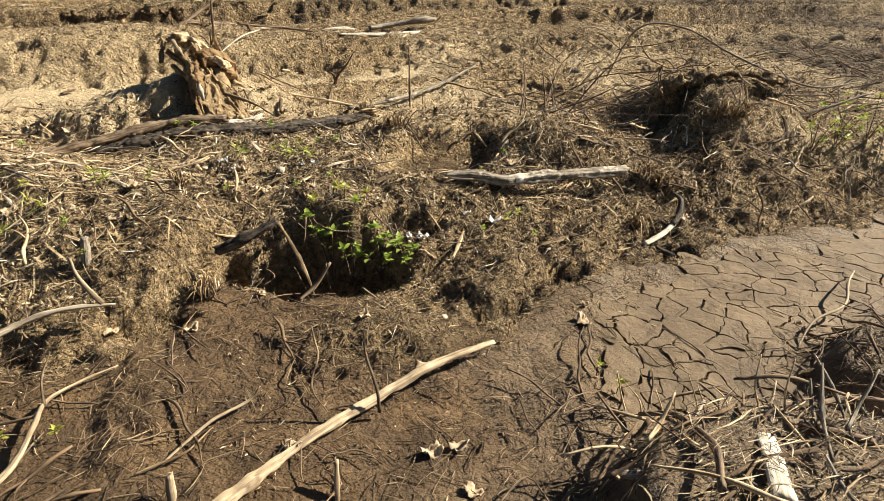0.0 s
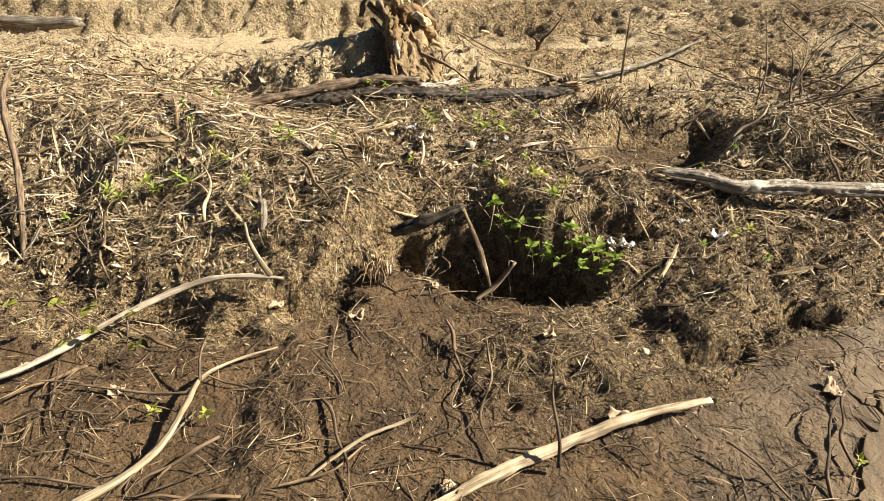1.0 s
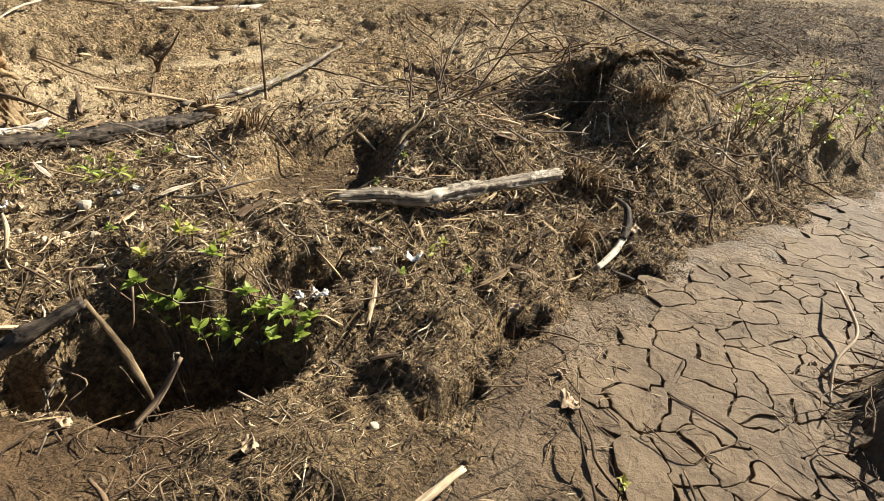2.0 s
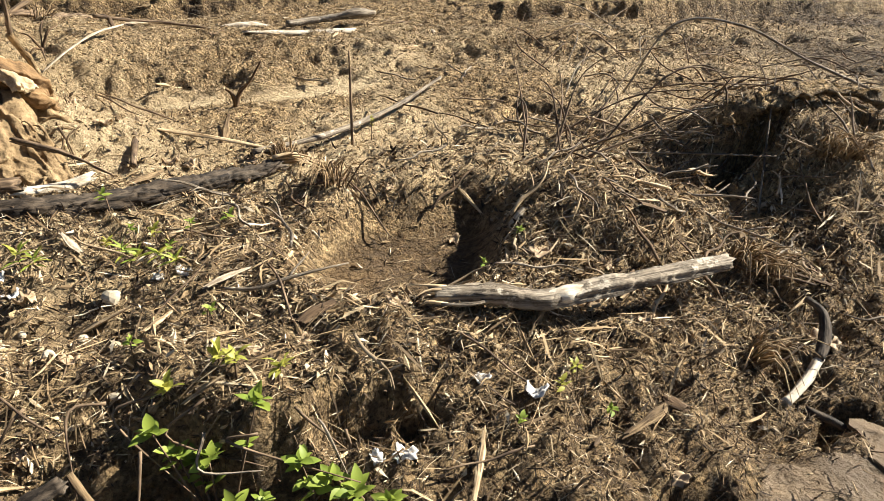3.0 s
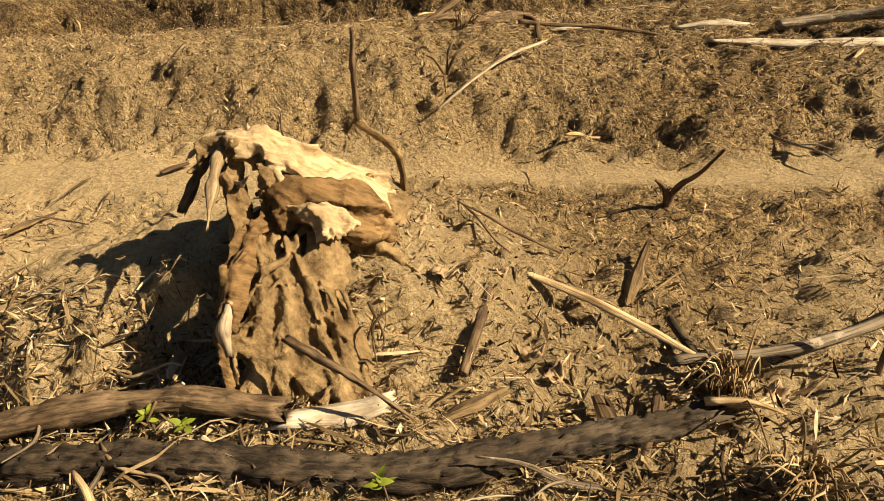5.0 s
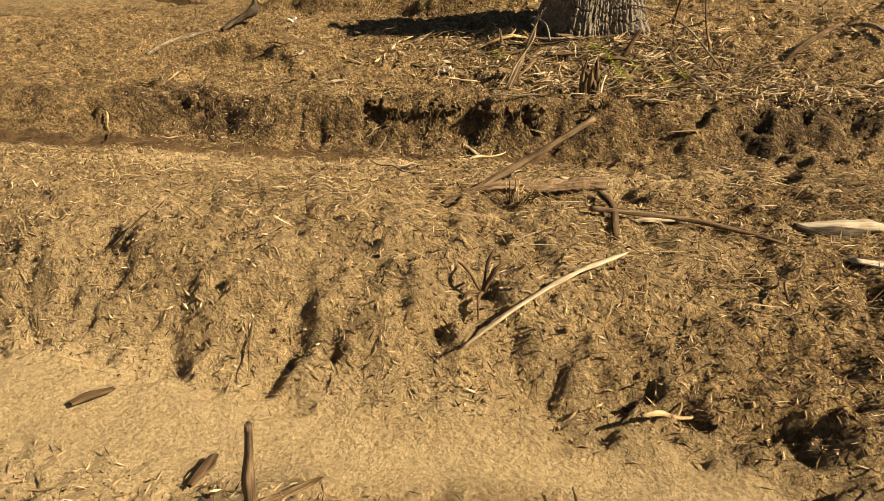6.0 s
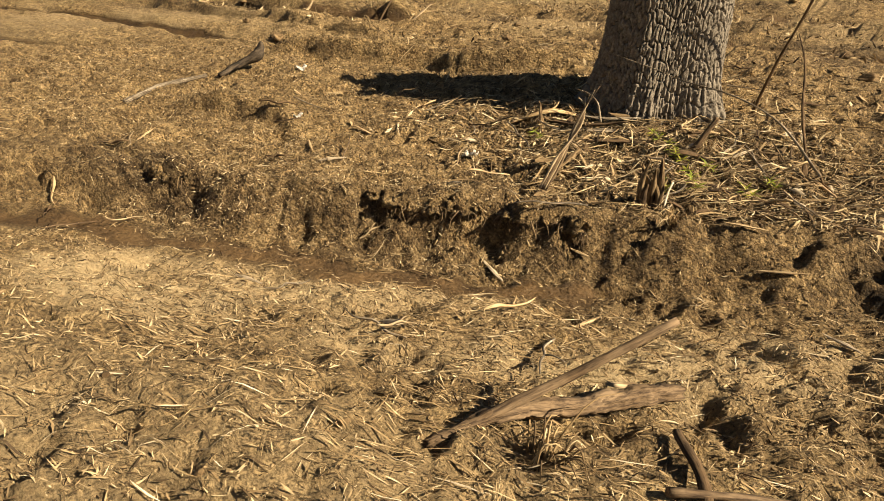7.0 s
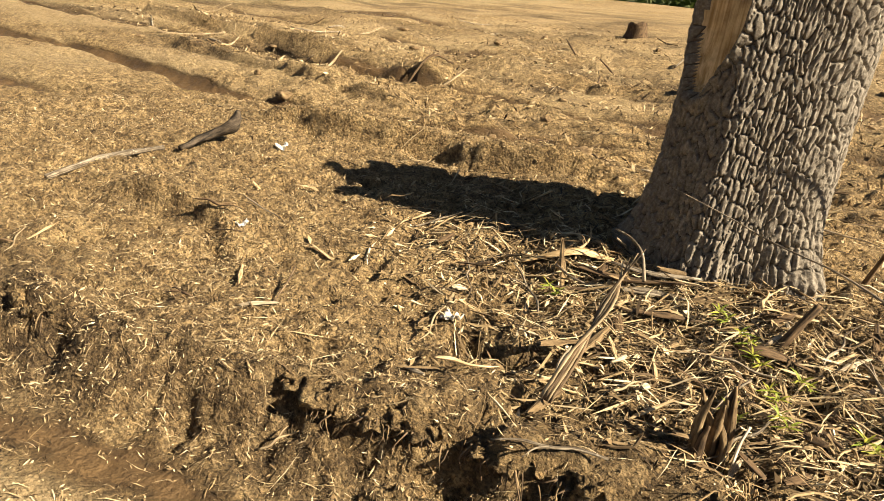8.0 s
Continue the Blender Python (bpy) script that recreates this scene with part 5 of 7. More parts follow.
stick("white_wood_chunk", on_ground((-1.2, 3.73, 0.02), (-1.12, 3.8, 0.025), (-1.06, 3.85, 0.02)), [0.022, 0.03, 0.02], WHITE_WOOD, "chunk of weathered white wood", "wood chunk", n=14, flat=0.6, splinter=0.05)

stick("long_stick", [(-0.62, 4.27, 0.24), (-0.35, 4.46, 0.245), (-0.05, 4.86, 0.25), (0.21, 5.3, 0.28)], [0.010, 0.011, 0.010, 0.007], GREY_WOOD, "long thin grey stick lying on the slope", "stick", n=36, sides=8, knobs=0.16)
stick("split_lath", [(-1.07, 4.37, 0.30), (-0.86, 4.36, 0.275), (-0.70, 4.33, 0.26), (-0.57, 4.3, 0.245)], [0.010, 0.014, 0.014, 0.008], SPLIT_WOOD, "dark split stick with a pale torn edge", "stick", n=24, flat=0.5, splinter=0.02)
stick("dark_stick", [(-1.07, 4.39, 0.32), (-1.02, 4.2, 0.31), (-0.97, 4.0, 0.29)], [0.010, 0.012, 0.009], TWIG_WOOD, "dark forked stick leaning on the mound", "stick", n=20)
stick("dark_stick", on_ground((-0.66, 4.43, 0.03), (-0.6, 4.36, 0.05), (-0.53, 4.27, 0.03)), [0.009, 0.011, 0.007], BLACK_WOOD, "short dark stick among litter", "stick", n=12)
stick("upright_twig", [(-0.24, 4.45, 0.18), (-0.245, 4.47, 0.38), (-0.25, 4.51, 0.58)], [0.007, 0.006, 0.003], TWIG_WOOD, "thin upright dead twig", "twig", "fallen twigs", n=16, sides=7)
fork = thing("root_stub", -0.8, 4.98, ground_z(-0.8, 4.98), "dark forked root stub sticking out of the soil", "root")
stick("root", [(-0.82, 4.97, ground_z(-0.82, 4.97) - 0.03), (-0.78, 4.96, 0.27), (-0.72, 4.945, 0.34), (-0.665, 4.926, 0.43)], [0.010, 0.009, 0.007, 0.004], BROWN_WOOD, "", "", parent=fork, n=26, knobs=0.45)
stick("root", [(-0.80, 4.97, ground_z(-0.8, 4.97) - 0.02), (-0.81, 4.95, ground_z(-0.8, 4.97) + 0.06), (-0.84, 4.94, ground_z(-0.8, 4.97) + 0.09)], [0.010, 0.008, 0.004], BROWN_WOOD, "", "", parent=fork, n=14, knobs=0.45)


# on and behind the second bank
stick("split_lath", [(-1.77, 5.24, 0.275), (-1.7, 5.41, 0.345), (-1.62, 5.59, 0.395), (-1.545, 5.77, 0.405)], [0.005, 0.008, 0.010, 0.008], BLEACHED, "pale split lath lying up the bank, dark lower end", "stick", n=30, flat=0.45, knobs=0.25, splinter=0.03)
stick("pole", [(-2.28, 5.82, 0.335), (-2.2, 5.93, 0.42), (-2.08, 6.1, 0.51), (-1.93, 6.31, 0.635)], [0.013, 0.013, 0.012, 0.010], TWIG_WOOD, "smooth grey-brown pole leaning over a fallen log", "stick", n=30, sides=10, knobs=0.1)
fallen = thing("fallen_log", -2.1, 6.15, ground_z(-2.1, 6.15), "rotten bark log half buried in the slope, pale end", "log")
stick("trunk", on_ground((-2.27, 5.8, 0.0), (-2.18, 5.98, 0.03), (-2.1, 6.18, 0.045), (-2.02, 6.36, 0.05), (-1.96, 6.5, 0.045)), [0.018, 0.026, 0.029, 0.03, 0.025], TWIG_WOOD, "", "", parent=fallen, n=90, sides=24, knobs=0.24, splinter=0.03, cracks=0.22)
stick("bare_patch", on_ground((-2.075, 6.33, 0.065), (-2.04, 6.4, 0.07), (-2.02, 6.46, 0.065)), [0.010, 0.014, 0.009], PEELED, "pale bare wood", "", parent=fallen, n=10, flat=0.5, splinter=0.02)
stick("brown_stick", on_ground((-1.78, 6.02, 0.03), (-1.62, 6.2, 0.03), (-1.45, 6.3, 0.03), (-1.2, 6.38, 0.03)), [0.010, 0.011, 0.010, 0.006], TWIG_WOOD, "long thin brown stick in straw", "stick", n=24, sides=8)
stick("brown_stick", on_ground((-1.86, 6.26, 0.03), (-1.74, 6.12, 0.03), (-1.66, 5.98, 0.02)), [0.014, 0.015, 0.010], BROWN_WOOD, "dark broken stick in straw", "stick", n=18)
half = thing("driftwood", -1.1, 6.7, ground_z(-1.1, 6.7), "hollow driftwood piece, white outside and black within", "driftwood")
stick("shell", on_ground((-1.23, 6.64, 0.02), (-1.12, 6.7, 0.045), (-1.0, 6.8, 0.04), (-0.88, 6.92, 0.03)), [0.014, 0.026, 0.027, 0.012], WHITE_WOOD, "", "", parent=half, n=40, sides=12, flat=0.7, knobs=0.45, splinter=0.02)
stick("charred_core", on_ground((-1.22, 6.61, 0.015), (-1.1, 6.66, 0.035), (-0.98, 6.75, 0.03)), [0.014, 0.027, 0.016], BLACK_WOOD, "charred black inner side", "", parent=half, n=16, sides=10, knobs=0.3)
stick("white_plank", on_ground((-0.98, 6.44, 0.02), (-0.8, 6.5, 0.035), (-0.6, 6.53, 0.035), (-0.3, 6.62, 0.03)), [0.02, 0.042, 0.05, 0.045], WHITE_WOOD, "wide white split board of driftwood", "board", n=34, sides=12, flat=0.35, knobs=0.22, splinter=0.05)
stick("brown_log", on_ground((-0.75, 6.75, 0.03), (-0.55, 6.85, 0.05), (-0.32, 6.86, 0.08), (-0.12, 6.93, 0.1)), [0.02, 0.028, 0.03, 0.02], GREY_WOOD, "knotty grey branch behind the white board", "branch", n=28, knobs=0.3)
knot = thing("root_stub", -2.52, 5.15, ground_z(-2.52, 5.15), "black root end curling out of the bank", "root")
stick("root", [(-2.5, 5.08, 0.36), (-2.51, 5.13, 0.455), (-2.53, 5.17, 0.49)], [0.014, 0.012, 0.005], BLACK_WOOD, "", "", parent=knot, n=12, knobs=0.3)
clod_root = thing("root_stub", -1.82, 5.42, ground_z(-1.82, 5.42), "dark root crown poking out of the bank", "root")
for tip in ((-1.76, 5.49, 0.45), (-1.92, 5.42, 0.42), (-1.83, 5.5, 0.47), (-1.88, 5.36, 0.3), (-1.79, 5.34, 0.3)):
    stick("root", [(-1.83, 5.42, 0.34), (0.5 * (tip[0] - 1.83), 0.5 * (tip[1] + 5.4), 0.5 * (tip[2] + 0.4)), tip], [0.006, 0.005, 0.002], BROWN_WOOD, "", "", parent=clod_root, n=10, sides=7, knobs=0.3)

# on the third bank and round the tree
def sod_edge(pts, seed, thick=0.04):
    """A lip of matted soil hanging over the washed-out bank."""
    lip = thing("sod_edge", *pts[1], "crumbling overhanging lip of matted soil and roots", "soil", "sod edges")
    v, f, g = tube(pts, [0.4 * thick] + [thick] * (len(pts) - 2) + [0.4 * thick], 60, 16, 0.55, seed, 0.6)
    v = cavity_noise(cavity_noise(v, 0.02, 0.06, seed), 0.01, 0.022, seed + 4)
    part("soil", mesh_of("soil", v - np.array(lip.location), f, EARTH), lip)
    rng = np.random.default_rng(seed)
    for k in range(26):
        a = np.array(pts[0]) + (np.array(pts[-1]) - np.array(pts[0])) * rng.random() + (rng.normal(0, 0.02), -0.03, 0.0)
        b = a + (rng.normal(0, 0.03), -rng.uniform(0.0, 0.04), -rng.uniform(0.03, 0.09))
        stick("rootlet", [a, (a + b) / 2 + rng.normal(0, 0.01, 3), b], [0.003, 0.0025, 0.001], (TWIG_WOOD, MUDDY_WOOD)[k % 2], "", "", parent=lip, n=7, sides=5)
    return lip


for k, (x0, x1, row) in enumerate(((-3.82, -3.55, 0), (-3.5, -3.22, 0), (-3.17, -2.96, 0), (-2.93, -2.76, 0), (-4.98, -4.7, 1))):
    lip = SPLITS[row][3]
    sod_edge([(x, float(line(x, *lip)) + 0.035 + 0.02 * (-1) ** i, float(height(x, line(x, *lip) + 0.12, False)) - 0.025 + 0.006 * (-1) ** i) for i, x in enumerate(np.linspace(x0, x1, 6))], 2000 + 40 * k, 0.032)
sod_edge([(1.3, 4.34, 0.36), (1.42, 4.4, 0.43), (1.58, 4.42, 0.47), (1.8, 4.46, 0.49), (2.02, 4.46, 0.46), (2.25, 4.5, 0.4)], 2300)


def snag(x, y, tall, label):
    """A splintered upright stub of wood."""
    z = ground_z(x, y)
    stub = thing("snag", x, y, z, label, "stump")
    rng = np.random.default_rng(int(1000 * abs(x)))
    for k in range(11):
        a, r = rng.random() * 6.28, 0.055 * rng.random() ** 0.5
        h = tall * rng.uniform(0.45, 1.0)
        bx, by = x + r * math.cos(a), y + r * math.sin(a)
        stick("splinter", [(bx, by, z - 0.06), (bx + rng.normal(0, 0.008), by + rng.normal(0, 0.008), z + h * 0.5), (bx + rng.normal(0, 0.02), by + rng.normal(0, 0.02), z + h)], [0.02, 0.015, 0.003], MUDDY_WOOD if k % 3 else BROWN_WOOD, "", "", parent=stub, n=12, sides=7, knobs=0.3)
    return stub


snag(-2.69, 7.83, 0.26, "splintered upright root stub on the bank edge")
stick("white_chip", [(-2.60, 7.8, 0.29), (-2.605, 7.83, 0.36), (-2.6, 7.86, 0.41)], [0.010, 0.014, 0.008], WHITE_WOOD, "upright white splinter of wood", "chip", n=8, sides=7, flat=0.4)
stalk = thing("dry_stalk", -3.15, 7.6, ground_z(-3.15, 7.6), "tall frayed dead stalk leaning over", "stalk")
for k in range(4):
    o = 0.012 * (k - 1.5)
    stick("strip", [(-3.15 + o, 7.58, 0.30), (-3.15 + 0.6 * o, 7.72 + o, 0.44), (-3.16 - o, 7.88, 0.58), (-3.165 + 1.6 * o, 8.0 + o, 0.70 + 0.02 * k)], [0.007, 0.007, 0.006, 0.002], TWIG_WOOD if k % 2 else PEELED, "", "", parent=stalk, n=18, sides=7, flat=0.5, knobs=0.3)
for k, (pts, radii, mat) in enumerate((
    (((-3.85, 8.24, 0.02), (-3.68, 8.4, 0.05), (-3.55, 8.52, 0.03)), [0.012, 0.04, 0.02], BARE_WOOD),
    (((-3.62, 8.35, 0.02), (-3.42, 8.4, 0.05), (-3.2, 8.52, 0.04)), [0.02, 0.035, 0.012], BROWN_WOOD),
    (((-3.45, 8.3, 0.03), (-3.3, 8.42, 0.05), (-3.12, 8.5, 0.02)), [0.014, 0.03, 0.012], GREY_WOOD),
    (((-3.5, 8.45, 0.06), (-3.34, 8.5, 0.08), (-3.16, 8.6, 0.05)), [0.012, 0.025, 0.01], GREY_WOOD),
    (((-3.3, 8.22, 0.02), (-3.15, 8.3, 0.04), (-2.98, 8.42, 0.02)), [0.014, 0.028, 0.012], BROWN_WOOD),
    (((-2.9, 8.3, 0.02), (-2.78, 8.36, 0.05), (-2.62, 8.45, 0.02)), [0.014, 0.03, 0.012], BROWN_WOOD),
)):
    stick("bark_slab", on_ground(*pts), radii, mat, "fallen curved slab of bark at the foot of the tree", "bark", "bark slabs", n=18, sides=10, flat=0.3, knobs=0.25, splinter=0.02)
stick("bare_twig", [(-3.52, 8.45, 0.62), (-3.44, 8.46, 0.6), (-3.36, 8.43, 0.56), (-3.3, 8.38, 0.47)], [0.003, 0.005, 0.007, 0.008], GREY_WOOD, "thin forked grey twig on bark slabs", "twig", "fallen twigs", n=16, sides=7)
stick("bare_twig", [(-3.44, 8.64, 0.825), (-3.12, 8.61, 0.775), (-2.93, 8.6, 0.735), (-2.63, 8.56, 0.705), (-2.36, 8.5, 0.62), (-2.1, 8.42, 0.42)], [0.002, 0.003, 0.0035, 0.004, 0.005, 0.006], GREY_WOOD, "long thin grey twig leaning across the trunk", "twig", "fallen twigs", n=30, sides=7)
stick("upright_shoot", [(-2.72, 9.2, 0.42), (-2.62, 9.12, 0.78), (-2.5, 9.08, 1.15), (-2.4, 9.0, 1.5)], [0.010, 0.009, 0.007, 0.004], BROWN_WOOD, "dark slanting shoot beside the tree", "shoot", n=24, sides=8)
stick("upright_shoot", [(-2.24, 8.72, 0.4), (-2.34, 8.82, 0.62), (-2.42, 8.95, 0.85), (-2.5, 9.0, 1.0)], [0.009, 0.008, 0.006, 0.003], BROWN_WOOD, "dark slanting shoot beside the tree", "shoot", n=24, sides=8)
stick("dark_root", on_ground((-2.76, 8.42, 0.0), (-2.72, 8.5, 0.1), (-2.69, 8.56, 0.17)), [0.02, 0.016, 0.012], BROWN_WOOD, "dark upright root end near the tree", "root", n=14)
stick("spike", on_ground((-1.85, 9.0, -0.02), (-1.76, 9.15, 0.08), (-1.66, 9.35, 0.2), (-1.62, 9.5, 0.24)), [0.02, 0.022, 0.018, 0.01], BROWN_WOOD, "dark slanting broken stick in the field", "stick", n=18)
stick("grey_stick", on_ground((-6.15, 6.8, 0.02), (-6.3, 7.15, 0.03), (-6.25, 7.5, 0.03)), [0.016, 0.02, 0.014], GREY_WOOD, "grey stick lying on the field edge", "stick", n=20)
stick("wet_wood", on_ground((-6.2, 7.58, 0.02), (-6.25, 7.8, 0.06), (-6.2, 7.95, 0.14), (-6.22, 8.0, 0.2)), [0.02, 0.035, 0.035, 0.01], BLACK_WOOD, "dark lump of rotten wood", "wood chunk", n=18, knobs=0.3)
stick("grey_log", on_ground((-4.6, 3.95, 0.05), (-4.2, 4.0, 0.05), (-3.85, 4.05, 0.06), (-3.62, 4.1, 0.09)), [0.05, 0.05, 0.045, 0.03], GREY_WOOD, "weathered grey log end on the flat", "log", n=30, sides=12, splinter=0.04)
stick("driftwood_root", on_ground((-2.2, 2.15, 0.02), (-2.4, 2.4, 0.1), (-2.62, 2.62, 0.16), (-2.78, 2.84, 0.12)), [0.010, 0.012, 0.012, 0.006], TWIG_WOOD, "curved dark driftwood root on the bank", "root", n=26, knobs=0.25)
stick("wood_peg", on_ground((-1.38, 2.44, -0.01), (-1.375, 2.45, 0.05), (-1.37, 2.46, 0.10)), [0.018, 0.02, 0.014], GREY_WOOD, "short upright grey wood peg in the bank", "stick", n=12)


# ---- cracked mud ----
def mud_plates():
    flat = thing("mud_crust", 1.2, 2.6, ground_z(1.2, 2.6), "pale dried mud crust cracked into plates", "mud", kind="structure")
    rng = np.random.default_rng(5)
    gap = 0.108
    seeds = np.array([(0.1 + gap * (i + 0.5 * (j % 2)) + rng.normal(0, 0.05), 1.85 + gap * 0.87 * j + rng.normal(0, 0.05)) for i in range(28) for j in range(24)])
    wet = wetness(seeds[:, 0], seeds[:, 1])
    keep = (crust(seeds[:, 0], seeds[:, 1]) > 0.6) & (dome(seeds[:, 0], seeds[:, 1], 0.9, 1.4, 0.85, 0.55, 0.1) < 0.05) & (dome(seeds[:, 0], seeds[:, 1], 1.75, 2.15, 0.6, 0.32, 0.2) < 0.1)
    origin = np.array(flat.location)
    for i in np.nonzero(keep)[0]:
        p = seeds[i]
        poly = [p + gap * 1.3 * np.array(c) for c in ((-1, -1), (1, -1), (1, 1), (-1, 1))]
        for j in np.nonzero(np.hypot(*(seeds - p).T) < gap * 2.4)[0]:
            if j == i:
                continue
            n = seeds[j] - p
            far = np.linalg.norm(n)
            n = n / far
            pair = lattice(np.array([min(i, j)]), np.array([max(i, j)]), 82)[0]
            reach = far / 2 - (0.0012 + 0.0064 * (pair - 0.34) if pair > 0.34 else -0.001)
            out = []
            for k in range(len(poly)):
                a, b = poly[k], poly[(k + 1) % len(poly)]
                da, db = (a - p) @ n - reach, (b - p) @ n - reach
                if da <= 0:
                    out.append(a)
                if da * db < 0:
                    out.append(a + (b - a) * da / (da - db))
            poly = out
            if len(poly) < 3:
                break
        if len(poly) < 3:
            continue
        rim = []
        for k in range(len(poly)):
            a, b = poly[k], poly[(k + 1) % len(poly)]
            for s in np.arange(0, 1, 1 / max(1, round(np.linalg.norm(b - a) / 0.016))):
                rim.append(a + (b - a) * s)
        rim = np.array(rim)
        rim = rim + 0.018 * np.stack([grain(rim[:, 0], rim[:, 1], 0.06, 83) + 0.5 * grain(rim[:, 0], rim[:, 1], 0.025, 87), grain(rim[:, 0], rim[:, 1], 0.06, 84) + 0.5 * grain(rim[:, 0], rim[:, 1], 0.025, 88)], -1)
        mid = rim.mean(0)
        rings = []
        for size, up in ((1.0, -0.012), (0.995, 0.0120), (0.94, 0.0128), (0.55, 0.0126)):
            q = mid + (rim - mid) * size
            on = crust(q[:, 0], q[:, 1])
            z = height(q[:, 0], q[:, 1], False) + up * np.where(up > 0, on, 1) - 0.006 * (1 - on) + 0.005 * grain(q[:, 0], q[:, 1], 0.09, 85) + 0.002 * grain(q[:, 0], q[:, 1], 0.03, 86)
            rings.append(np.column_stack([q, z]))
        n = len(rim)
        verts = np.vstack(rings + [[[*mid, height(*mid, False) + 0.012]]]) - origin
        faces = [[r * n + k, r * n + (k + 1) % n, (r + 1) * n + (k + 1) % n, (r + 1) * n + k] for r in range(3) for k in range(n)]
        faces += [[3 * n + k, 3 * n + (k + 1) % n, 4 * n] for k in range(n)]
        part("mud_plate", mesh_of("mud_plate", verts, faces, CRUST, False), flat)


mud_plates()


# ---- green plants ----
def leaf_mesh(name, long, wide, mat, fold=0.3, droop=0.25):
    rows, verts = 6, []
    for i in range(rows + 1):
        s = i / rows
        w = wide * 0.5 * math.sin(math.pi * min(1, s**0.8)) ** 0.8 if 0 < i < rows else 0.0006
        z = -droop * long * s * s
        for c in (-1, 0, 1):
            verts.append((c * w, long * s, z + abs(c) * w * fold))
    faces = []
    for i in range(rows):
        for c in range(2):
            a = 3 * i + c
            faces.append([a, a + 1, a + 4, a + 3])
    return mesh_of(name, verts, faces, mat)


LEAVES = [leaf_mesh("leaf", 0.042, 0.024, LEAF), leaf_mesh("leaf", 0.034, 0.020, LEAF, 0.2, 0.4), leaf_mesh("leaf", 0.026, 0.014, LEAF)]
YELLOW = [leaf_mesh("leaf", 0.038, 0.017, LEAF_YELLOW), leaf_mesh("leaf", 0.03, 0.014, LEAF_YELLOW, 0.2, 0.5)]
ROUND = [leaf_mesh("leaf", 0.036, 0.03, LEAF_YELLOW, 0.15, 0.3), leaf_mesh("leaf", 0.028, 0.024, LEAF_YELLOW, 0.15, 0.3)]
SLIM = [leaf_mesh("leaf", 0.05, 0.009, LEAF, 0.3, 0.3), leaf_mesh("leaf", 0.04, 0.008, LEAF_YELLOW, 0.3, 0.3)]


def whorl(plant, tip, leaves, n, seed, spread_deg=50, grow=1.0, holder=None):
    """Leaves round the end of a shoot."""
    rng = np.random.default_rng(seed)
    base = Vector(plant.location)
    for k in range(n):
        turn = 137.5 * k + rng.normal(0, 15)
        up = 70 - spread_deg * (1 - k / n) * 1.2 + rng.normal(0, 9)
        leaf = part("leaf", leaves[rng.integers(len(leaves))], holder or plant)
        off = Vector((rng.normal(0, 0.004), rng.normal(0, 0.004), -0.012 * (1 - k / n)))
        leaf.matrix_basis = Matrix.Translation(Vector(tip) - base + off) @ pose(0, 0, 0, up, rng.normal(0, 15), turn) @ Matrix.Scale(grow * rng.uniform(0.75, 1.15), 4)


def sprig(name, root, tips, leaves, label, seed, n=7, stem=TWIG_WOOD, r=0.003, grow=1.0, group="seedlings"):
    plant = thing(name, *root, label, "plant", group)
    for k, tip in enumerate(tips):
        mid = [(a + b) / 2 + (0.02 if i == 2 else 0.0) for i, (a, b) in enumerate(zip(root, tip))]
        stalk_part = stick("stem", [root, mid, tip], [r, r * 0.8, r * 0.4], stem, "", "", parent=plant, n=10, sides=5)
        whorl(plant, tip, leaves, n, seed + 31 * k, grow=grow, holder=stalk_part)
        if n > 5:
            whorl(plant, [m * 0.5 + t * 0.5 for m, t in zip(mid, tip)], leaves, 3, seed + 17 + 31 * k, 70, grow * 0.8, stalk_part)
    return plant


# a young bush growing out of the hollow
sprig("young_bush", (-0.5, 2.84, -0.2), [(-0.54, 2.87, 0.09), (-0.57, 2.85, 0.13), (-0.50, 2.83, 0.14), (-0.6, 2.83, 0.21), (-0.39, 2.82, 0.29)], LEAVES, "leafy green shoots growing out of the dark hollow", 11, 10, r=0.004, grow=1.0)
sprig("young_bush", (-0.28, 2.84, -0.12), [(-0.305, 2.74, 0.21), (-0.36, 2.72, 0.09), (-0.245, 2.7, 0.08)], LEAVES, "leafy green shoots growing out of the dark hollow", 12, 10, r=0.004, grow=1.0)
sprig("young_bush", (-0.17, 2.80, -0.05), [(-0.205, 2.72, 0.15), (-0.137, 2.7, 0.14), (-0.17, 2.67, 0.1), (-0.25, 2.74, 0.17)], LEAVES, "leafy green shoots growing out of the dark hollow", 13, 10, r=0.004, grow=1.0)
sprig("young_bush", (-0.42, 2.82, -0.15), [(-0.44, 2.74, 0.1), (-0.38, 2.73, 0.13), (-0.28, 2.74, 0.14)], LEAVES, "leafy green shoots growing out of the dark hollow", 14, 9, r=0.003, grow=0.85)
for k, (x, y, h) in enumerate(((-0.46, 2.97, 0.1), (-0.6, 2.95, 0.06), (-0.37, 2.96, 0.08), (-0.5, 3.0, 0.06))):
    z = ground_z(x, y)
    sprig("seedling", (x, y, z - 0.01), [(x + 0.01, y - 0.03, z + h)], YELLOW, "yellow-green seedling on the rim of the hollow", 20 + k, 8)
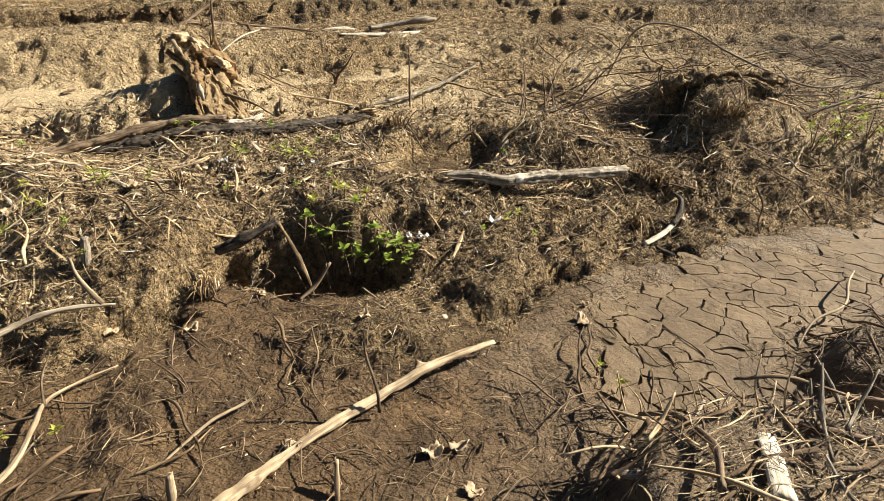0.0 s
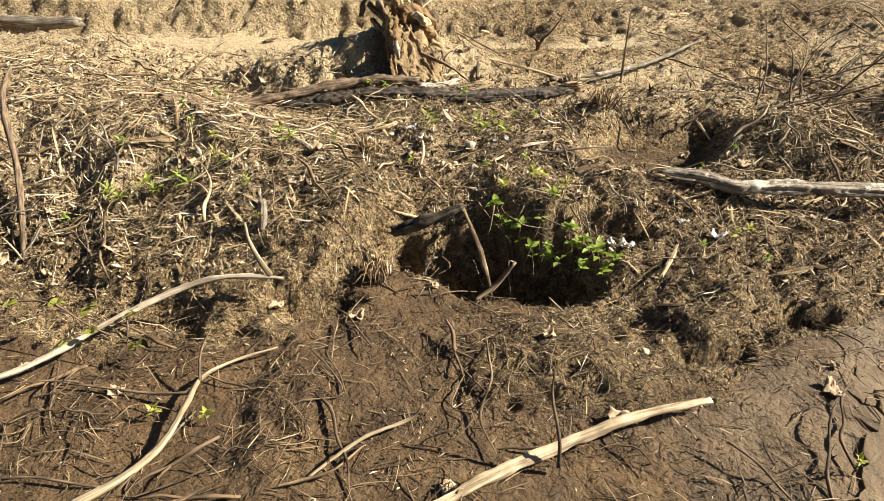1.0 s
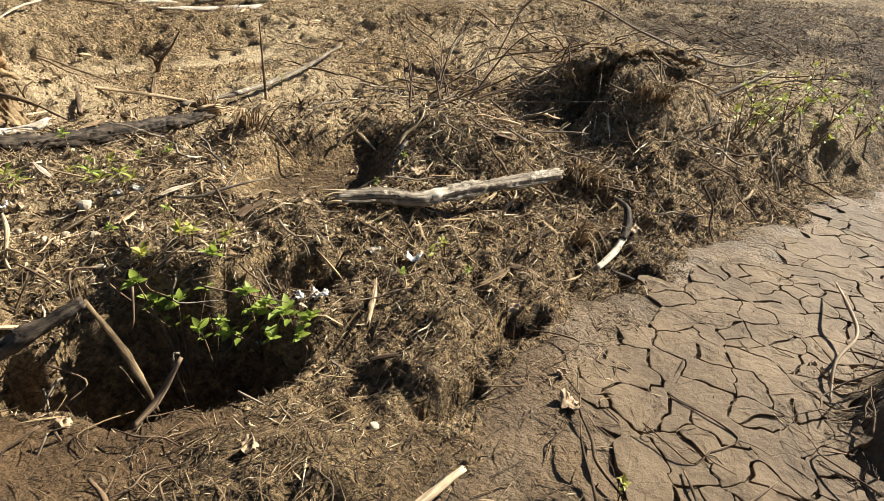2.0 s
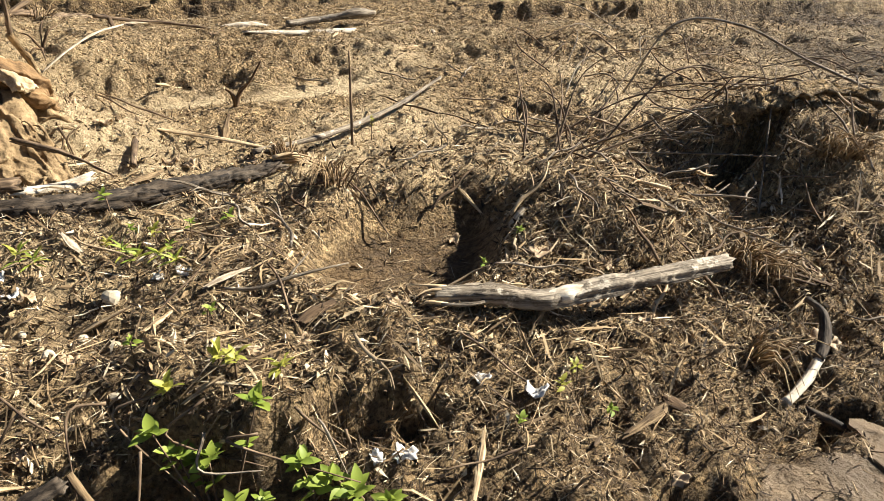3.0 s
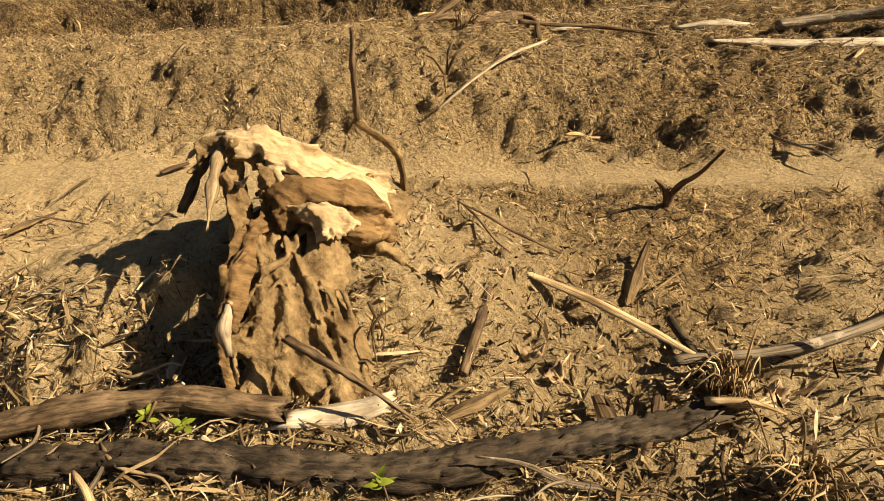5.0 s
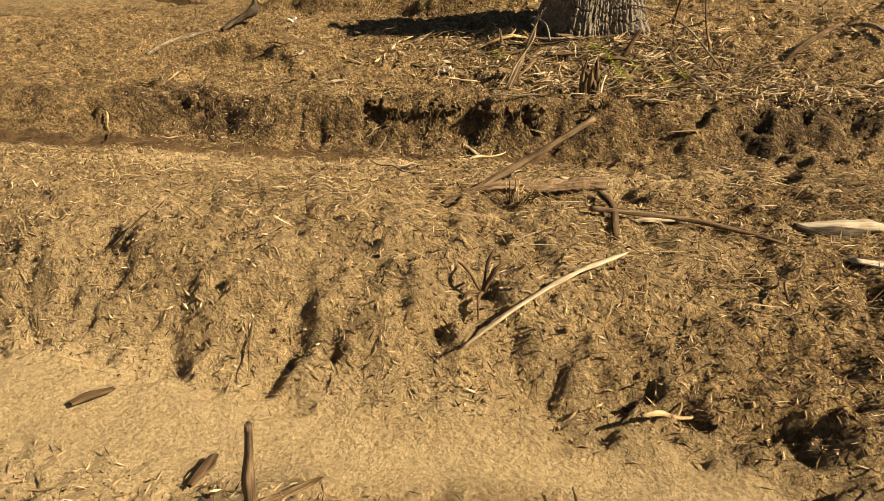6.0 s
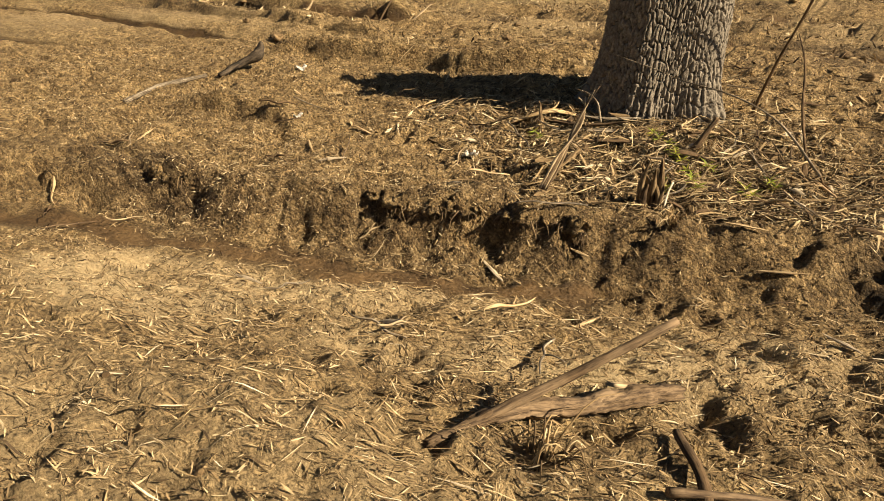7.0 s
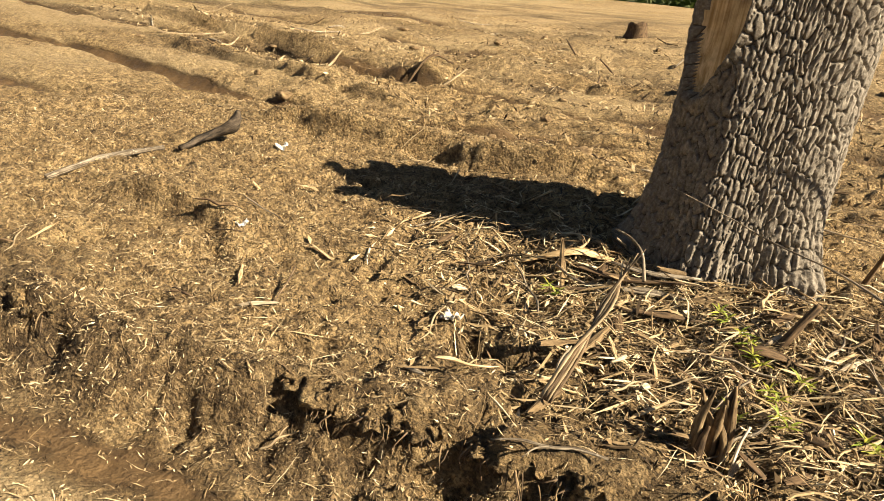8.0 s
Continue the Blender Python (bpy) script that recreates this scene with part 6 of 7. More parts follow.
# seedlings along the bank
for k, (x, y, h, kind) in enumerate((
    (-2.12, 2.31, 0.09, 0), (-2.06, 2.6, 0.10, 0), (-1.85, 2.76, 0.11, 0), (-1.84, 2.97, 0.12, 0), (-1.95, 2.86, 0.09, 0), (-1.32, 2.94, 0.08, 0), (-1.47, 2.54, 0.09, 0),
    (-1.72, 2.72, 0.08, 1), (-1.38, 2.44, 0.07, 1), (-0.86, 3.62, 0.07, 0), (-0.78, 3.55, 0.08, 1), (-0.74, 3.50, 0.06, 0), (-0.92, 3.58, 0.06, 1), (-0.70, 3.62, 0.07, 0), (-0.62, 3.70, 0.06, 0), (-0.95, 3.7, 0.07, 0),
    (-1.42, 3.60, 0.06, 0), (-1.36, 3.62, 0.07, 0), (-0.98, 2.98, 0.05, 1), (-0.7, 3.06, 0.05, 0), (-0.57, 3.2, 0.05, 0), (0.36, 3.1, 0.06, 1), (0.42, 3.0, 0.06, 0), (0.28, 3.02, 0.05, 1), (0.18, 2.92, 0.05, 0),
    (0.53, 2.06, 0.07, 1), (0.58, 1.98, 0.07, 1), (-1.28, 1.68, 0.05, 1), (-1.14, 1.7, 0.05, 1), (0.3, 3.66, 0.05, 0), (0.2, 3.6, 0.05, 0), (-0.16, 4.52, 0.1, 1),
)):
    z = ground_z(x, y)
    sprig("seedling", (x, y, z - 0.01), [(x + 0.01 * (k % 3 - 1), y, z + h)], (LEAVES[1:], YELLOW)[kind], "small green seedling among straw", 50 + k, 7, r=0.002, grow=0.66)
# weeds with slim leaves round the tree and in the strand line
for k, (x, y) in enumerate(((-2.98, 8.42), (-2.86, 8.36), (-2.78, 8.3), (-2.62, 8.34), (-2.66, 8.18), (-2.58, 8.06), (-2.36, 8.2), (-2.3, 8.36), (-3.58, 8.12), (-2.72, 8.02), (-1.78, 2.55), (-1.9, 2.5), (-1.66, 2.64), (-2.0, 2.42), (-1.5, 2.86), (-1.05, 3.36), (-0.83, 3.44), (-0.72, 3.4))):
    z = ground_z(x, y)
    sprig("weed", (x, y, z - 0.01), [(x, y - 0.01, z + 0.09), (x + 0.03, y + 0.01, z + 0.06)], SLIM, "slim-leaved yellow-green weed in the litter", 150 + k, 8, r=0.0015, grow=1.0, group="weeds")
# leafy shrub on the far side of the mud
for k, (x, y) in enumerate(((2.22, 4.05), (2.4, 4.12), (2.62, 4.18), (2.8, 4.1), (3.0, 4.22), (3.2, 4.2), (2.5, 4.3), (2.9, 4.35))):
    z = ground_z(x, y)
    sprig("shrub", (x, y, z - 0.02), [(x - 0.08, y - 0.04, z + 0.16), (x + 0.06, y - 0.06, z + 0.2), (x + 0.02, y + 0.05, z + 0.26), (x - 0.02, y - 0.12, z + 0.1), (x + 0.13, y, z + 0.12)], YELLOW + LEAVES[2:], "low yellow-green leafy shrub at the mud's edge", 250 + 7 * k, 8, r=0.003, grow=1.1, group="shrubs")
# a twig with round young leaves hanging in over the mud
over = thing("leafy_twig", -1.75, 1.85, ground_z(-1.75, 1.85), "thin twig with round yellow-green young leaves", "twig")
over_stem = stick("stem", [(-2.2, 1.7, 0.02), (-1.98, 1.82, 0.12), (-1.78, 1.86, 0.16), (-1.6, 1.84, 0.12), (-1.42, 1.86, 0.06)], [0.005, 0.004, 0.003, 0.0025, 0.0015], TWIG_WOOD, "", "", parent=over, n=24, sides=6)
for k, (x, y, z) in enumerate(((-1.98, 1.82, 0.13), (-1.9, 1.84, 0.15), (-1.96, 1.76, 0.1), (-1.74, 1.87, 0.17), (-1.66, 1.9, 0.15), (-1.6, 1.83, 0.12), (-1.68, 1.8, 0.08), (-1.55, 1.95, 0.12), (-1.48, 1.86, 0.08), (-2.05, 1.78, 0.12))):
    whorl(over, (x, y, z), ROUND, 3, 400 + k, 80, holder=over_stem)


# ---- sticks in the hollow ----
stick("grey_log_stub", [(-0.93, 2.6, 0.15), (-0.82, 2.62, 0.2), (-0.69, 2.67, 0.255)], [0.016, 0.021, 0.018], BLACK_WOOD, "dark grey end of a buried log over the hollow", "log", n=40, sides=16, knobs=0.3, cracks=0.15, splinter=0.01)
stick("broken_stick", [(-0.70, 2.71, 0.235), (-0.62, 2.65, 0.12), (-0.575, 2.60, 0.05), (-0.54, 2.56, -0.03)], [0.007, 0.010, 0.009, 0.004], MUDDY_WOOD, "broken mottled stick leaning into the hollow", "stick", n=20, flat=0.6, knobs=0.3)
stick("broken_stick", [(-0.47, 2.6, 0.11), (-0.53, 2.54, 0.03), (-0.585, 2.48, 0.0)], [0.006, 0.012, 0.008], TWIG_WOOD, "dark split stick at the mouth of the hollow", "stick", n=14, flat=0.6)
for k in range(26):
    rng = np.random.default_rng(600 + k)
    x, y = rng.uniform(-0.95, -0.08), rng.uniform(2.46, 2.98)
    top = ground_z(x, 3.0) + 0.02 if y > 2.75 else max(ground_z(x, y), 0) + 0.03
    stick("root_thread", [(x, y, top), (x + rng.normal(0, 0.05), y - rng.uniform(0, 0.06), top - rng.uniform(0, 0.08)), (x + rng.normal(0, 0.1), y - rng.uniform(0.02, 0.14), top - rng.uniform(0.05, 0.2))], [0.0035, 0.003, 0.0012], TWIG_WOOD if k % 3 else GREY_WOOD, "thin bare root hanging over the hollow", "root", "hanging roots", n=10, sides=5)


# ---- loose twigs, chips and stones ----
def rest(ob, x, y, turn, lift=0.0, tilt=0.0, roll=0.0):
    """A copy of ob lying on the ground."""
    e = 0.04
    c, s = math.cos(turn), math.sin(turn)
    rise = math.degrees(math.atan2(ground_z(x + e * c, y + e * s) - ground_z(x - e * c, y - e * s), 2 * e))
    rise = max(-35, min(35, rise))
    m = Matrix.Translation((x, y, ground_z(x, y) + lift)) @ pose(0, 0, 0, 0, 0, math.degrees(turn)) @ pose(0, 0, 0, roll, -rise - tilt, 0)
    return copy_thing(ob, m)


def strew(kinds, n, box, density, seed, lift, tilt=6.0):
    xy, rng = sown(n, box, density, seed)
    for x, y in xy:
        rest(kinds[rng.integers(len(kinds))], x, y, rng.random() * 6.283, lift, rng.normal(0, tilt), rng.uniform(-20, 20))


def loose_twig(long, r, mat, seed, label, bend=0.05, name="twig"):
    rng = np.random.default_rng(seed)
    pts = [(long * (s - 0.5), rng.normal(0, bend) * long, 0.012 + abs(rng.normal(0, 0.03)) * long) for s in (0, 0.25, 0.5, 0.75, 1)]
    v, f, g = tube(pts, [r * 0.7, r, r * 0.9, r * 0.7, r * 0.3], 14, 6, 0.2, seed)
    if rng.random() < 0.6:
        a = pts[2]
        v, f, g = joined([(v, f, g), tube([a, (a[0] + 0.12 * long, a[1] + 0.1 * long, a[2] + 0.05 * long), (a[0] + 0.22 * long, a[1] + 0.22 * long, a[2] + 0.04 * long)], [r * 0.6, r * 0.5, r * 0.2], 7, 5, 0.2, seed + 1)])
    ob = part(name, mesh_of(name, v, f, mat, True, g))
    return tagged(ob, label, name.split("_")[-1], "fallen " + name.split("_")[-1] + "s")


def wood_chip(long, wide, thick, mat, seed, label, name="wood_chip"):
    v, f, g = tube([(-long / 2, 0, thick), (-long * 0.1, wide * 0.1, thick * 1.2), (long / 2, 0, thick)], [wide * 0.3, wide * 0.5, wide * 0.25], 8, 7, 0.3, seed, thick / wide * 2, long * 0.15)
    return tagged(part(name, mesh_of(name, v, f, mat, False, g)), label, "wood chip", "wood chips")


TWIGS_DARK = [loose_twig(l, r, m, 700 + k, "dark bent twig lying in the litter") for k, (l, r, m) in enumerate(((0.3, 0.004, TWIG_WOOD), (0.22, 0.0035, TWIG_WOOD), (0.36, 0.005, BROWN_WOOD), (0.18, 0.003, TWIG_WOOD), (0.26, 0.006, BROWN_WOOD)))]
TWIGS_PALE = [loose_twig(l, r, m, 720 + k, "thin pale weathered stick lying in the litter", name="dead_stick") for k, (l, r, m) in enumerate(((0.28, 0.0045, GREY_WOOD), (0.2, 0.004, PEELED), (0.34, 0.006, GREY_WOOD), (0.16, 0.005, PEELED), (0.24, 0.007, SPLIT_WOOD)))]
TWIGS_CURLED = [loose_twig(l, r, m, 780 + k, "thin curled root lying on the wet mud", 0.17, "curled_root") for k, (l, r, m) in enumerate(((0.22, 0.0024, TWIG_WOOD), (0.17, 0.002, MUDDY_WOOD), (0.28, 0.0026, TWIG_WOOD), (0.14, 0.002, BROWN_WOOD), (0.24, 0.0023, MUDDY_WOOD)))]
CHIPS = [wood_chip(l, w, t, m, 740 + k, "pale broken chip of wood") for k, (l, w, t, m) in enumerate(((0.09, 0.025, 0.006, SPLIT_WOOD), (0.13, 0.022, 0.007, BLEACHED), (0.07, 0.03, 0.008, BLEACHED), (0.16, 0.02, 0.006, SPLIT_WOOD)))]
BARK_CHIPS = [wood_chip(l, w, t, m, 760 + k, "brown strip of bark in the litter", "bark_chip") for k, (l, w, t, m) in enumerate(((0.14, 0.03, 0.006, BROWN_WOOD), (0.1, 0.035, 0.007, BROWN_WOOD), (0.2, 0.03, 0.007, MUDDY_WOOD)))]

strew(TWIGS_DARK, 26, (-1.9, 1.3, 1.0, 2.6), lambda x, y: wetness(x, y) * 0.9, 801, 0.0)
strew(TWIGS_CURLED, 90, (-2.1, 1.1, 0.9, 2.6), lambda x, y: wetness(x, y) * np.clip(0.35 + 0.6 * grain(x, y, 0.3, 58) + dome(x, y, -0.3, 2.2, 0.6, 0.4), 0.05, 1), 814, 0.0)
strew(TWIGS_CURLED, 30, (1.2, 1.9, 2.3, 2.5), lambda x, y: dome(x, y, 1.7, 2.15, 0.6, 0.35, 0.2), 815, 0.02, 14)
strew(TWIGS_DARK, 26, (1.2, 1.9, 2.3, 2.5), lambda x, y: dome(x, y, 1.7, 2.15, 0.6, 0.35, 0.2), 816, 0.02, 16)
strew(TWIGS_DARK, 60, (-3.0, 2.2, 2.8, 5.0), dry_land, 802, 0.012)
strew(TWIGS_PALE, 60, (-3.0, 2.2, 2.6, 4.8), lambda x, y: dry_land(x, y) * strand(x, y), 803, 0.02)
strew(TWIGS_PALE, 34, (-5.5, 5.3, 0.5, 8.6), dry_land, 804, 0.012)
strew(TWIGS_DARK, 30, (-6.5, 5.6, 1.5, 10.0), dry_land, 805, 0.012)
strew(TWIGS_PALE, 45, (-4.6, 7.2, -0.2, 9.6), tree_foot, 806, 0.04, 12)
strew(CHIPS, 34, (-2.8, 2.4, 0.9, 4.2), lambda x, y: dry_land(x, y) * strand(x, y), 807, 0.015)
strew(CHIPS, 50, (-4.2, 7.3, -0.4, 9.2), tree_foot, 808, 0.03, 12)
strew(CHIPS, 22, (-5.5, 5.6, 1.0, 8.0), dry_land, 809, 0.01)
strew(BARK_CHIPS, 50, (-4.6, 7.4, -0.6, 9.4), tree_foot, 810, 0.035, 10)
strew(BARK_CHIPS, 24, (-2.6, 2.6, 2.2, 4.6), dry_land, 811, 0.012)
strew(TWIGS_DARK, 50, (0.1, 3.3, 2.6, 5.4), lambda x, y: dry_land(x, y), 812, 0.03, 14)
strew(TWIGS_PALE, 40, (0.2, 3.4, 2.2, 4.8), lambda x, y: dry_land(x, y), 813, 0.03, 14)
for made in TWIGS_DARK + TWIGS_PALE + TWIGS_CURLED + CHIPS + BARK_CHIPS:
    # the patterns themselves lie in the field beside the ruts
    k = COUNT[0] = COUNT[0] + 1
    x, y = -4.2 + 0.43 * (k % 7), 9.6 + 0.31 * (k % 5)
    made.location = (x, y, ground_z(x, y))


def pale_lump(name, x, y, size, seed, label, category, mat=None, group="", flat=0.7, sink=0.3):
    rng = np.random.default_rng(seed)
    bm = bmesh.new()
    bmesh.ops.create_icosphere(bm, subdivisions=2 if mat is None else 3, radius=1.0)
    squeeze = rng.uniform(0.65, 1.2, 3) * (1, 1, flat)
    cuts = [(Vector(rng.normal(0, 1, 3)).normalized(), rng.uniform(0.6, 0.9)) for _ in range(6)]
    for v in bm.verts:
        for n, d in cuts:
            over = v.co.dot(n) - d
            if over > 0:
                v.co -= n * over * 0.9
        dent = 1 + (0.12 if mat is None else 0.4) * noise.noise(v.co * 2.2 + Vector((seed, 0, 0))) + (0.07 if mat is None else 0.3) * noise.noise(v.co * 5 + Vector((0, seed, 0)))
        v.co = Vector((v.co.x * squeeze[0], v.co.y * squeeze[1], v.co.z * squeeze[2])) * size * dent
    me = bpy.data.meshes.new(name)
    bm.to_mesh(me)
    bm.free()
    me.materials.append(mat or PALE_STONE)
    me.polygons.foreach_set("use_smooth", np.full(len(me.polygons), mat is not None))
    ob = tagged(part(name, me), label, category, group)
    ob.matrix_basis = pose(x, y, ground_z(x, y) + size * flat * (1 - sink), 0, rng.uniform(-20, 20), rng.uniform(0, 360))
    return ob


pale_lump("stone", -0.82, 3.29, 0.026, 1, "white rounded stone in the bank's soil", "stone", group="pale stones", flat=0.9)
pale_lump("stone", -0.88, 3.06, 0.02, 2, "small cream stone in the soil", "stone", group="pale stones")
for k, (x, y, s) in enumerate(((-0.98, 3.16, 0.012), (-0.93, 3.14, 0.013), (-1.0, 3.1, 0.011), (-0.86, 3.18, 0.012), (-0.6, 3.1, 0.012), (-0.72, 2.98, 0.014), (-0.15, 3.42, 0.013), (-0.3, 3.3, 0.012), (-1.2, 3.3, 0.02), (-1.36, 3.08, 0.025), (-1.3, 3.02, 0.022), (0.0, 2.38, 0.014))):
    pale_lump("stone", x, y, s, 10 + k, "small cream stone in the soil", "stone", group="pale stones")


def crumpled(name, x, y, size, seed, label, mat):
    """A curled dead leaf or scrap."""
    rng = np.random.default_rng(seed)
    n = 9
    u, v = np.meshgrid(np.linspace(-1, 1, n), np.linspace(-1, 1, n), indexing="ij")
    r = np.hypot(u, v)
    s = np.where(r > 0, np.maximum(abs(u), abs(v)) / np.maximum(r, 1e-6), 1) * (1 + 0.25 * grain(np.arctan2(v, u) * 3, 0 * u, 1.0, seed))
    z = size * (0.35 * grain(u * 2 + seed, v * 2, 1.0, seed) + 0.22 * grain(u * 5, v * 5 + seed, 1.0, seed + 1) + 0.4 * u * u)
    verts = np.stack([u * s * size, v * s * size * 0.75, z + size * 0.25], -1).reshape(-1, 3)
    i, j = np.meshgrid(np.arange(n - 1), np.arange(n - 1), indexing="ij")
    a = i * n + j
    ob = tagged(part(name, mesh_of(name, verts, np.stack([a, a + n, a + n + 1, a + 1], -1).reshape(-1, 4), mat)), label, "dead leaf", "dead leaves")
    thick = ob.modifiers.new("thick", "SOLIDIFY")
    thick.thickness = 0.0015
    ob.matrix_basis = pose(x, y, ground_z(x, y) + 0.004, rng.uniform(-15, 15), rng.uniform(-15, 15), rng.uniform(0, 360))
    return ob


WHITE_SCRAP = scatter("white_scrap", (0, (0.55, 0.52, 0.47)), (1, (0.74, 0.71, 0.66)), rough=0.6)
for k, (x, y, s) in enumerate(((-0.1, 2.83, 0.05), (-0.16, 2.82, 0.03), (-0.68, 3.43, 0.04), (-0.74, 3.4, 0.035), (0.1, 3.05, 0.04), (0.23, 3.02, 0.045), (-1.12, 3.35, 0.05), (-1.06, 3.3, 0.035), (-1.45, 3.68, 0.04), (-3.69, 7.65, 0.08), (-4.88, 7.36, 0.05), (-5.87, 8.12, 0.07), (-0.28, 2.84, 0.03))):
    crumpled("white_scrap", x, y, s * 0.6, 300 + k, "crumpled white scrap of birch bark", WHITE_SCRAP)
xy, rng_leaf = sown(90, (-2.6, 1.5, 2.2, 4.4), lambda x, y: 0.3 + 0.7 * dry_land(x, y), 820)
for k, (x, y) in enumerate(xy):
    crumpled("dead_leaf", x, y, 0.018 + 0.018 * rng_leaf.random(), 320 + k, "curled brown dead leaf", DEAD_LEAF)


# ---- heap of debris by the mud ----
stick("white_lath", [(0.91, 1.72, 0.15), (0.865, 1.6, 0.2), (0.82, 1.47, 0.24), (0.775, 1.33, 0.27)], [0.02, 0.026, 0.028, 0.027], WHITE_WOOD, "flat white split lath lying on a heap of debris", "lath", n=24, sides=10, flat=0.35, knobs=0.1, splinter=0.02)
stick("grey_log_stub", [(0.441, 1.491, 0.16), (0.588, 1.461, 0.19), (0.75, 1.42, 0.22)], [0.011, 0.013, 0.012], GREY_WOOD, "short grey log end on a heap of debris", "log", n=20, splinter=0.015)
stick("dark_branch", [(0.925, 1.707, 0.19), (1.04, 1.71, 0.21), (1.17, 1.747, 0.21), (1.286, 1.75, 0.2), (1.5, 1.8, 0.16)], [0.008, 0.009, 0.009, 0.008, 0.005], TWIG_WOOD, "dark knotty branch on a heap of debris", "branch", n=30, knobs=0.25)
stick("grey_branch", [(0.607, 1.817, 0.06), (0.647, 1.681, 0.19), (0.666, 1.585, 0.23), (0.678, 1.488, 0.26), (0.629, 1.338, 0.29)], [0.006, 0.008, 0.010, 0.012, 0.011], TWIG_WOOD, "grey forked branch on a heap of debris", "branch", n=30)
stick("brown_branch", [(0.97, 1.635, 0.21), (1.083, 1.598, 0.21), (1.192, 1.56, 0.2), (1.4, 1.5, 0.14)], [0.012, 0.013, 0.012, 0.008], TWIG_WOOD, "long brown branch on a heap of debris", "branch", n=24)
for k in range(9):
    rng = np.random.default_rng(1180 + k)
    x, y = 0.6 + 0.045 * k, 1.86 - 0.02 * k + rng.normal(0, 0.03)
    z = ground_z(x, y)
    stick("straw_stalk", [(x, y, z - 0.01), (x - 0.02 + rng.normal(0, 0.01), y + 0.01, z + 0.07), (x - 0.05 + rng.normal(0, 0.02), y + 0.03, z + rng.uniform(0.1, 0.18))], [0.0035, 0.003, 0.0015], SPLIT_WOOD, "thin pale straw stalk standing out of a heap of debris", "stalk", "straw stalks", n=8, sides=5)
# sticks on the wet mud
stick("forked_stick", on_ground((-0.8, 1.62, 0.01), (-0.756, 1.704, 0.02), (-0.699, 1.776, 0.03), (-0.613, 1.855, 0.035), (-0.58, 1.88, 0.075)), [0.004, 0.005, 0.0055, 0.005, 0.003], PEELED, "thin pale brown stick lying on wet mud", "stick", n=24, sides=7, knobs=0.2)
stick("curled_root", on_ground((-0.49, 2.25, 0.03), (-0.455, 2.14, 0.04), (-0.427, 2.044, 0.05), (-0.43, 1.93, 0.03), (-0.36, 1.83, 0.025)), [0.003, 0.004, 0.0045, 0.004, 0.002], MUDDY_WOOD, "thin curled root lying on the wet mud", "root", "fallen roots", n=24, sides=6, knobs=0.2)
stick("curled_root", on_ground((-0.854, 1.564, 0.01), (-0.8, 1.6, 0.02), (-0.746, 1.66, 0.02), (-0.7, 1.76, 0.015)), [0.003, 0.004, 0.004, 0.002], MUDDY_WOOD, "thin curled root lying on the wet mud", "root", "fallen roots", n=20, sides=6, knobs=0.2)
stick("wood_peg", on_ground((-0.727, 1.488, -0.02), (-0.728, 1.505, 0.04), (-0.73, 1.52, 0.09)), [0.010, 0.012, 0.009], PEELED, "short upright broken wood peg in wet mud", "stick", n=12, splinter=0.012)
stick("wood_peg", on_ground((-0.285, 1.514, -0.02), (-0.29, 1.55, 0.04), (-0.294, 1.585, 0.09)), [0.009, 0.012, 0.008], PEELED, "short upright broken wood peg in wet mud", "stick", n=12, flat=0.6, splinter=0.012)
for k in range(46):
    rng = np.random.default_rng(1200 + k)
    x, y, turn, long = rng.uniform(0.42, 1.6), rng.uniform(1.25, 1.88), rng.random() * 6.28, rng.uniform(0.1, 0.34)
    dx, dy = math.cos(turn) * long / 2, math.sin(turn) * long / 2
    z = ground_z(x, y) + rng.uniform(0.01, 0.08)
    stick("heap_stick", [(x - dx, y - dy, z + rng.normal(0, 0.02)), (x + rng.normal(0, 0.01), y + rng.normal(0, 0.01), z + 0.01), (x + dx, y + dy, z + rng.uniform(-0.02, 0.08))], [rng.uniform(0.003, 0.008), rng.uniform(0.004, 0.009), 0.003], (TWIG_WOOD, GREY_WOOD, BROWN_WOOD, SPLIT_WOOD)[k % 4], "broken stick in a heap of debris", "stick", "heap of debris", n=10, sides=6, knobs=0.25)
litter("heap_litter", 1500, (0.3, 1.1, 1.9, 2.0), lambda x, y: dome(x, y, 0.95, 1.45, 0.8, 0.5, 0.1), (0.03, 0.16), (0.002, 0.006), STRAW_DARK, 509, "straw and splinters heaped with broken sticks", "litter", lift=0.08)
stick("curved_twig", on_ground((1.34, 2.28, 0.02), (1.45, 2.4, 0.06), (1.62, 2.5, 0.08), (1.72, 2.66, 0.1), (1.86, 2.84, 0.06)), [0.004, 0.006, 0.006, 0.006, 0.003], PEELED, "thin curved pale twig standing over the mud", "twig", "fallen twigs", n=24, sides=7)

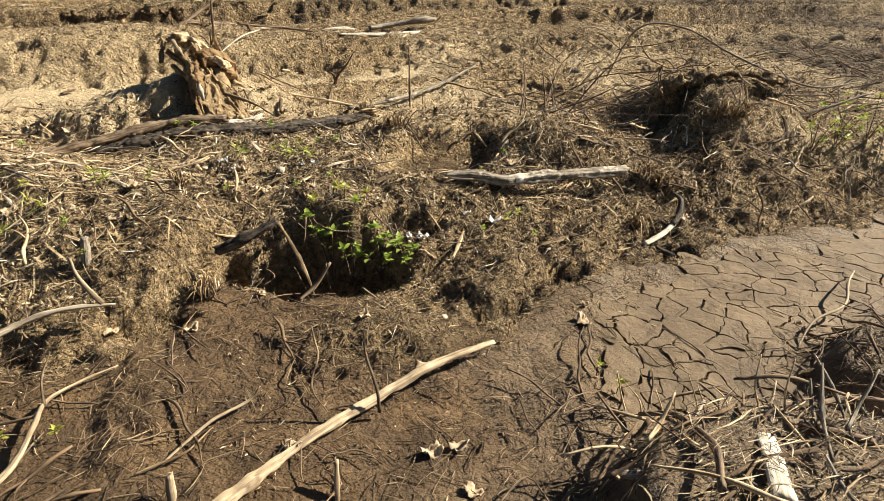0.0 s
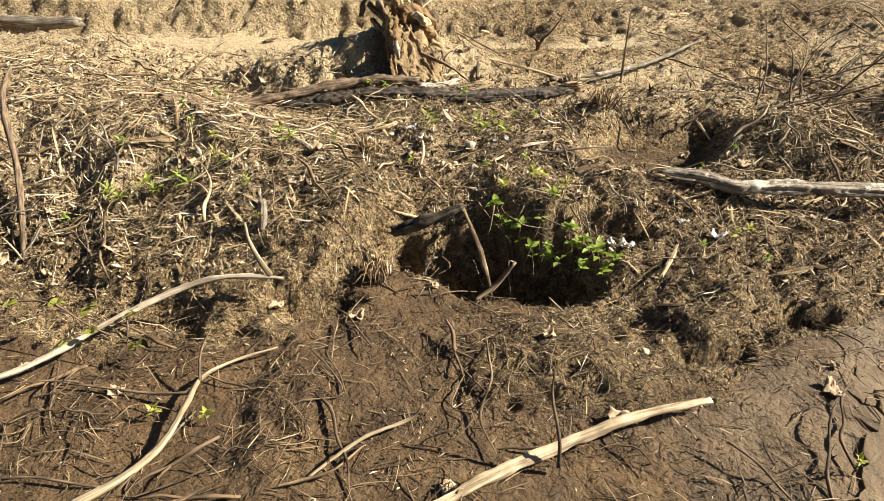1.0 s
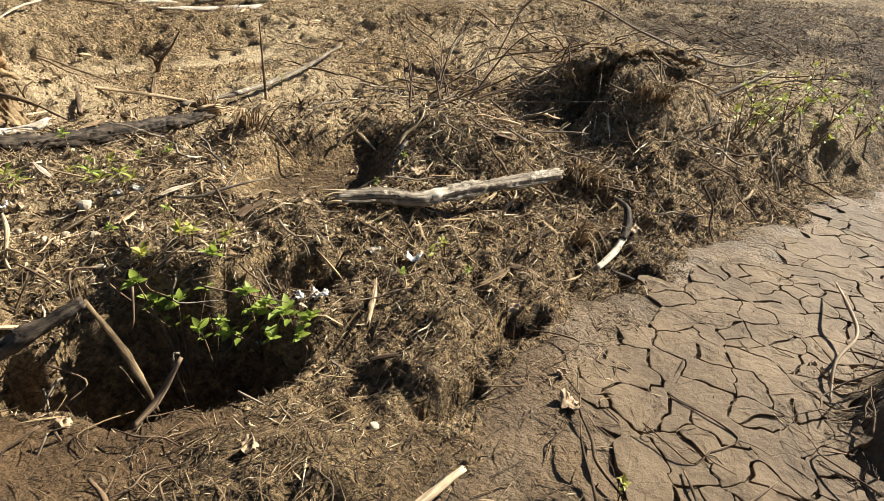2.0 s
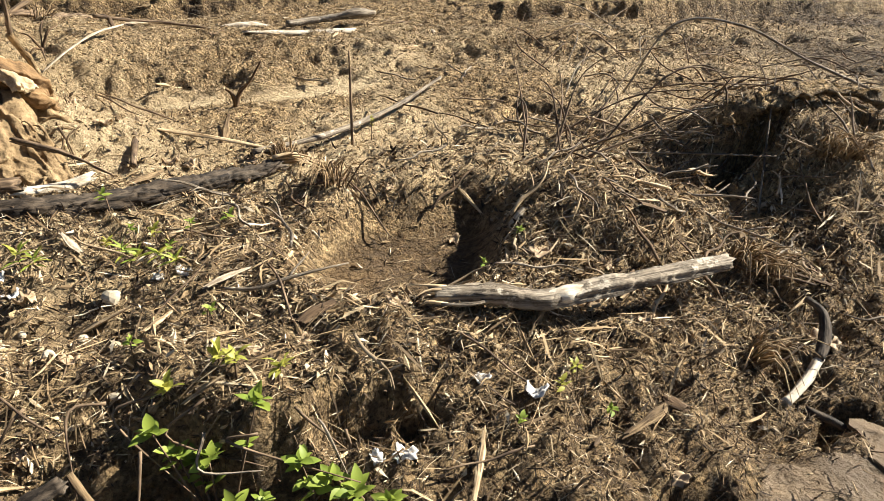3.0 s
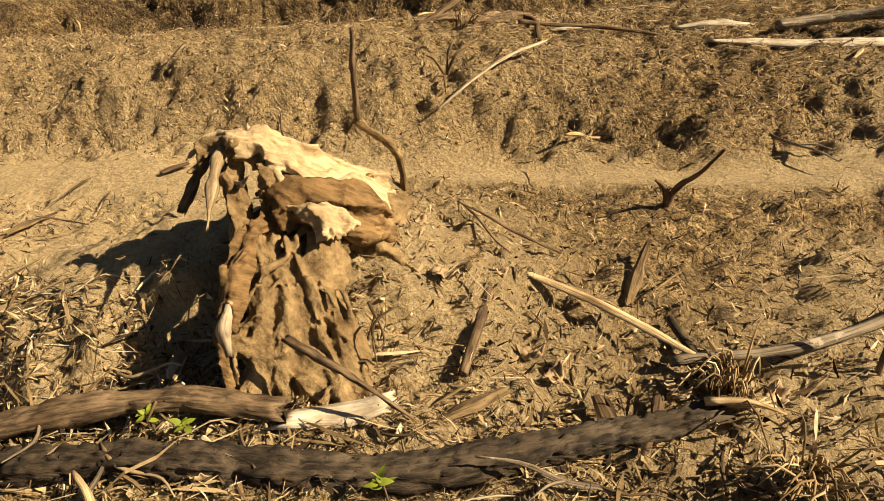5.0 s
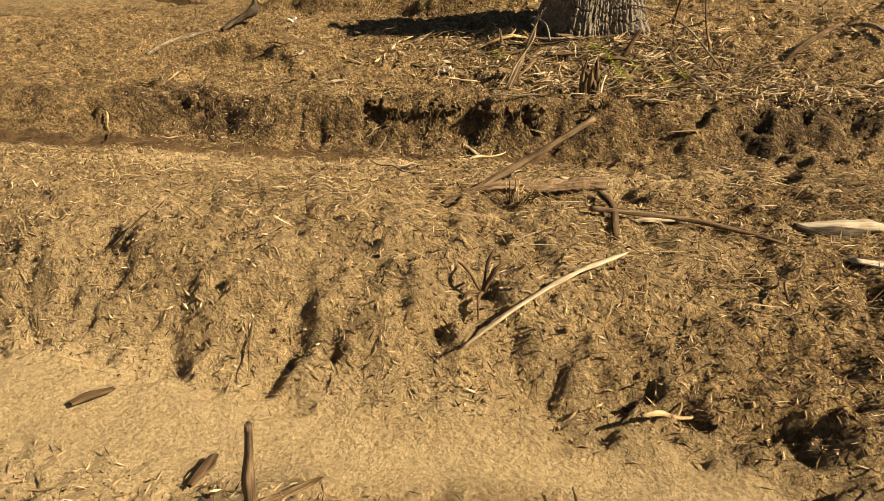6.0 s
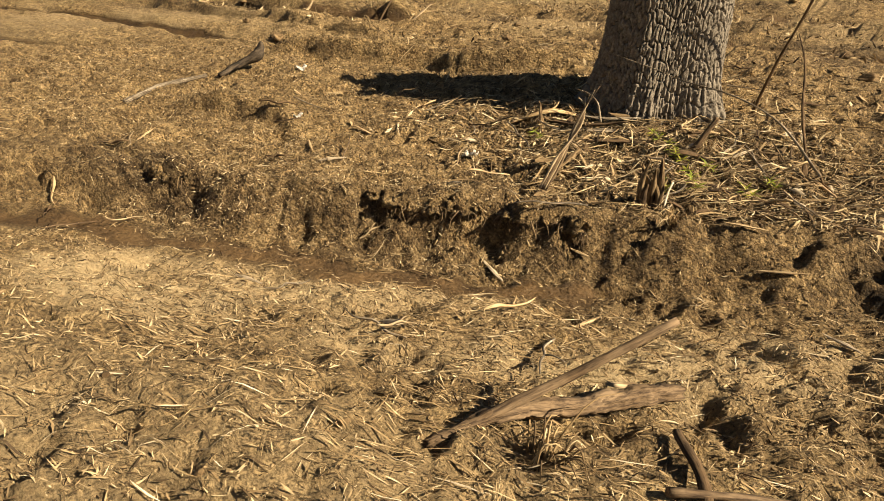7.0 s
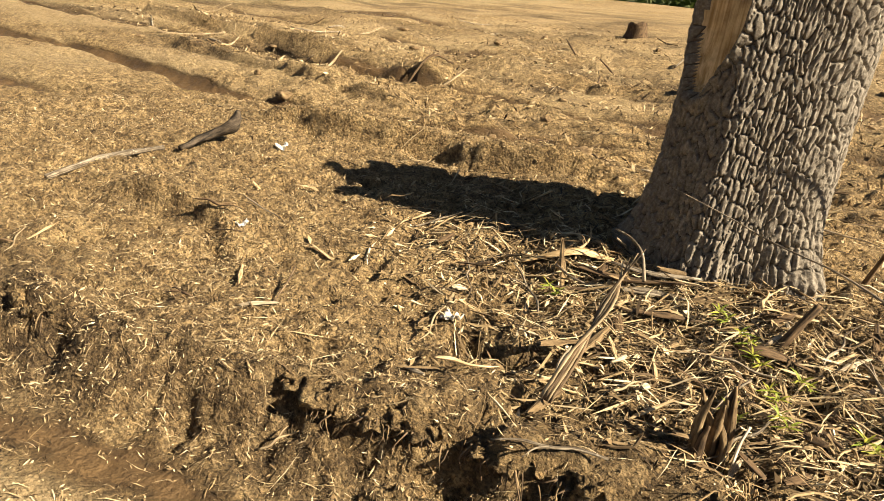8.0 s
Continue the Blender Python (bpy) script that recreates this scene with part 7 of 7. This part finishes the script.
# ---- brushwood beyond the mud ----
brush = thing("brushwood", 1.0, 4.7, ground_z(1.0, 4.7), "tangle of thin bare brown branches", "branches")
rng_brush = np.random.default_rng(77)
for k in range(15):
    a = rng_brush.uniform(-0.9, 1.3)
    x0, y0 = 0.58 + rng_brush.uniform(-0.12, 0.2), 4.42 + rng_brush.uniform(-0.12, 0.15)
    long = rng_brush.uniform(0.3, 0.9)
    z0 = ground_z(x0, y0)
    x1, y1 = x0 + long * math.cos(0.75 + a), y0 + long * math.sin(0.75 + a)
    up = rng_brush.uniform(0.1, 0.42)
    stick("branch", [(x0, y0, z0), ((x0 + x1) / 2 + rng_brush.normal(0, 0.03), (y0 + y1) / 2 + rng_brush.normal(0, 0.05), z0 + 0.55 * up + 0.05 + rng_brush.normal(0, 0.04)), (x1, y1, z0 + up)], [0.005, 0.0038, 0.0012], TWIG_WOOD if k % 3 else BROWN_WOOD, "", "", parent=brush, n=14, sides=6, knobs=0.2)
stick("arched_branch", [(1.2, 5.2, 0.25), (1.35, 5.1, 0.62), (1.62, 4.95, 0.66), (1.92, 4.7, 0.53), (2.29, 4.42, 0.42), (2.62, 4.46, 0.44)], [0.006, 0.0065, 0.007, 0.007, 0.007, 0.004], GREY_WOOD, "long thin arched branch over the hummock", "branch", n=40, sides=8, knobs=0.15)
stick("grey_branch", [(2.3, 4.5, 0.2), (2.5, 4.52, 0.25), (2.8, 4.56, 0.35)], [0.009, 0.011, 0.006], GREY_WOOD, "grey slanting stick by the shrub", "stick", n=18)
stick("brown_branch", [(1.93, 4.3, 0.12), (2.0, 4.2, 0.06), (2.1, 4.06, 0.04)], [0.010, 0.012, 0.008], TWIG_WOOD, "brown stick leaning at the mud's edge", "stick", n=14)
stick("brown_branch", [(1.98, 3.78, 0.05), (2.08, 3.92, 0.13), (2.2, 4.1, 0.2)], [0.006, 0.007, 0.004], PEELED, "pale stick leaning at the mud's edge", "stick", n=14)
for k in range(110):
    rng = np.random.default_rng(1400 + k)
    x, y = rng.uniform(0.9, 3.2 + 0.02 * k), rng.uniform(4.1, 5.4 + 0.02 * k)
    z, turn, long = ground_z(x, y), rng.random() * 6.28, rng.uniform(0.25, 0.7)
    dx, dy = math.cos(turn) * long / 2, math.sin(turn) * long / 2
    stick("brush_twig", [(x - dx, y - dy, ground_z(x - dx, y - dy) + 0.02), (x + rng.normal(0, 0.05), y + rng.normal(0, 0.05), z + rng.uniform(0.04, 0.14)), (x + dx, y + dy, ground_z(x + dx, y + dy) + rng.uniform(0.02, 0.2))], [0.004, 0.0045, 0.0015], (TWIG_WOOD, BROWN_WOOD, GREY_WOOD)[k % 3], "thin tangled dead twig", "twig", "brush twigs", n=12, sides=5)


# ---- dry grass tufts ----
def tuft(x, y, n, tall, seed, lean=(0, 0)):
    rng = np.random.default_rng(seed)
    pieces = []
    z = ground_z(x, y)
    for k in range(n):
        a, r = rng.random() * 6.28, 0.05 * rng.random()
        bx, by, h = x + r * math.cos(a), y + r * math.sin(a), tall * rng.uniform(0.5, 1.1)
        tx, ty = bx + rng.normal(lean[0], 0.5) * h, by + rng.normal(lean[1], 0.5) * h
        tz = max(z + h * rng.uniform(0.1, 0.9), ground_z(tx, ty) + 0.01)
        pieces.append(tube([(bx, by, z - 0.01), ((bx + tx) / 2, (by + ty) / 2, z + 0.7 * h), (tx, ty, tz)], [0.003, 0.0025, 0.0008], 6, 4, 0.1, k))
    v, f, g = joined(pieces)
    return tagged(part("dry_grass", mesh_of("dry_grass", v - np.array((x, y, z)), f, STRAW_PALE, True)), "tuft of dry straw-coloured grass bent over", "grass", "dry grass tufts")


for k, (x, y, n, tall, lean) in enumerate(((-0.34, 4.14, 36, 0.17, (0, -0.5)), (-0.3, 4.05, 26, 0.15, (0, -0.6)), (1.12, 3.68, 70, 0.16, (0.1, -0.8)), (1.2, 3.66, 50, 0.14, (0, -0.8)), (1.66, 4.14, 60, 0.13, (0, -0.7)), (1.76, 4.13, 40, 0.12, (0.2, -0.7)), (-0.95, 2.5, 40, 0.14, (0, -0.4)), (0.98, 3.3, 40, 0.14, (0.3, -0.5)), (-1.22, 3.02, 30, 0.1, (0, 0)), (-0.5, 4.3, 40, 0.16, (0, -0.4)), (-2.05, 5.95, 30, 0.12, (0.5, 0)), (-2.5, 7.68, 40, 0.12, (0, -0.6)))):
    z = ground_z(x, y)
    ob = tuft(x, y, n, tall, 1500 + k, lean)
    ob.location = (x, y, z)


# ---- far things ----
def field_stub(x, y, r, tall, seed):
    z = ground_z(x, y)
    v, f, g = tube([(x, y, z - 0.1), (x + 0.02, y, z + tall * 0.5), (x, y, z + tall)], [r * 1.3, r, r * 0.95], 12, 14, 0.2, seed, splinter=0.08)
    ob = part("field_stump", mesh_of("field_stump", v - np.array((x, y, z)), f, BROWN_WOOD, True, g))
    ob.location = (x, y, z)
    return tagged(ob, "low dark tree stump in the churned field", "stump", "field stumps")


for k, (x, y, r, tall) in enumerate(((-12.5, 22.9, 0.3, 0.4),)):
    field_stub(x, y, r, tall, 1600 + k)
CLOD = object_grain("turned_clod", (0.07, 0.045, 0.022), (0.3, 0.21, 0.115), 14, 0.02)
rng_clod = np.random.default_rng(1650)
for k in range(70):
    if k < 3:
        x, y, s = ((-9.3, 11.0, 0.2), (-11.5, 11.6, 0.2), (-6.6, 8.9, 0.05))[k]
    else:
        x, y = rng_clod.uniform(-14, 5), 9.2 + 12 * rng_clod.random() ** 1.5
        s = rng_clod.uniform(0.03, 0.09)
        if abs(x + 3.2) < 1.2 and y < 10.4:
            x -= 2.4
    pale_lump("soil_clod", x, y, s, 1660 + k, "dark clod of turned soil in the field", "clod", CLOD, "soil clods", 0.55, 0.45)
for k in range(40):
    rng = np.random.default_rng(1700 + k)
    x, y = rng.uniform(-16, 6), rng.uniform(9.8, 22)
    turn, long = rng.random() * 3.14, rng.uniform(0.3, 1.2)
    dx, dy = math.cos(turn) * long / 2, math.sin(turn) * long / 2
    stick("field_branch", on_ground((x - dx, y - dy, 0.02), (x, y, 0.05), (x + dx, y + dy, 0.03 + 0.1 * (k % 3))), [0.012, 0.018, 0.008], (GREY_WOOD, BROWN_WOOD, PEELED)[k % 3], "broken branch lying in the churned field", "branch", "field branches", n=10, sides=6)


def far_hedge():
    rng = np.random.default_rng(9)
    n = 9000
    a = radians(60) + rng.random(n) * radians(130)
    far = 104 + 18 * rng.random(n) + 6 * np.sin(a * 9)
    tall = 1.5 * (2.5 + 2.0 * np.abs(np.sin(a * 13 + 1.3)) + 1.5 * np.abs(np.sin(a * 37))) * rng.random(n) ** 0.8
    mid = np.stack([-2 + far * np.cos(a), 6 + far * np.sin(a), 0.3 + tall], -1)
    one, two = rng.standard_normal((n, 3)), rng.standard_normal((n, 3))
    one *= 0.85 / np.linalg.norm(one, axis=1)[:, None]
    two *= 0.65 / np.linalg.norm(two, axis=1)[:, None]
    verts = np.stack([mid - one, mid + two, mid + one, mid - two], 1)
    return tagged(part("far_hedge", mesh_of("far_hedge", verts, np.arange(4 * n).reshape(-1, 4), HEDGE, False)), "distant green bushes along the field's edge", "bushes", kind="stuff")


far_hedge()
